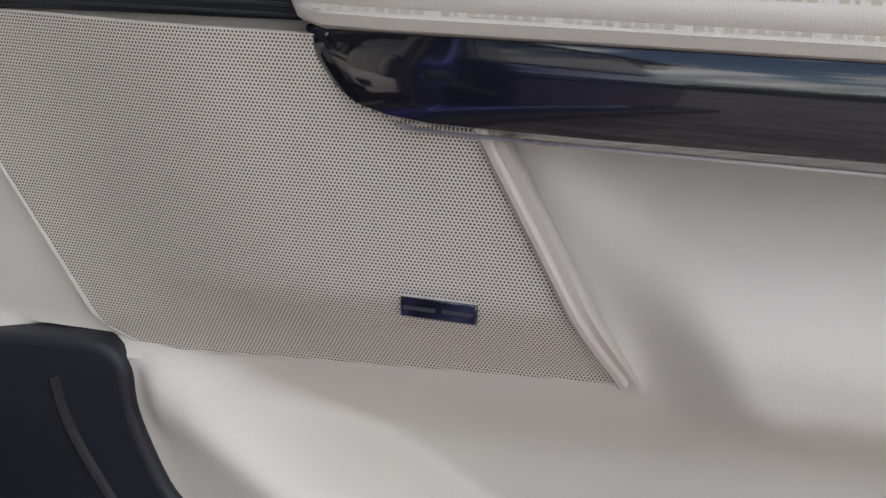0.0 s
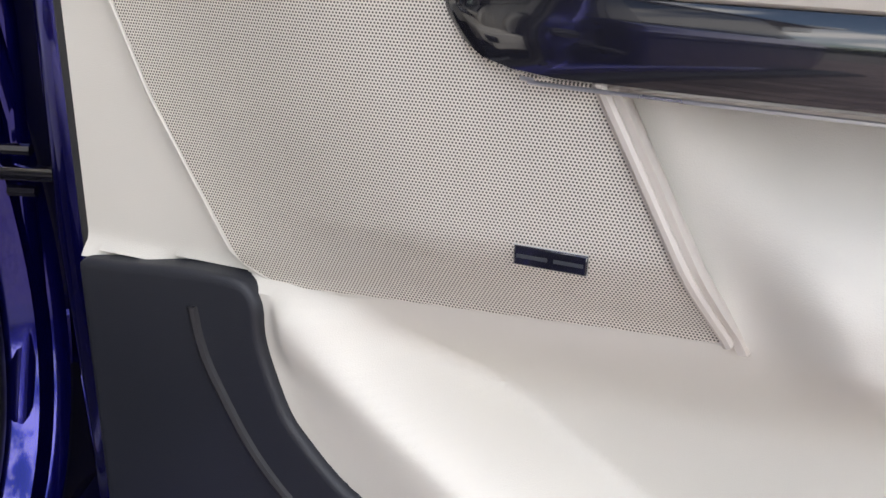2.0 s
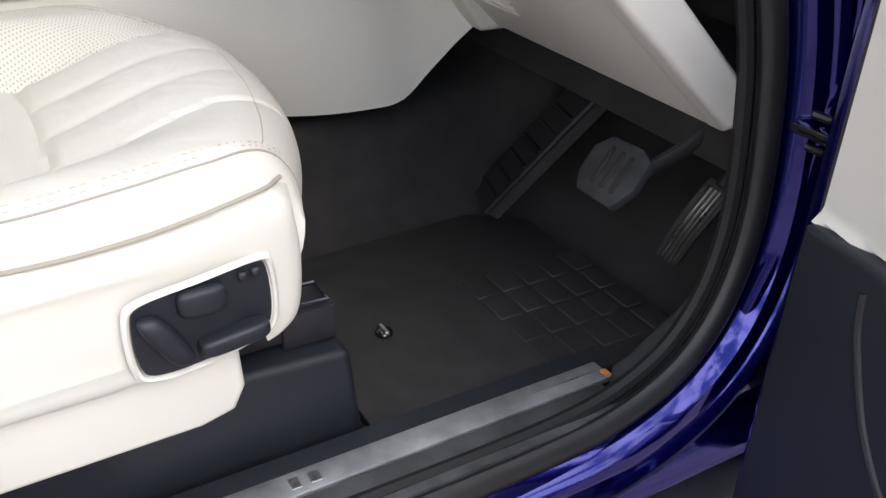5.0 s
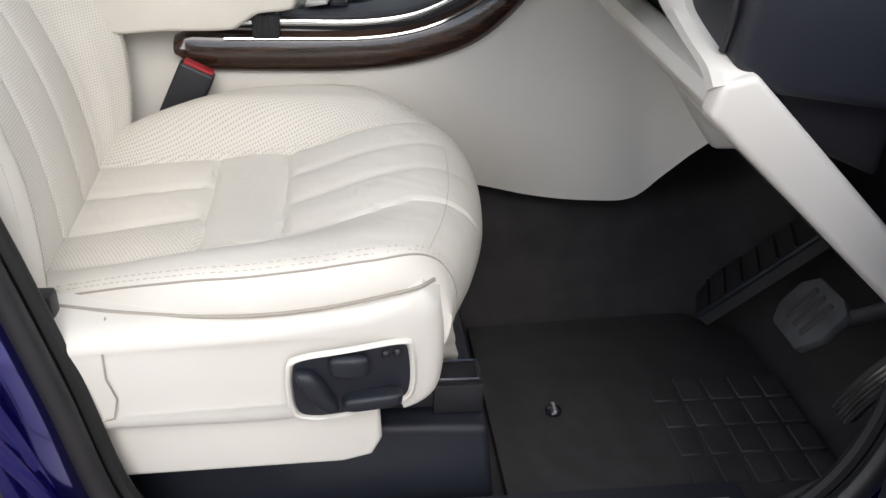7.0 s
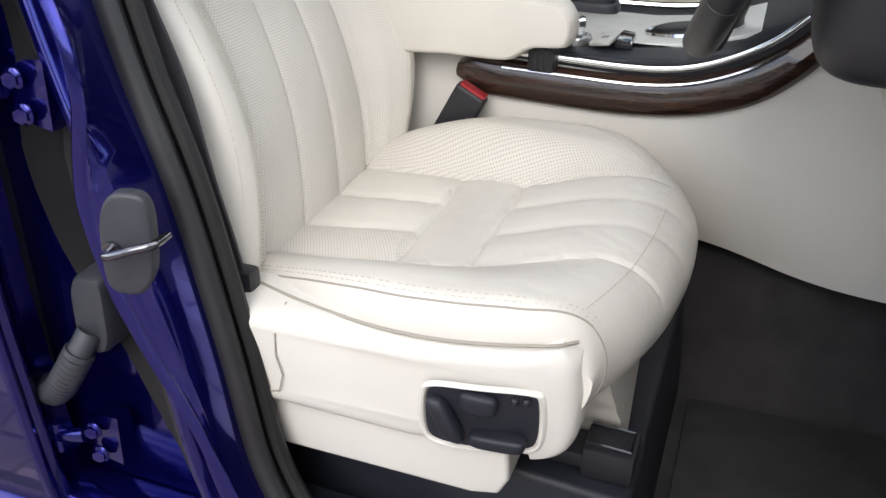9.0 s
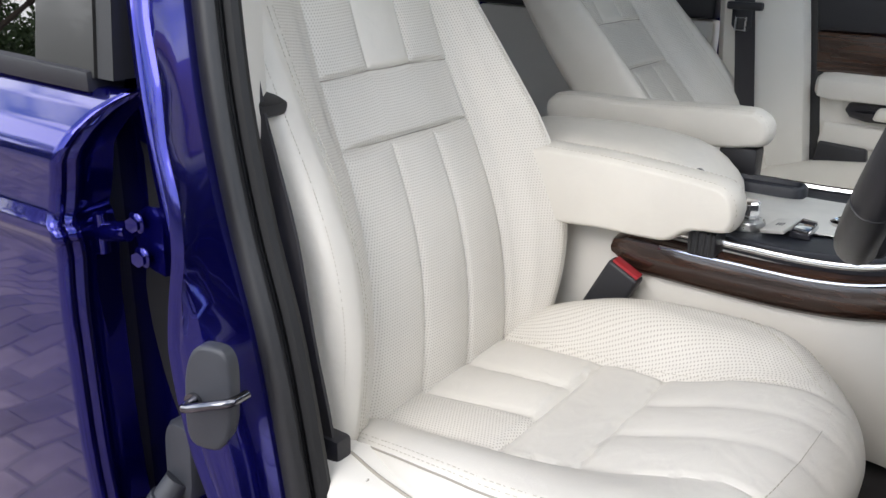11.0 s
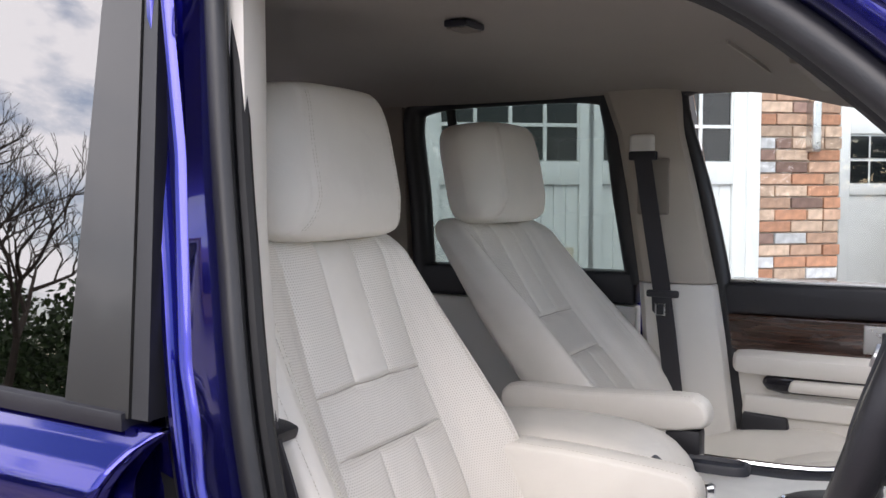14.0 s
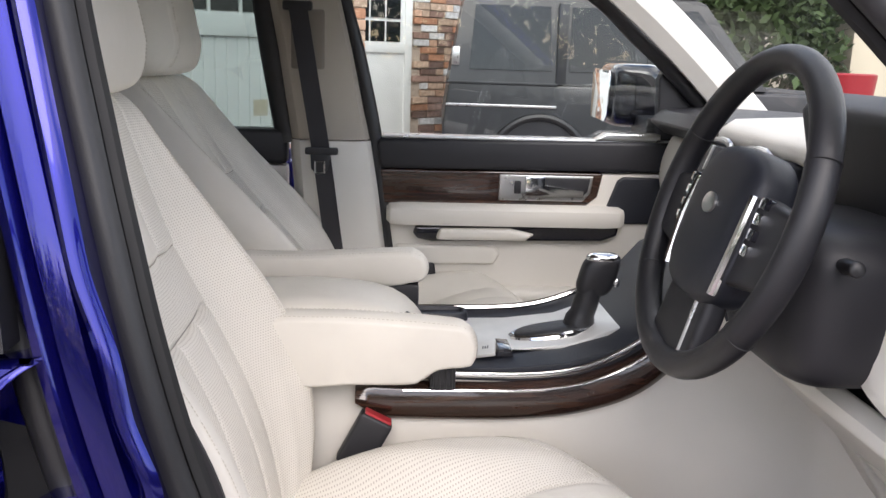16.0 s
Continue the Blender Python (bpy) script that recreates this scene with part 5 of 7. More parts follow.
part("b_post_lower", prism([(-0.16, 0.42), (0.20, 0.42), (0.19, 0.60), (0.16, 0.80), (0.12, 0.98), (0.075, 1.18), (0.05, 1.24), (-0.16, 1.24)], "x", 0.790, 0.802, 0.004), paint, car, "blue painted lower B-post")
POST_Z = (0.54, 0.62, 0.72, 0.80, 0.86, 0.92, 0.97, 1.02, 1.07, 1.12, 1.17, 1.22, 1.28, 1.38, 1.50, 1.70)
POST_X = (0.890, 0.893, 0.893, 0.893, 0.893, 0.893, 0.892, 0.891, 0.889, 0.885, 0.878, 0.870, 0.860, 0.840, 0.815, 0.782)
POST_Y = (0.270, 0.237, 0.197, 0.154, 0.127, 0.112, 0.104, 0.111, 0.121, 0.116, 0.094, 0.084, 0.062, 0.041, 0.015, -0.038)
side = sorted(((q.z, q.x, q.y) for q in smooth_line(FRAME_B, 6)))
rings = []
for k in range(91):
    z = 0.545 + 1.145 * k / 90
    x, y = (0.5 * float(np.interp(z, POST_Z, v)) + 0.25 * float(np.interp(z - 0.012, POST_Z, v)) + 0.25 * float(np.interp(z + 0.012, POST_Z, v)) for v in (POST_X, POST_Y))
    sx, sy = float(np.interp(z, [q[0] for q in side], [q[1] for q in side])) + 0.010, float(np.interp(z, [q[0] for q in side], [q[2] for q in side])) - 0.004
    w = sy - y
    top = ease(z, 1.02, 1.20)
    rings.append([Vector((px, py, z)) for px, py in (
        (x - 0.10, y - 0.030), (x - 0.045, y - 0.020), (x - 0.016, y - 0.009), (x - 0.004, y - 0.006), (x, y - 0.001), (x - 0.001, y + 0.006), (x - 0.005, y + 0.011),
        (x - 0.005 - 0.001 * top, y + 0.25 * w + 0.006), (x - 0.007 - 0.004 * top, y + (0.44 + 0.06 * top) * w), (x - 0.010 - 0.008 * top, y + (0.56 + 0.04 * top) * w), (x - (x - sx) * (0.20 + 0.10 * top), y + (0.76 - 0.04 * top) * w), (x - (x - sx) * (0.50 + 0.10 * top), y + (0.93 - 0.06 * top) * w), (sx, sy), (sx - 0.06, sy))])
part("post_face", loft(rings), paint, car, "blue painted face of the B-post")
striker_pose = Matrix.Translation((0.886, 0.152, 0.928)) @ pose(0, 0, 0, 0, 0, 12)
stp = part("striker_plate", loft([[(dx, (0.028 - ins) * spow(math.cos(a), 0.62) + 0.008 * math.sin(a), (0.058 - ins) * spow(math.sin(a), 0.72)) for a in [2 * math.pi * k / 32 for k in range(32)]] for dx, ins in ((-0.012, 0.0), (0.0, 0.0), (0.002, 0.0015), (0.003, 0.004))]), slate, car, "dark slate oval striker plate", striker_pose)
part("striker", tube(smooth_line([(0.0, -0.014, -0.004), (0.018, -0.014, -0.002), (0.024, -0.008, 0.0), (0.022, 0.016, 0.008), (0.014, 0.036, 0.012), (-0.006, 0.042, 0.013)], 5), 0.0046, 10), steel, stp, "polished steel loop", striker_pose)
part("striker_washer", tube([(0.004, -0.014, -0.004), (0.008, -0.014, -0.004)], 0.010, 14), steel, stp, "", striker_pose)
part("seal_stub", prism([(0.020, 1.150), (0.072, 1.166), (0.076, 1.180), (0.03, 1.196)], "x", 0.685, 0.725, 0.005), black, car)
# weatherstrip broadened over the painted post, its black giving the gap's deep shade
part("gap_shade_strip", loft([[q + Vector(d) for d in ((0, -0.150, 0), (0.012, -0.140, 0), (0.010, -0.090, 0), (0.020, -0.075, 0), (0.010, -0.060, 0), (0.008, -0.030, 0), (-0.02, -0.020, 0), (-0.02, -0.150, 0))] for q in [Vector((float(np.interp(z, POST_Z, POST_X)) - 0.092, float(np.interp(z, POST_Z, POST_Y)), z)) for z in [0.50 + 0.025 * k for k in range(49)]]]), dark_rubber, car, "black weatherstrip, widened to stand for the shade between post and rear door")
for z0, bolts in ((1.052, True), (0.60, False)):
    hinge = part("rear_door_hinge", loft([[(0.842 + dx, y - 0.10 * dx, z0 + z) for y, z in ((0.050, 0.040), (0.024, 0.036), (0.004, 0.024), (-0.002, 0.006), (0.006, -0.012), (0.022, -0.032), (0.046, -0.036))] for dx in (-0.02, -0.002, 0.002)]), paint, car, "blue rear door hinge")
    part("link", tube(smooth_line([(0.856, -0.068, z0 - 0.002), (0.860, -0.045, z0 + 0.000), (0.858, -0.018, z0 + 0.004), (0.854, 0.004, z0 + 0.008)], 5), 0.0085, 12, False, 1.3, (1, 0, 0)), paint, hinge)
    part("pin", tube([(0.860, -0.034, z0 - 0.022), (0.860, -0.034, z0 + 0.022)], 0.0075, 12), paint, hinge)
    part("door_leaf", pillow((0.842, -0.078, z0 + 0.004), (0.012, 0.018, 0.034), 0.5, 0.6, 12, 20), paint, hinge)
    for y, dz, x in ((0.017, 0.019, 0.852), (0.021, -0.018, 0.852), (-0.084, 0.021, 0.853), (-0.080, -0.012, 0.853)):
        bolt = part("bolt", tube([(x, y, z0 + dz), (x + 0.008, y + 0.002, z0 + dz)], 0.0085, 6), paint, hinge)
        part("washer", pillow((x, y, z0 + dz), (0.004, 0.012, 0.012), 0.8, 1.0, 8, 18), paint, bolt)
boot = part("cable_boot", loft([[(0.835 + dx, 0.054 + (0.024 - ins) * spow(math.cos(a), 0.5) + 0.006 * math.sin(a), 0.800 + (0.052 - ins) * spow(math.sin(a), 0.5)) for a in [2 * math.pi * k / 32 for k in range(32)]] for dx, ins in ((-0.03, 0.0), (0.016, 0.0), (0.022, 0.003), (0.023, 0.007))]), slate, car, "slate grey cable boot")
hose = smooth_line([(0.856, 0.050, 0.778), (0.872, 0.040, 0.752), (0.876, 0.022, 0.722), (0.868, -0.004, 0.690), (0.850, -0.036, 0.664), (0.830, -0.070, 0.650)], 5)
part("hose", tube(hose, 0.015, 14), slate, boot)
for k in range(4, len(hose) - 2):
    a, b = hose[k], hose[k + 1]
    for f in (0.2, 0.7):
        q = a.lerp(b, f)
        d = (b - a).normalized() * 0.002
        part("hose_ring", tube([q - d, q + d], 0.0185, 14), slate, boot)

belt = thing("driver_seat_belt", (0.70, 0.1, 1.1), "black seat belt webbing hanging beside the driver's seat", "seat belt")
part("webbing", loft([[q + Vector(d) for d in ((0.008, 0.023, 0.002), (0.010, -0.023, 0), (0.006, -0.023, 0), (0.004, 0.023, 0.002))] for q in smooth_line([(0.690, -0.020, 1.56), (0.694, 0.004, 1.32), (0.708, 0.040, 1.19), (0.730, 0.082, 1.13), (0.746, 0.124, 1.05), (0.754, 0.151, 0.947), (0.757, 0.174, 0.858), (0.757, 0.190, 0.76)], 5)]), webbing, belt)
part("anchor_tongue", bx(0.746, 0.770, 0.160, 0.212, 0.775, 0.842, 0.006), black, belt)

# roof, screen, rear
def roof_at(x, y, drop):
    return 1.775 - drop - 0.055 * (abs(x) / 0.74) ** 3 - 0.06 * ease(y, 0.2, 0.62) ** 2 - 0.03 * ease(-y, 0.8, 1.4)


part("headliner", sheet(lambda u, v: Vector((-0.735 + 1.47 * u, -1.35 + 1.98 * v, roof_at(-0.735 + 1.47 * u, -1.35 + 1.98 * v, 0.022))), 30, 40, (0, 0, 0.012)), lining, car, "beige cloth headlining")
part("roof_skin", sheet(lambda u, v: Vector((-0.79 + 1.58 * u, -1.5 + 2.16 * v, roof_at((-0.79 + 1.58 * u) * 0.93, -1.5 + 2.16 * v, -0.018))), 30, 40, (0, 0, 0.004)), paint, car, "blue roof panel")
vent_pose = Matrix.Translation((0.14, 0.01, 1.742))
rv = part("roof_vent", bx(-0.035, 0.035, -0.022, 0.022, -0.004, 0.008, 0.004), navy, car, "small dark roof grille", vent_pose)
for k in range(5):
    part("slat", bx(-0.030, 0.030, -0.018 + 0.008 * k, -0.015 + 0.008 * k, -0.007, 0.0, 0.0005, 1), lining, rv, "", vent_pose)
part("roof_panel_groove", bx(-0.70, -0.10, 0.400, 0.403, 1.715, 1.722, 0), seam_shade_mat, car)
part("sun_visor", bx(-0.60, -0.12, 0.50, 0.63, 1.675, 1.692, 0.008, 3), lining, car, "beige sun visor")
part("rear_view_mirror", pillow((0.02, 0.83, 1.60), (0.12, 0.018, 0.035), 0.5, 0.5, 12, 28), black, car)
screen = part("windscreen", sheet(lambda u, v: Vector((-0.72 + 1.46 * u, 1.42 - 0.80 * v + 0.10 * (1 - (2 * u - 1) ** 2) * (1 - 0.5 * v), 1.30 + 0.415 * v)), 16, 10, None), screen_glass, car, "clear windscreen")
if sum(p.normal.z for p in screen.data.polygons) > 0:
    screen.data.flip_normals()
screen.visible_shadow = False
part("bonnet", prism([(1.42, 1.28), (1.5, 1.24), (2.1, 1.16), (2.6, 1.02), (2.6, 0.6), (1.42, 0.6)], "x", -0.86, 0.88, 0.06, 4), paint, car, "blue bonnet")
part("rear_bulkhead", prism([(-1.42, 0.45), (-1.35, 1.20), (-1.40, 1.20), (-1.50, 0.45)], "x", -0.75, 0.75, 0.01), lining, car, "rear trim")
tg = part("rear_glass", bx(-0.66, 0.66, -1.42, -1.415, 1.20, 1.70, 0), dark_glass, car, "dark rear glass")
tg.visible_shadow = False
part("rear_floor", bx(-0.75, 0.75, -1.45, -0.1, 0.44, 0.62, 0.01), carpet, car)

# passenger side: posts and frames, seen from inside
part("left_b_trim_upper", loft([[(x, y, z) for x, y in ((-0.69, a + 0.012), (-0.675, a + 0.03), (-0.675, b - 0.05), (-0.690, b - 0.012), (-0.715, b), (-0.74, b), (-0.74, a))] for z, a, b in ((1.755, -0.055, 0.165), (1.60, 0.0, 0.180), (1.45, 0.028, 0.215), (1.30, 0.050, 0.245), (1.232, 0.060, 0.262))]), pillar_cloth, car, "beige upper B-pillar trim")
part("left_b_trim_lower", loft([[(x, y, z) for x, y in ((-0.69, a + 0.012), (-0.668, a + 0.03), (-0.668, b - 0.05), (-0.688, b - 0.012), (-0.715, b), (-0.74, b), (-0.74, a))] for z, a, b in ((1.229, 0.060, 0.264), (1.10, 0.070, 0.285), (0.95, 0.085, 0.305), (0.80, 0.10, 0.325), (0.48, 0.12, 0.35))]), vinyl, car, "cream lower B-pillar trim")
front_ap = [(0.335, 0.80), (0.305, 1.00), (0.272, 1.235), (0.225, 1.45), (0.165, 1.665), (0.185, 1.715), (0.30, 1.727), (0.50, 1.722), (0.66, 1.685), (0.825, 1.588), (0.92, 1.505), (1.01, 1.43), (1.14, 1.30), (1.20, 1.22)]
part("left_front_seal", tube(smooth_line([(-0.728, y, z) for y, z in front_ap], 5), 0.020, 10, False, 1.0, (1, 0, 0)), rubber, car, "black rubber door seal")
rear_ap = [(0.060, 1.22), (0.020, 1.45), (-0.012, 1.66), (-0.055, 1.718), (-0.30, 1.728), (-0.56, 1.718), (-0.62, 1.66), (-0.60, 1.45), (-0.585, 1.22)]
part("left_rear_seal", tube(smooth_line([(-0.735, y, z) for y, z in rear_ap], 5), 0.034, 10, False, 1.0, (1, 0, 0)), rubber, car, "black rubber frame")
part("left_quarter_bar", tube([(-0.742, -0.505, 1.73), (-0.745, -0.455, 1.24)], 0.014, 8), rubber, car, "black glass divider")
part("left_c_trim", prism([(-0.62, 0.5), (-0.62, 1.22), (-0.64, 1.72), (-0.98, 1.72), (-1.0, 0.5)], "x", -0.76, -0.70, 0.015), lining, car, "beige cloth C-pillar trim")
part("left_cant_rail", tube(smooth_line([(-0.735, -1.3, 1.735), (-0.735, -0.6, 1.748), (-0.735, 0.3, 1.750), (-0.72, 0.56, 1.715), (-0.70, 0.72, 1.640)], 6), 0.026, 10), lining, car, "beige roof rail trim")
part("left_a_trim", loft([[c + Vector(d) for d in ((0.02, -0.028, -0.03), (0.042, 0.004, -0.012), (0.036, 0.034, 0.016), (0.0, 0.05, 0.04), (-0.03, 0.03, 0.02), (-0.02, -0.02, -0.03))] for c in smooth_line([(-0.655, 0.58, 1.745), (-0.668, 0.78, 1.665), (-0.68, 0.91, 1.575), (-0.69, 1.04, 1.465), (-0.70, 1.165, 1.345), (-0.71, 1.32, 1.19)], 6)]), vinyl, car, "cream A-pillar trim")
part("speaker_dot", loft([[(-0.628 + dx, 0.715 + 0.016 * math.cos(a), 1.672 + 0.012 * math.sin(a)) for a in [2 * math.pi * k / 20 for k in range(20)]] for dx in (-0.01, 0.0)]), vinyl, car)
part("left_outer_side", prism([(-1.5, 0.45), (1.3, 0.45), (1.3, 1.16), (-1.5, 1.16)], "x", -0.95, -0.90, 0.02), paint, car, "blue far side")
for nm, (y0, y1, y2, y3) in (("left_rear_glass", (-0.585, 0.055, -0.02, -0.60)),):
    g = part(nm, prism([(y0, 1.21), (y1, 1.21), (y2, 1.725), (y3, 1.725)], "x", -0.752, -0.748, 0), tinted_glass, car, "tinted side glass")
    g.visible_shadow = False
part("right_roof_edge", tube(smooth_line([(0.735, -1.3, 1.735), (0.735, -0.6, 1.750), (0.735, 0.0, 1.755)], 4), 0.03, 10), lining, car)

pbelt = thing("passenger_seat_belt", (-0.67, 0.1, 1.5), "black seat belt webbing on the far B-pillar", "seat belt")
part("guide", bx(-0.685, -0.655, 0.052, 0.112, 1.548, 1.600, 0.010, 3), vinyl, pbelt, "cream belt guide cover")
part("guide_slot", bx(-0.672, -0.650, 0.052, 0.122, 1.535, 1.558, 0.006), black, pbelt)
part("webbing", loft([[q + Vector(d) for d in ((0.002, 0.022, 0), (0.002, -0.022, 0), (-0.001, -0.022, 0), (-0.001, 0.022, 0))] for q in smooth_line([(-0.652, 0.088, 1.545), (-0.648, 0.115, 1.38), (-0.646, 0.142, 1.215), (-0.640, 0.165, 1.05), (-0.632, 0.185, 0.90), (-0.62, 0.20, 0.70)], 5)]), webbing, pbelt)
part("button_stop", bx(-0.650, -0.635, 0.105, 0.185, 1.198, 1.216, 0.006), black, pbelt, "black belt stop")
part("tongue", prism([(0.118, 1.20), (0.166, 1.20), (0.164, 1.165), (0.152, 1.150), (0.132, 1.150), (0.120, 1.165)], "x", -0.645, -0.638, 0.003), black, pbelt)
part("tongue_metal", tube([(-0.637, 0.130, 1.155), (-0.637, 0.130, 1.182), (-0.637, 0.152, 1.182), (-0.637, 0.152, 1.155)], 0.0028, 6, True), satin, pbelt)
part("adjuster_slot", bx(-0.682, -0.668, 0.07, 0.15, 1.40, 1.54, 0.012, 3), lining, pbelt)

# ---- passenger door, closed ----
pdoor = thing("passenger_door", (-0.74, 0.65, 0.8), "closed passenger door with walnut band, cream pad and chrome handle", "car door")


def pplate(name, pts, x0, x1, mat, bev=0.006, label=""):
    return part(name, prism(pts, "x", x0, x1, bev, 3), mat, pdoor, label)


pplate("door_shell", [(0.315, 0.47), (0.275, 1.21), (1.06, 1.21), (1.18, 0.9), (1.15, 0.47)], -0.90, -0.745, paint, 0.01)
pplate("top_pad", [(0.287, 1.162), (0.278, 1.226), (0.29, 1.236), (1.15, 1.243), (1.16, 1.166)], -0.79, -0.700, black, 0.010, "black upper pad")
# sky light gleaming on the pad's top, imitated by a metal strip
part("pad_highlight_ledge", bx(-0.775, -0.716, 0.29, 1.10, 1.236, 1.2445, 0.003), satin, pdoor, "sky sheen on the pad's top, as a satin strip")
pplate("wood_band", [(0.297, 1.072), (0.286, 1.160), (0.858, 1.160), (0.846, 1.098), (0.815, 1.072)], -0.76, -0.708, veneer, 0.006, "gloss dark walnut band")
pplate("main_panel", [(0.318, 0.50), (0.300, 1.070), (0.80, 1.070), (0.825, 1.10), (0.835, 1.158), (1.05, 1.162), (1.16, 0.9), (1.13, 0.50)], -0.78, -0.712, vinyl, 0.010, "cream lower panel")
hp = pplate("handle_plate", [(0.590, 1.086), (0.590, 1.152), (0.832, 1.152), (0.826, 1.108), (0.806, 1.086)], -0.715, -0.703, satin, 0.003, "satin metal handle surround")
part("handle_recess", prism([(0.668, 1.096), (0.668, 1.146), (0.824, 1.146), (0.818, 1.112), (0.802, 1.096)], "x", -0.706, -0.7015, 0.002), black, hp, "dark handle recess")
part("pull_lever", prism([(0.655, 1.096), (0.655, 1.150), (0.708, 1.150), (0.708, 1.128), (0.806, 1.116), (0.806, 1.098)], "x", -0.702, -0.690, 0.004), chrome, hp, "chrome release lever")
part("lock_button", bx(-0.703, -0.694, 0.628, 0.645, 1.105, 1.138, 0.003), black, hp)
rings = []
for y, k in ((0.305, 0.6), (0.315, 0.9), (0.34, 1.0), (0.60, 1.0), (0.86, 1.0), (0.90, 0.95), (0.915, 0.7)):
    rings.append([(-0.725 + k * dx, y, 1.047 + k * dz) for dx, dz in ((0.0, 0.030), (0.035, 0.028), (0.052, 0.016), (0.056, -0.006), (0.050, -0.024), (0.02, -0.030), (0.0, -0.030))])
pad = part("arm_pad", loft(rings), vinyl, pdoor, "padded cream ledge")
pplate("pull_cup", [(0.372, 1.000), (0.380, 1.018), (0.905, 1.028), (0.90, 1.000), (0.86, 0.985), (0.42, 0.978), (0.385, 0.985)], -0.73, -0.690, gloss_black, 0.008, "dark pull recess")
pplate("pull_handle", [(0.43, 0.984), (0.44, 1.014), (0.62, 1.016), (0.685, 1.002), (0.66, 0.984)], -0.72, -0.678, vinyl, 0.012, "cream grab handle")
pplate("pocket_face", [(0.325, 0.915), (0.33, 0.968), (0.585, 0.965), (0.60, 0.945), (0.585, 0.918)], -0.72, -0.700, vinyl, 0.008, "raised pocket face")
pplate("speaker", [(0.856, 1.030), (0.895, 1.142), (0.91, 1.152), (1.03, 1.150), (1.08, 1.030)], -0.72, -0.703, navy, 0.006, "dark trapezoid speaker cover")
pplate("map_pocket", [(0.34, 0.60), (0.33, 0.83), (0.45, 0.86), (1.0, 0.86), (1.08, 0.60)], -0.74, -0.655, vinyl, 0.02, "cream map pocket")
# the shade at the pocket's rear corner, set in as a black block
pplate("pocket_shadow", [(0.32, 0.845), (0.33, 0.925), (0.43, 0.92), (0.44, 0.86)], -0.73, -0.690, black, 0.006, "black block for the shade behind the map pocket")
pplate("quarter_trim", [(0.83, 1.243), (0.86, 1.262), (1.0, 1.262), (1.0, 1.243)], -0.755, -0.71, satin, 0.004)
pg = part("window", prism([(0.275, 1.22), (1.16, 1.22), (1.12, 1.31), (0.91, 1.51), (0.66, 1.68), (0.50, 1.722), (0.18, 1.722)], "x", -0.762, -0.758, 0), clear_glass, pdoor, "clear window glass")
pg.visible_shadow = False
pplate("mirror_sail", [(1.005, 1.235), (1.20, 1.235), (1.12, 1.325), (1.01, 1.435), (0.995, 1.40)], -0.785, -0.745, black, 0.006)
mir = thing("door_mirror", (-0.93, 0.96, 1.35), "black door mirror housing on the far door", "wing mirror")
part("housing", pillow((-0.985, 0.985, 1.350), (0.105, 0.075, 0.086), 0.35, 0.45, 24, 40), gloss_black, mir)
part("mirror_glass", moved(prism([(-0.085, -0.068), (-0.085, 0.055), (-0.065, 0.070), (0.075, 0.066), (0.085, 0.05), (0.080, -0.050), (0.06, -0.072)], "y", -0.004, 0.0, 0.001), Matrix.Identity(4)), mirror_mat, mir, "mirror glass", Matrix.Translation((-0.985, 0.905, 1.350)) @ pose(0, 0, 0, 0, 0, 2))
part("foot", bx(-0.93, -0.78, 0.98, 1.05, 1.25, 1.30, 0.01), black, mir)

# left rear door as seen from inside
rdl = thing("left_rear_door", (-0.74, -0.25, 0.8), "closed rear door trim, cream with a black top", "car door")
part("door_shell", prism([(0.06, 0.47), (0.06, 1.20), (-0.62, 1.20), (-0.70, 0.47)], "x", -0.90, -0.76, 0.01), paint, rdl)
part("top_pad", prism([(0.055, 1.165), (0.055, 1.25), (-0.60, 1.252), (-0.60, 1.165)], "x", -0.79, -0.705, 0.012, 3), black, rdl, "black upper pad")
part("panel", prism([(0.055, 0.50), (0.055, 1.162), (-0.60, 1.162), (-0.64, 0.50)], "x", -0.78, -0.715, 0.01), vinyl, rdl, "cream lower panel")

# ---- right rear door, closed, seen from outside ----
rd = thing("right_rear_door", (0.93, -0.4, 0.8), "closed blue rear door with dark privacy glass", "car door", )


def skin_x(z):
    return float(np.interp(z, (0.42, 0.55, 0.80, 0.98, 1.035, 1.050, 1.058, 1.068, 1.085, 1.105, 1.125, 1.137, 1.150, 1.170, 1.190, 1.205), (0.875, 0.895, 0.910, 0.913, 0.911, 0.913, 0.9165, 0.9155, 0.9095, 0.9075, 0.9075, 0.9085, 0.905, 0.893, 0.873, 0.852)))


edge = smooth_line([(-0.040, 0.42, 0), (-0.042, 0.70, 0), (-0.039, 0.95, 0), (-0.035, 1.04, 0), (-0.032, 1.056, 0), (-0.034, 1.066, 0), (-0.042, 1.074, 0), (-0.041, 1.090, 0), (-0.036, 1.115, 0), (-0.027, 1.145, 0), (-0.010, 1.178, 0), (0.006, 1.196, 0), (0.020, 1.205, 0)], 7)
def rear_skin(u, v):
    i = v * (len(edge) - 1)
    k = min(int(i), len(edge) - 2)
    q = edge[k].lerp(edge[k + 1], i - k)
    y = q.x - 0.95 * u
    return Vector((skin_x(q.y) - 0.012 * (u * 2 - 1) ** 2 * 0.4, y, q.y))


part("skin", sheet(rear_skin, 40, 84, (-0.014, -0.002, 0)), paint, rd, "blue metallic outer skin")
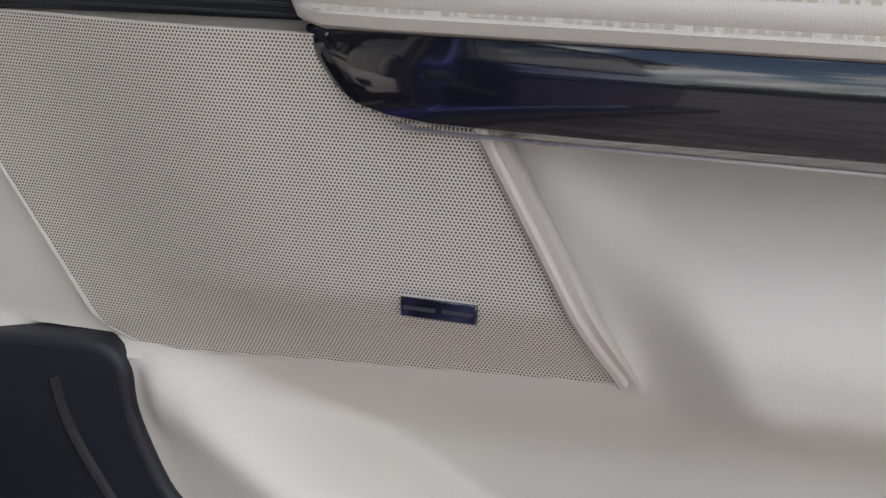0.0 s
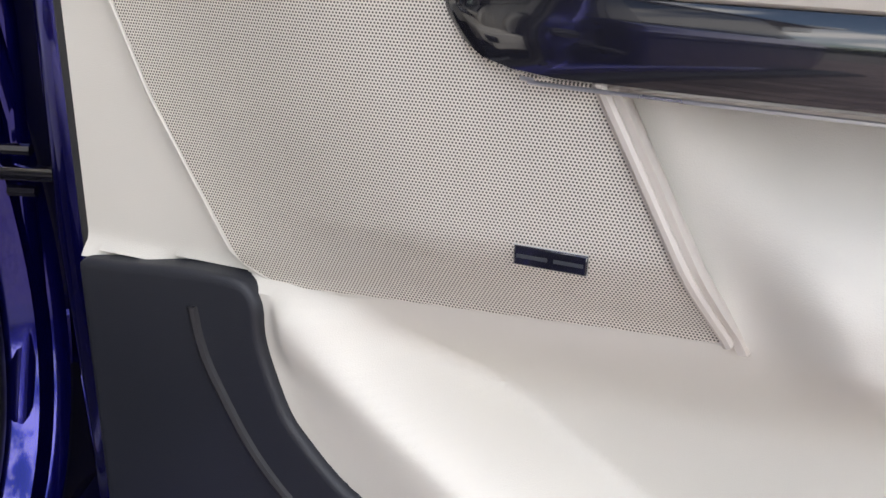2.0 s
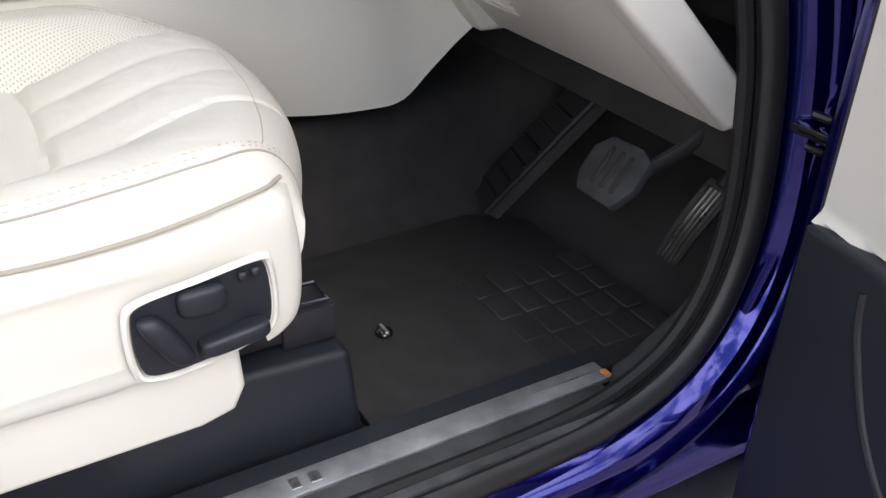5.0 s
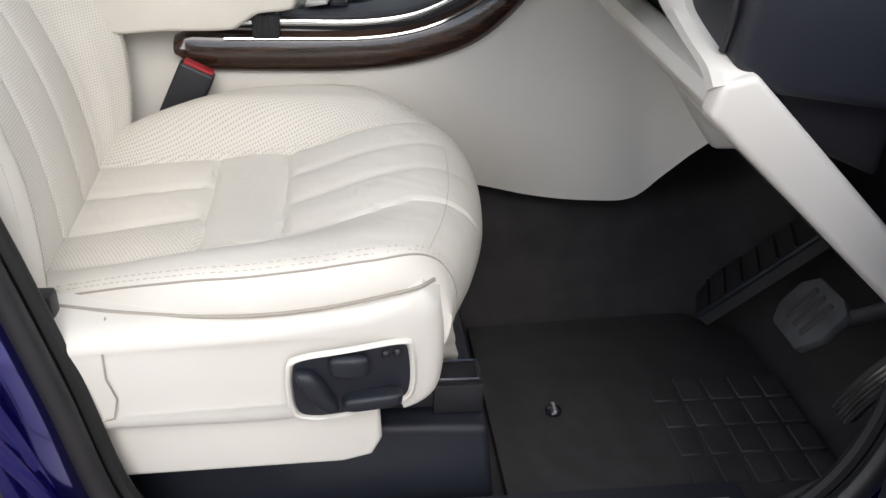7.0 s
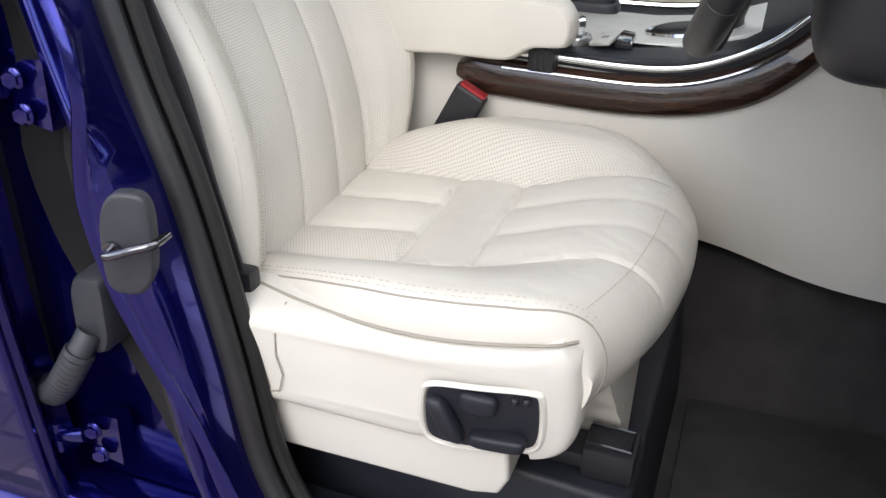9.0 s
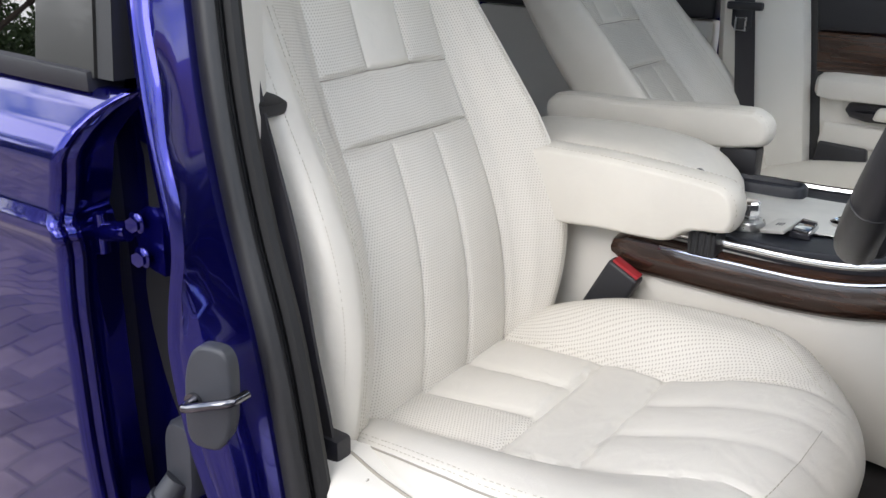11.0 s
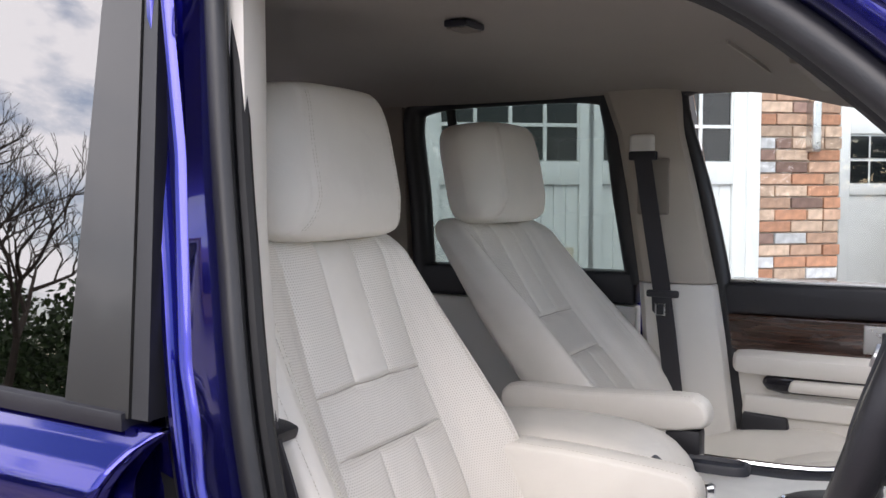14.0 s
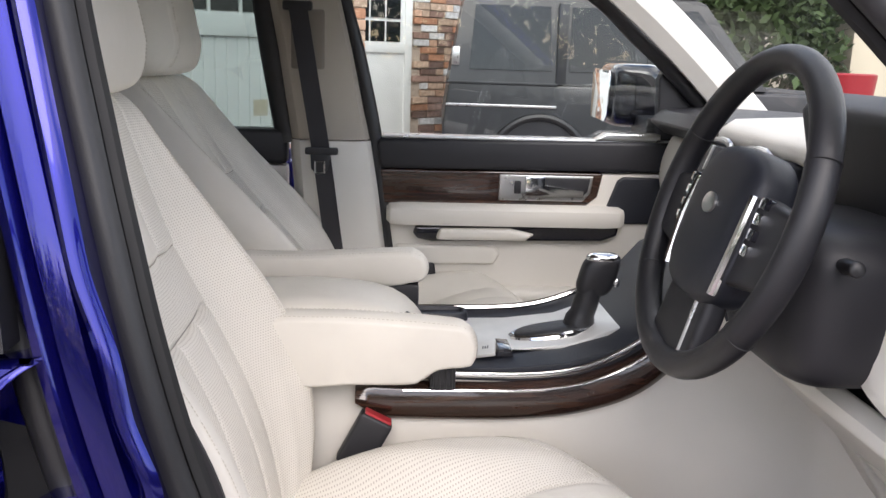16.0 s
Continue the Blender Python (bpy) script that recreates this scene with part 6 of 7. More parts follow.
part("edge_return", loft([[Vector((skin_x(q.y) - dx, q.x + dy, q.y)) for dx, dy in ((0.000, -0.004), (0.0005, 0.000), (0.003, 0.0045), (0.007, 0.0065), (0.011, 0.0055), (0.013, 0.0015), (0.016, 0.0005), (0.019, 0.0035), (0.023, 0.0060), (0.028, 0.0050), (0.033, 0.000), (0.040, -0.008), (0.060, -0.016), (0.085, -0.020), (0.085, -0.04), (0.012, -0.010))] for q in edge]), paint, rd, "folded door edge with a double bead")
part("waist_trim", prism([(-0.028, 1.200), (-0.028, 1.222), (-0.90, 1.238), (-0.90, 1.212)], "x", 0.815, 0.860, 0.005), black, rd, "satin black waist trim")
def pane(y0, y1, y2, y3, inset):
    return [Vector((0.850 - inset, y0, 1.215)), Vector((0.850 - inset, y1, 1.215)), Vector((0.770 - inset, y2, 1.72)), Vector((0.770 - inset, y3, 1.72))]


part("applique", loft([pane(-0.024, -0.128, -0.135, -0.072, -0.004), pane(-0.024, -0.128, -0.135, -0.072, 0.02)]), applique, rd, "satin dark pillar cover")
part("frame_edge", loft([pane(0.004, -0.021, -0.069, -0.048, -0.002), pane(0.004, -0.021, -0.069, -0.048, 0.03)]), rubber, rd, "black window frame edge")
gl = part("privacy_glass", loft([pane(-0.129, -0.95, -0.90, -0.137, 0.002), pane(-0.129, -0.95, -0.90, -0.137, 0.006)]), dark_glass, rd, "dark privacy glass")
# filler inside the door, coloured black for the shade of the cavity
part("door_cavity_shade", bx(0.78, 0.85, -0.95, -0.075, 0.47, 1.20, 0.01), black, rd)

# ---- driver's door, open ----
DOOR = Matrix(((0.953, 0.303, 0, 1.020), (-0.303, 0.953, 0, 0.967), (0, 0, 1, 0), (0, 0, 0, 1)))   # x along the door from its hinge side, -y to the cabin
ddoor = thing("driver_door", (1.45, 0.9, 0.8), "open driver's door, cream trim with punched speaker cover", "car door")


def dpart(name, bm, mat, label="", parent=None):
    return part(name, bm, mat, parent or ddoor, label, DOOR)


BLACK_LINE = [(0.0, 0.8325), (0.035, 0.8355), (0.075, 0.8395), (0.110, 0.8405), (0.124, 0.837), (0.131, 0.825), (0.132, 0.805), (0.137, 0.785), (0.148, 0.756), (0.160, 0.740), (0.180, 0.719), (0.202, 0.704), (0.245, 0.684), (0.300, 0.650), (0.360, 0.600), (0.420, 0.530), (0.470, 0.450)]
BLACK_EDGE = sorted((q[1], q[0]) for q in smooth_line([(a, z, 0) for a, z in BLACK_LINE[4:]], 5))


def panel_left(z):
    """Where the dark lower trim ends and the cream panel begins."""
    return table(z, BLACK_EDGE) if z < 0.837 else 0.118


def grille_left(z):
    return table(z, ((0.836, 0.140), (0.840, 0.130), (0.848, 0.114), (0.942, 0.061), (1.010, 0.033)))


def grille_right(z):
    return table(z, ((0.845, 0.394), (0.851, 0.390), (0.975, 0.319), (1.012, 0.298)))


def panel_depth(a, z):
    """How far the inner panel stands towards the cabin."""
    b = panel_left(z)
    crease = 0.838 + 0.016 * (a - 0.134) / 0.256
    d = -0.050 * ease(crease - z, -0.004, 0.084)
    foot = soft_table(z, (0.500, 0.430, 0.370, 0.318, 0.280, 0.246, 0.223, 0.203, 0.165, 0.150), (0.60, 0.66, 0.71, 0.740, 0.758, 0.776, 0.798, 0.824, 0.843, 0.86))
    crest = max(b + 0.008, soft_table(z, (0.420, 0.352, 0.292, 0.250, 0.222, 0.196, 0.165, 0.135, 0.120, 0.110), (0.60, 0.66, 0.71, 0.735, 0.757, 0.785, 0.802, 0.824, 0.843, 0.86)))
    if z < 0.845:
        rise = ease(foot + 0.010 - a, 0.0, foot + 0.010 - crest) * ease(0.845 - z, 0.0, 0.025)
        d += (0.020 - d) * rise - 0.009 * ease(crest - a, 0.0, max(0.015, crest - b)) * ease(0.82 - z, 0.0, 0.04)
    right = ease(a - grille_right(z) - 0.013, 0.0, 0.055)
    d += right * (-0.022 + 0.046 * (1 - ease(z, 0.875, 0.972))) * ease(z, 0.80, 0.86)
    d += 0.018 * groove(z - 0.60, 0.06) * ease(a, 0.45, 0.6)
    if z < 0.845:
        d -= max(0.0, d - 0.010) * (1 - ease(a - b, 0.002, 0.018))
    covered = min(ease(b - 0.006 - a, 0.0, 0.008), ease(table(a, BLACK_LINE[:5]) - z, 0.0, 0.006))
    return d * (1 - covered) - 0.02 * covered


def inner_panel(u, v):
    z = 0.46 + 0.79 * v
    a = -0.003 + 1.023 * (u ** 1.3)
    return Vector((a, -panel_depth(a, z), z))


dpart("inner_panel", sheet(inner_panel, 230, 170, (0, 0.03, 0)), vinyl, "moulded cream inner panel")


def grille_point(u, v, lift=0.0):
    low = 0.836 + 0.0170 * u
    z = low + (1.012 - low) * v
    a = grille_left(z) + (grille_right(z) - grille_left(z)) * u
    return Vector((a, -lift - 0.003 - 0.019 * ease(u, 0.0, 0.6) * ease(v, 0.0, 0.30) - 0.004 * ease(v, 0.0, 0.12), z))


dpart("speaker_grille", sheet(lambda u, v: grille_point(u, v), 40, 44, (0, 0.006, 0)), grille_mat, "finely punched beige speaker cover")
dpart("grille_bead", tube([grille_point(1, v, 0.001) + Vector((0.002, 0, 0)) for v in [k / 30 for k in range(28)]], 0.0030, 8), frame_beige, "raised bead")
dpart("grille_frame", loft([[grille_point(1, v) + Vector((dx, 0.006 - dy, -0.002 * (1 - v))) for dx, dy in ((0.0045, 0.000), (0.0050, 0.005), (0.0095, 0.005), (0.0112, 0.001), (0.010, -0.010), (0.005, -0.010))] for v in [-0.02 + 0.9 * k / 30 for k in range(31)]]), frame_beige, "cream frame")
dpart("grille_frame_left", tube([grille_point(0, v) + Vector((-0.003, 0.002, 0)) for v in [k / 20 for k in range(21)]], 0.0020, 8), vinyl)
dpart("grille_frame_low", tube([grille_point(u, 0.0) + Vector((0, 0.004, -0.002)) for u in [k / 24 for k in range(25)]], 0.0018, 8), vinyl)
bd = dpart("maker_badge", bx(0.286, 0.3225, -0.0275, -0.020, 0.8855, 0.8960, 0.0008, 1), gloss_black, "small black plate with pale marks")
dpart("badge_rim", tube([(0.2858, -0.027, 0.8962), (0.3227, -0.027, 0.8962), (0.3227, -0.027, 0.8853)], 0.0003, 5), satin, "", bd)
for x0, x1 in ((0.2875, 0.3030), (0.3060, 0.3205)):
    dpart("mark_bar", bx(x0, x1, -0.0278, -0.0272, 0.8897, 0.8916, 0), mark_grey, "", bd)
dpart("upper_band", prism([(0.020, 1.012), (0.0, 1.25), (1.0, 1.25), (1.0, 1.02), (0.24, 1.015)], "y", -0.008, 0.01, 0.002), navy, "ribbed dark upper band")
for k in range(9):
    dpart("rib", bx(0.036, 0.26, -0.0095, -0.007, 1.016 + 0.0045 * k, 1.0182 + 0.0045 * k, 0.0004, 1), navy, "", None)
# arm pad and the gloss trim below it
rings = []
for a, k in ((0.232, 0.35), (0.235, 0.65), (0.241, 0.88), (0.252, 0.98), (0.28, 1.0), (0.40, 1.0), (0.60, 1.0), (0.85, 1.0), (0.99, 1.0)):
    zc = 1.042
    rings.append([(a, -0.002 - k * dy, zc + k * dz) for dy, dz in ((0.0, 0.034), (0.020, 0.033), (0.032, 0.024), (0.037, 0.010), (0.037, -0.001), (0.0355, -0.0045), (0.037, -0.008), (0.037, -0.014), (0.0355, -0.0165), (0.0365, -0.020), (0.034, -0.025), (0.026, -0.028), (0.0, -0.028))])
ap = dpart("arm_pad", loft(rings), vinyl, "stitched cream leather arm pad")
lines = bmesh.new()
for z, y in ((1.0365, -0.0385), (1.0245, -0.0385)):
    stitches([(0.250 + 0.73 * k / 60, y + 0.0008, z) for k in range(61)], 0.0036, 0.0018, 0.0009, lines)
dpart("stitching", lines, stitch_mat, "", ap)
rings = []
for a, top, bot, d in ((0.240, 1.015, 1.011, 0.020), (0.247, 1.015, 1.000, 0.027), (0.256, 1.015, 0.990, 0.031), (0.266, 1.015, 0.983, 0.033), (0.280, 1.015, 0.979, 0.034), (0.30, 1.015, 0.9765, 0.034), (0.36, 1.015, 0.9755, 0.034), (0.48, 1.015, 0.9755, 0.034), (0.75, 1.015, 0.972, 0.030), (0.98, 1.015, 0.970, 0.028)):
    h = top - bot
    rings.append([(a, -d * f, bot + h * g) for f, g in ((0.2, 1.0), (0.94, 1.0), (1.0, 0.85), (1.03, 0.55), (1.0, 0.25), (0.93, 0.06), (0.80, 0.0), (0.2, 0.0))])
dpart("gloss_trim", loft(rings), gloss_black, "gloss dark trim that mirrors the drive")
dpart("trim_edge", tube(smooth_line([(0.285, -0.0325, 0.9775), (0.36, -0.032, 0.9745), (0.98, -0.030, 0.969)], 6), 0.0010, 6), satin)
# lower black trim
outline = [(q[0], q[1]) for q in smooth_line([(a, z, 0) for a, z in BLACK_LINE], 3)] + [(0.02, 0.45), (0.0, 0.50)]
dpart("lower_trim", prism(outline, "y", -0.017, 0.03, 0.006, 3), navy, "dark plastic lower trim")
dpart("trim_rib", tube(smooth_line([(0.086, -0.017, 0.818), (0.090, -0.017, 0.795), (0.099, -0.017, 0.771), (0.125, -0.017, 0.724), (0.159, -0.017, 0.687), (0.199, -0.017, 0.662), (0.25, -0.017, 0.59), (0.31, -0.017, 0.50)], 6), 0.0035, 8), black)
dpart("map_pocket", prism([(0.42, 0.50), (0.36, 0.60), (0.40, 0.68), (0.95, 0.70), (0.99, 0.50)], "y", -0.075, 0.0, 0.02, 3), vinyl, "cream map pocket")
dpart("door_shell", prism([(0.0, 0.44), (-0.02, 0.50), (-0.03, 1.24), (1.04, 1.24), (1.06, 0.9), (1.04, 0.44)], "y", 0.092, 0.125, 0.012, 3), paint, "blue outer door skin")
dpart("door_edge", prism([(-0.030, 0.46), (-0.030, 1.24), (-0.013, 1.24), (-0.013, 0.46)], "y", 0.006, 0.098, 0.004), paint)
dpart("edge_seal", tube([(-0.014, 0.012, 1.24), (-0.014, 0.012, 0.84), (-0.002, 0.008, 0.80), (0.0, 0.008, 0.48)], 0.006, 8), black)
dpart("window_frame", tube(smooth_line([(-0.02, 0.05, 1.24), (0.25, 0.04, 1.45), (0.50, 0.02, 1.64), (0.65, 0.01, 1.69), (0.95, 0.0, 1.68), (1.02, 0.02, 1.50), (1.04, 0.05, 1.24)], 6), 0.022, 8), black)
dg = dpart("window", prism([(0.0, 1.24), (0.26, 1.45), (0.51, 1.63), (0.66, 1.68), (0.94, 1.67), (1.01, 1.50), (1.03, 1.24)], "y", 0.048, 0.052, 0), clear_glass, "clear window glass")
dg.visible_shadow = False


# ---- outside: ground, garage, far wall, parked car, trees ----
solo("ground", bx(-150, 150, -150, 150, -0.3, -0.012, 0), joint_mat, "sandy ground below the paving, reaching to the horizon", "ground", kind="structure")
drive = solo("driveway", bx(-12, 9, -9, 9, -0.06, -0.008, 0), joint_mat, "driveway bed with sandy joints", "driveway", kind="structure")

WALL_O, WALL_D = Vector((-3.5, -1.25, 0)), Vector((-0.637, 0.771, 0))
WALL = Matrix(((WALL_D.x, -0.771, 0, WALL_O.x), (WALL_D.y, -0.637, 0, WALL_O.y), (0, 0, 1, 0), (0, 0, 0, 1)))       # x along the wall, y behind it
garage = thing("garage", (-3.9, -1.5, 0), "brick garage with white timber doors and small dark panes", "garage")
part("wall_core", bx(1.285, 1.845, 0.02, 0.30, 0, 2.9, 0), mortar, garage, "mortar bed", WALL)
part("lintel", bx(-5.0, 1.285, 0.02, 0.25, 2.42, 2.9, 0.004), white_wood, garage, "white lintel board", WALL)
part("back_wall", bx(-5.0, 1.845, 2.5, 2.7, 0, 2.9, 0), mortar, garage, "", WALL)
part("roof_edge", bx(-5.2, 2.0, -0.12, 2.8, 2.9, 3.05, 0.01), white_wood, garage, "white fascia", WALL)
part("downpipe_bracket", bx(1.60, 1.66, -0.08, 0.02, 1.70, 2.02, 0.02, 3), satin, garage, "grey outside lamp", WALL)


def leaf(x0, cols, name):
    """One timber garage leaf: a frame, a band of panes above and boards below."""
    w = cols * 0.2135
    leaf_part = part(name, bx(x0 - 0.09, x0 + w + 0.09, 0.045, 0.075, 0.03, 2.42, 0.003), white_wood, garage, "white boarded garage leaf", WALL)
    for a, b, c, d in ((x0 - 0.092, x0, 0.03, 2.41), (x0 + w, x0 + w + 0.092, 0.03, 2.41), (x0, x0 + w, 2.075, 2.41), (x0, x0 + w, 1.50, 1.64)):
        part("rail", bx(a, b, 0.005, 0.05, c, d, 0.004), white_wood, leaf_part, "", WALL)
    for k in range(cols):
        for z in (1.648, 1.868):
            part("pane", bx(x0 + 0.2135 * k + 0.006, x0 + 0.2135 * (k + 1) - 0.006, 0.032, 0.046, z, z + 0.20, 0.001, 1), pane_dark, leaf_part, "", WALL)
    for k in range(cols + 1):
        part("glazing_bar", bx(x0 + 0.2135 * k - 0.011, x0 + 0.2135 * k + 0.011, 0.016, 0.046, 1.64, 2.078, 0.002, 1), white_wood, leaf_part, "", WALL)
    part("glazing_bar", bx(x0, x0 + w, 0.018, 0.046, 1.846, 1.868, 0.002, 1), white_wood, leaf_part, "", WALL)
    n = int(w / 0.075)
    for k in range(n):
        part("board", bx(x0 + w * k / n + 0.0015, x0 + w * (k + 1) / n - 0.0015, 0.028, 0.05, 0.10, 1.50, 0.003, 1), white_wood, leaf_part, "", WALL)
    part("notice", bx(x0 + w - 0.13, x0 + w - 0.03, 0.024, 0.0275, 1.02, 1.12, 0), stone, leaf_part, "small pale notice", WALL)


for n, x0 in enumerate((-2.82, -1.78, -0.745, 0.255)):
    leaf(x0, 4, "garage_leaf")
part("post", bx(1.195, 1.285, -0.01, 0.06, 0, 2.42, 0.004), white_wood, garage, "white door post", WALL)

FAR = Matrix(((-0.637, -0.771, 0, -3.5 - 0.771 * 2.3), (0.771, -0.637, 0, -1.25 - 0.637 * 2.3), (0, 0, 1, 0), (0, 0, 0, 1)))
house = thing("house_wall", (-7, 0, 0), "weathered brick house wall with a white side door", "house")
part("wall_core", bx(2.2, 9.0, 0.03, 0.30, 0, 4.2, 0), mortar, house, "mortar bed", FAR)
DX0, DX1 = 3.38, 4.24
fd = part("side_door", prism([(DX0, 0.0), (DX0, 2.30), (DX1, 2.18), (DX1, 0.0)], "y", -0.03, 0.03, 0.004), white_wood, house, "white side door with six panes", FAR)
for a, b, c, d in ((DX0, DX0 + 0.10, 0, 2.26), (DX1 - 0.09, DX1, 0, 2.16), (DX0 + 0.1, DX1 - 0.09, 1.98, 2.12), (DX0 + 0.1, DX1 - 0.09, 1.42, 1.52)):
    part("rail", bx(a, b, -0.05, -0.025, c, d, 0.004), white_wood, fd, "", FAR)
for k in range(3):
    for z in (1.53, 1.76):
        x0 = DX0 + 0.115 + 0.205 * k
        part("pane", bx(x0, x0 + 0.18, -0.042, -0.028, z, z + 0.20, 0.001, 1), pane_dark, fd, "", FAR)

# the parked car by the house
SUV = Matrix(((0.06, -0.998, 0, -6.55), (0.998, 0.06, 0, 1.00), (0, 0, 1, 0), (0, 0, 0, 1)))      # x forward along it, y away from us
suv = thing("parked_car", (-7, 2.5, 0.4), "dark grey boxy off-road car parked by the house", "car")
part("body", prism([(-0.15, 0.55), (-0.17, 0.80), (-0.12, 1.20), (3.9, 1.16), (4.0, 0.9), (3.95, 0.5)], "y", 0.0, 1.75, 0.03, 3), suv_paint, suv, "dark grey lower body", SUV)
part("cabin", loft([[(-0.125, 0.0, 1.19), (2.75, 0.0, 1.19), (2.75, 1.75, 1.19), (-0.125, 1.75, 1.19)], [(0.0, 0.06, 1.93), (2.15, 0.06, 1.93), (2.15, 1.69, 1.93), (0.0, 1.69, 1.93)], [(0.05, 0.10, 1.975), (2.05, 0.10, 1.975), (2.05, 1.65, 1.975), (0.05, 1.65, 1.975)]]), suv_paint, suv, "boxy cabin", SUV)
part("roof_panel", bx(0.0, 2.12, 0.08, 1.67, 1.972, 1.995, 0.01), white_wood, suv, "pale roof panel", SUV)
def suv_glass(x0, x1, x2, x3, nm="side_window"):
    bm = loft([[(x0, -0.004, 1.31), (x1, -0.004, 1.31), (x2, 0.046, 1.87), (x3, 0.046, 1.87)], [(x0, 0.02, 1.31), (x1, 0.02, 1.31), (x2, 0.07, 1.87), (x3, 0.07, 1.87)]])
    part(nm, bm, pane_dark, suv, "dark side glass", SUV)


suv_glass(0.06, 0.80, 0.77, 0.10)
suv_glass(0.96, 1.55, 1.53, 0.96)
suv_glass(1.66, 2.55, 2.08, 1.64)
ws = part("windscreen", loft([[(2.78, 0.10, 1.20), (2.78, 1.65, 1.20), (2.20, 1.60, 1.90), (2.20, 0.15, 1.90)], [(2.76, 0.10, 1.20), (2.76, 1.65, 1.20), (2.18, 1.60, 1.90), (2.18, 0.15, 1.90)]]), pane_dark, suv, "dark windscreen", SUV)
part("pillar", bx(0.84, 0.93, -0.012, 0.04, 1.19, 1.90, 0.008), suv_paint, suv, "", SUV)
for z in (0.99, 1.19):
    part("body_moulding", bx(-0.14, 0.86, -0.014, 0.01, z - 0.012, z + 0.012, 0.005), satin if z < 1.1 else suv_paint, suv, "", SUV)
part("tail_lamp", bx(-0.10, -0.03, -0.012, 0.03, 1.34, 1.50, 0.01), satin, suv, "", SUV)
for x in (0.72, 3.10):
    part("arch", tube([(x + 0.44 * math.cos(a), -0.012, 0.46 + 0.44 * math.sin(a)) for a in [math.pi * k / 20 for k in range(21)]], 0.035, 8), rubber, suv, "black wheel arch", SUV)
    part("arch_shadow", loft([[(x + 0.41 * math.cos(a), y, 0.46 + 0.41 * math.sin(a)) for a in [2 * math.pi * k / 28 for k in range(28)]] for y in (-0.004, 0.002)]), black, suv, "", SUV)
    for y in (0.10, 1.65):
        wh = part("wheel", tube([(x, y - 0.11, 0.37), (x, y + 0.11, 0.37)], 0.37, 28), rubber, suv, "black tyre", SUV)
        part("rim", tube([(x, y - 0.118, 0.37), (x, y + 0.10, 0.37)], 0.23, 20), satin, wh, "", SUV)
part("bonnet", prism([(2.75, 1.16), (2.80, 1.22), (3.75, 1.16), (3.95, 1.05), (3.95, 0.9)], "y", 0.10, 1.65, 0.03, 3), suv_paint, suv, "", SUV)

# further buildings and greenery beyond the screen
far_house = thing("far_house", (-20, 16, 0), "pale rendered house beyond the drive", "house")
part("wall", bx(-26, -17.5, 10.4, 24, 0, 5.5, 0), stone, far_house, "pale rendered wall")
part("roof", prism([(-26.6, 5.5), (-21.7, 8.3), (-16.9, 5.5)], "y", 9.9, 24.5, 0.02), brick_mats[2], far_house, "dark tiled roof")
for y in (12.5, 16.0, 19.5):
    w = part("window", bx(-17.54, -17.48, y, y + 1.2, 2.9, 4.2, 0.01), pane_dark, far_house)
    part("frame", bx(-17.57, -17.50, y - 0.08, y + 1.28, 2.78, 2.9, 0.01), white_wood, w)
bin_thing = thing("red_planter", (-12.2, 7.6, 0), "red painted tub by the far house", "planter")
part("tub", loft([[(-12.2 + r * math.cos(a), 7.6 + r * math.sin(a), z) for a in [2 * math.pi * k / 24 for k in range(24)]] for r, z in ((0.30, 0.0), (0.36, 0.85), (0.40, 1.30), (0.36, 1.32))]), red_plastic, bin_thing)


def bare_tree(name, x, y, height, seed, label, depth=6):
    """A leafless tree: a tapering trunk that forks again and again."""
    rnd = random.Random(seed)
    t = thing(name, (x, y, 0), label, "tree", "bare trees")
    crown = bmesh.new()
    def grow(p, d, length, r, depth, bm):
        mid = p + d * length * 0.5 + Vector((rnd.uniform(-1, 1), rnd.uniform(-1, 1), rnd.uniform(-0.3, 0.5))) * length * 0.07
        end = p + d * length
        line = smooth_line([p, mid, end], 3)
        n = len(line)
        tube(line, [r * (1 - 0.35 * i / (n - 1)) for i in range(n)], 6 if depth > 2 else 4, bm=bm)
        if depth == 0:
            return
        for k in range(rnd.choice((2, 3, 3)) if depth > 1 else 3):
            nd = (d + Vector((rnd.uniform(-1, 1), rnd.uniform(-1, 1), rnd.uniform(-0.15, 0.65))) * 0.75).normalized()
            grow(line[-1] if k < 2 else line[n // 2], nd, length * rnd.uniform(0.62, 0.85), r * 0.64, depth - 1, crown)
    trunk = bmesh.new()
    grow(Vector((x, y, -0.05)), Vector((rnd.uniform(-0.05, 0.05), 0, 1)).normalized(), height * 0.24, height * 0.015, depth, trunk)
    part("trunk", trunk, bark, t, "grey-brown trunk")
    part("crown", crown, bark, t, "bare branches and twigs")
    return t


bare_tree("tree", 10.2, -18.0, 9.5, 3, "tall leafless garden tree against the sky", 7)
bare_tree("tree", 14.0, -18.5, 9.0, 8, "slender leafless tree behind the hedge")
bare_tree("tree", 19.0, -4.0, 8.0, 15, "leafless tree by the drive")

rng = np.random.default_rng(5)


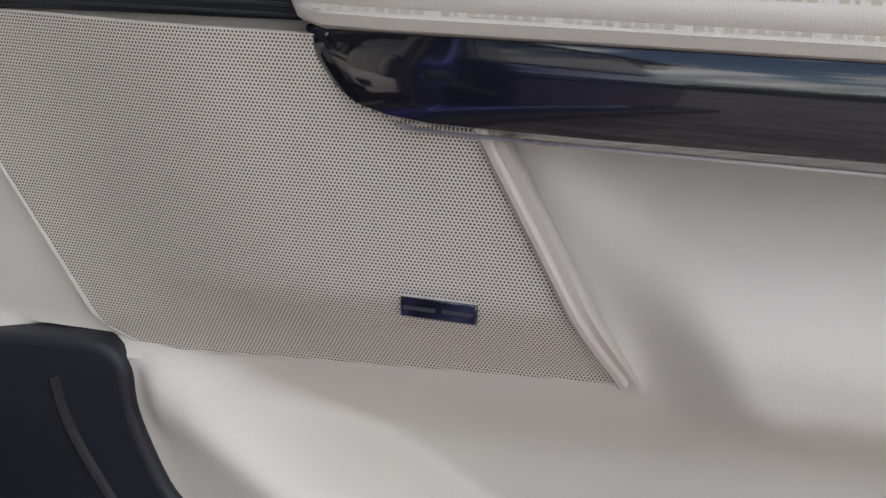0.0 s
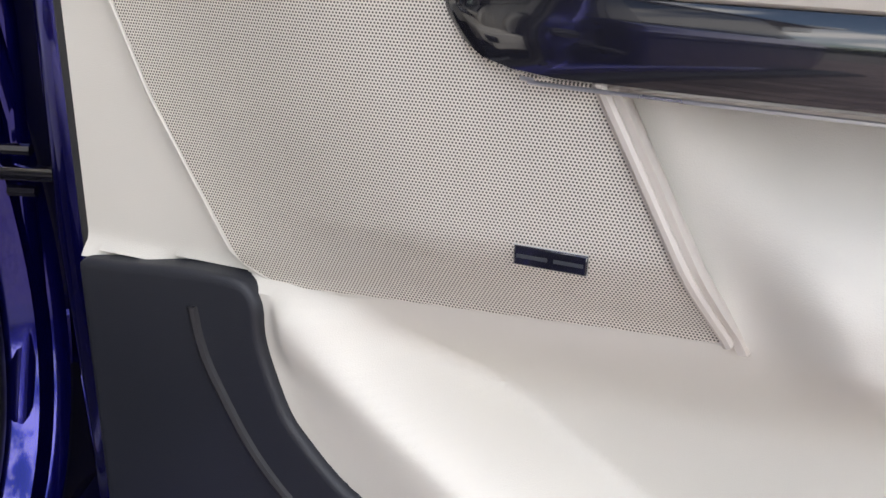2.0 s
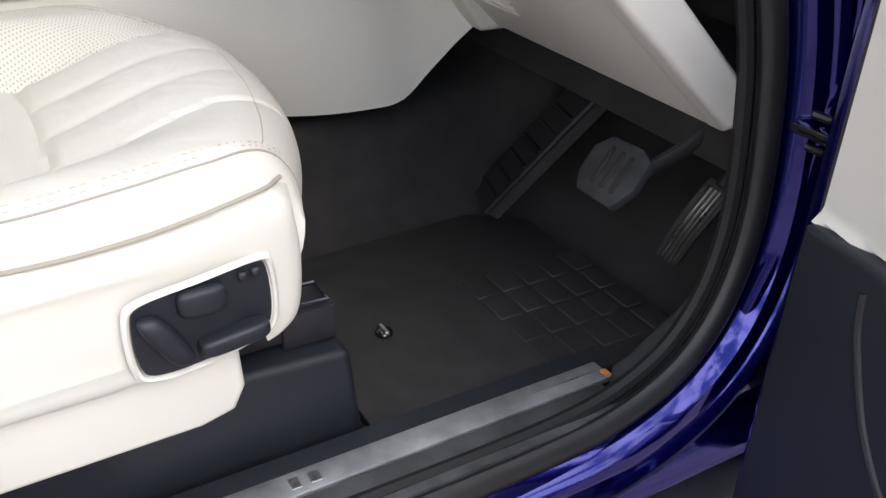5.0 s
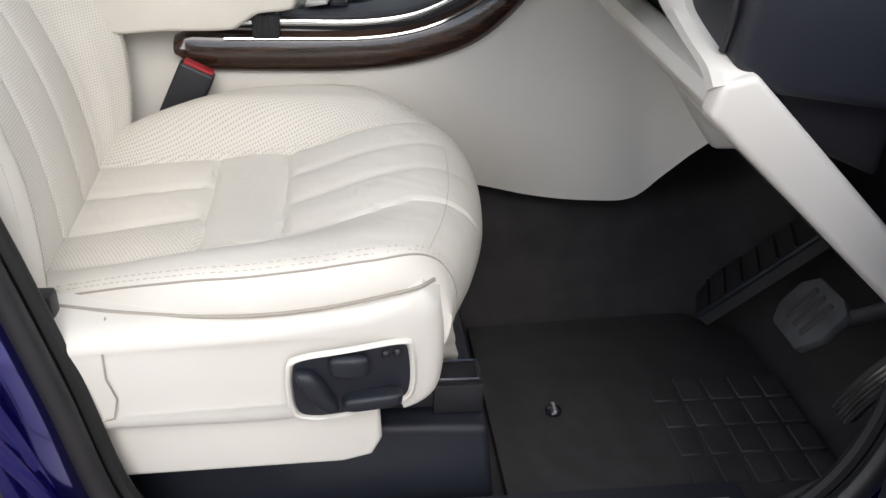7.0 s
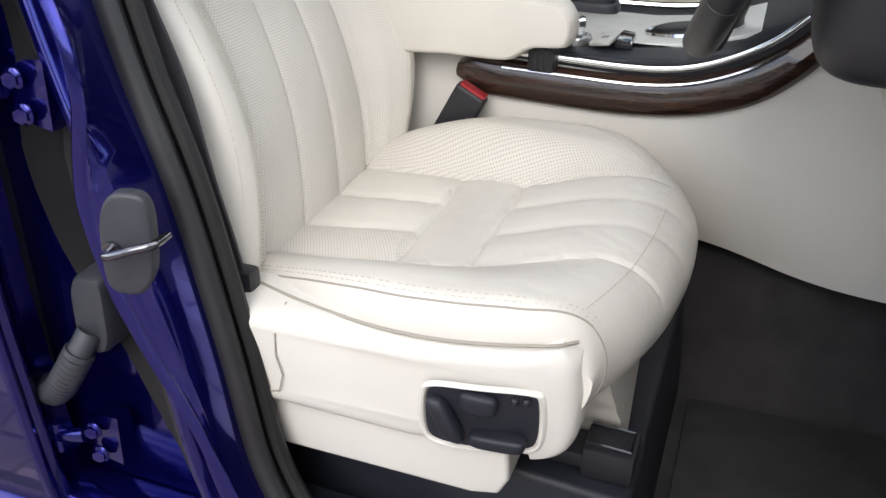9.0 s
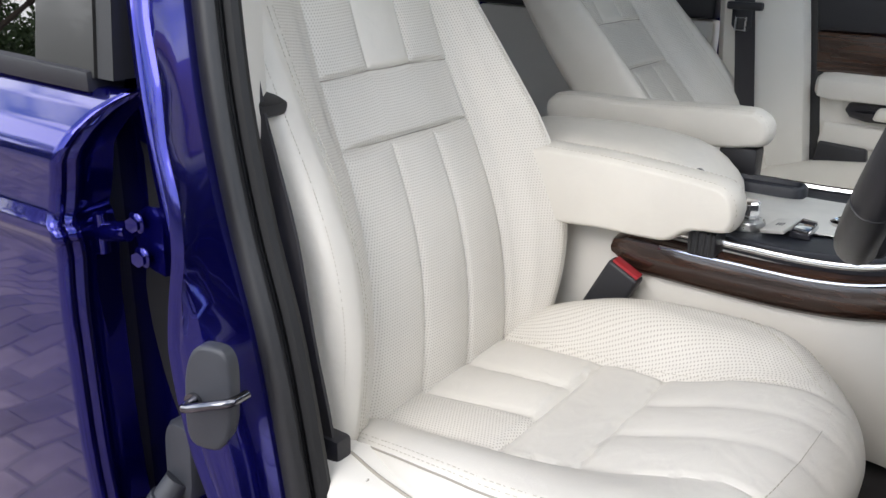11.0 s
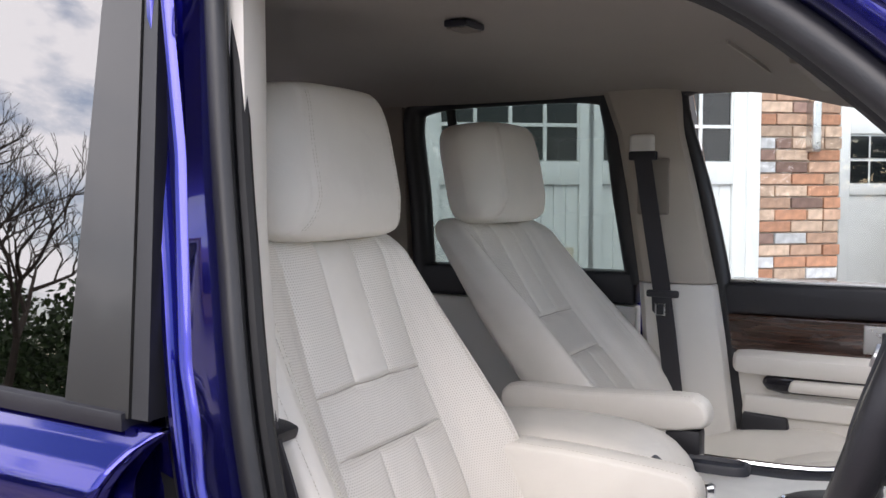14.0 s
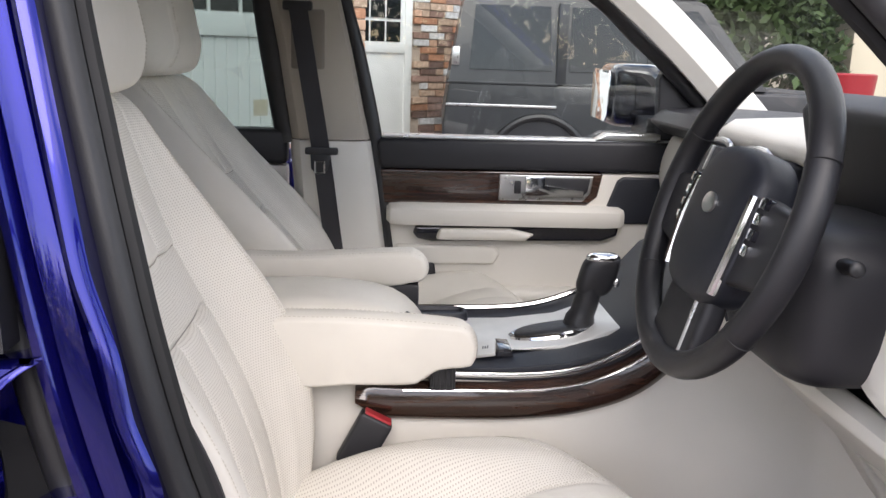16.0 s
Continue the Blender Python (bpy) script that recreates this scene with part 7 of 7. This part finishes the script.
def leaf_bank(name, x0, x1, y0, y1, h, count, label, size=0.07):
    """A hedge: a great many small leaves with an uneven top."""
    c = np.stack([rng.uniform(x0, x1, count), rng.uniform(y0, y1, count), rng.uniform(0, 1, count) ** 0.7], 1)
    top = h * (0.85 + 0.15 * np.sin(c[:, 0] * 1.7 + c[:, 1] * 2.3) + 0.12 * np.sin(c[:, 1] * 5.1))
    c[:, 2] *= top
    u = rng.normal(size=(count, 3))
    u /= np.linalg.norm(u, axis=1, keepdims=True)
    w = np.cross(u, rng.normal(size=(count, 3)))
    w /= np.linalg.norm(w, axis=1, keepdims=True)
    s = size * rng.uniform(0.6, 1.4, (count, 1))
    v = np.concatenate([c - u * s, c + w * s * 0.5, c + u * s, c - w * s * 0.5]).reshape(4, count, 3).transpose(1, 0, 2).reshape(-1, 3)
    me = bpy.data.meshes.new(name)
    me.from_pydata(v.tolist(), [], [(4 * i, 4 * i + 1, 4 * i + 2, 4 * i + 3) for i in range(count)])
    me.materials.append(hedge_mat)
    return tagged(new(name, me), label, "hedge", kind="stuff")


leaf_bank("hedge", 15.0, 16.8, -30, 16, 3.6, 34000, "tall green hedge along the drive", 0.12)
leaf_bank("far_shrubs", -19.5, -17.0, 5.2, 10.2, 5.0, 9000, "dense green shrubs before the far house", 0.14)
leaf_bank("rear_hedge", -12, 24, -28, -26.4, 2.6, 30000, "green hedge across the end of the drive", 0.11)

# bricks of the two walls
def brick_mesh(i, w, h):
    bm = bx(0, w, 0.0, 0.03, 0, h, 0.003, 1)
    me = bpy.data.meshes.new("brick")
    bm.to_mesh(me)
    bm.free()
    me.materials.append(brick_mats[i])
    return me


BRICKS = {(i, half): brick_mesh(i, 0.102 if half else 0.215, 0.065) for i in range(6) for half in (0, 1)}
rnd = random.Random(21)


def lay(parent, m, x0, x1, z0, z1, depth, gaps=(), limit=300):
    made = 0
    loose = bmesh.new()
    row = 0
    z = z0
    while z < z1:
        x = x0 - (0.1125 if row % 2 else 0.0)
        while x < x1 - 0.04:
            half = rnd.random() < 0.18
            w = 0.102 if half else 0.215
            a, b = max(x, x0), min(x + w, x1)
            if b - a > 0.05 and not any(g0 < b and a < g1 and z < gz for g0, g1, gz in gaps):
                i = rnd.choices(range(6), (25, 16, 12, 14, 26, 7))[0]
                y = depth + rnd.uniform(-0.004, 0.003)
                if made < limit and z > 0.85 and b - a > w - 0.01:
                    ob = new("brick", BRICKS[(i, int(half))])
                    ob.matrix_basis = m @ Matrix.Translation((a, y, z))
                    ob.parent = parent
                    ob.matrix_parent_inverse = HOME[parent.name].inverted()
                    made += 1
                else:
                    one = bx(a, b, y, y + 0.03, z, z + 0.065, 0)
                    for f in one.faces:
                        f.material_index = i
                    tmp = bpy.data.meshes.new("tmp")
                    one.to_mesh(tmp)
                    one.free()
                    loose.from_mesh(tmp)
                    bpy.data.meshes.remove(tmp)
            x += w + 0.010
        z += 0.075
        row += 1
    ob = part("brickwork", loose, brick_mats, parent, "rest of the brickwork", m)
    ob["kind"] = "stuff"


lay(garage, WALL, 1.287, 1.850, 0.0, 2.88, 0.0, (), 150)
lay(house, FAR, 2.4, 8.6, 0.3, 3.3, 0.0, ((DX0 - 0.02, DX1 + 0.02, 2.25),), 300)

# clay pavers of the drive: the ones beside the driver's side singly, the rest as one
def paver_mesh():
    bm = bx(0, 0.19, 0, 0.125, 0, 0.05, 0.006, 1)
    me = bpy.data.meshes.new("paver")
    bm.to_mesh(me)
    bm.free()
    me.materials.append(paver_mat)
    return me


PAVER = paver_mesh()
verts, faces = [], []
count = 0
for r in range(-46, 42):
    for c in range(-40, 36):
        x, y = 0.2 * c + (0.1 if r % 2 else 0), 0.135 * r
        dz = -0.05 + rnd.uniform(-0.004, 0.002)
        tw = rnd.uniform(-1.5, 1.5)
        if 1.0 <= x <= 3.4 and -2.0 <= y <= 1.0 and count < 280:
            ob = new("paver", PAVER)
            ob.matrix_basis = pose(x, y, dz, 0, 0, tw)
            ob.parent = drive
            count += 1
        else:
            k = len(verts)
            w, h = rnd.uniform(0.180, 0.192), rnd.uniform(0.120, 0.128)
            verts += [(x, y, -0.02), (x + w, y, -0.02), (x + w, y + h, -0.02), (x, y + h, -0.02), (x + 0.005, y + 0.005, dz + 0.05), (x + w - 0.005, y + 0.005, dz + 0.05), (x + w - 0.005, y + h - 0.005, dz + 0.05), (x + 0.005, y + h - 0.005, dz + 0.05)]
            faces += [(k + 4, k + 5, k + 6, k + 7), (k, k + 1, k + 5, k + 4), (k + 1, k + 2, k + 6, k + 5), (k + 2, k + 3, k + 7, k + 6), (k + 3, k, k + 4, k + 7)]
me = bpy.data.meshes.new("paving")
me.from_pydata(verts, [], faces)
me.materials.append(paver_mat)
pv = new("paving", me)
pv.parent = drive
pv["kind"] = "stuff"
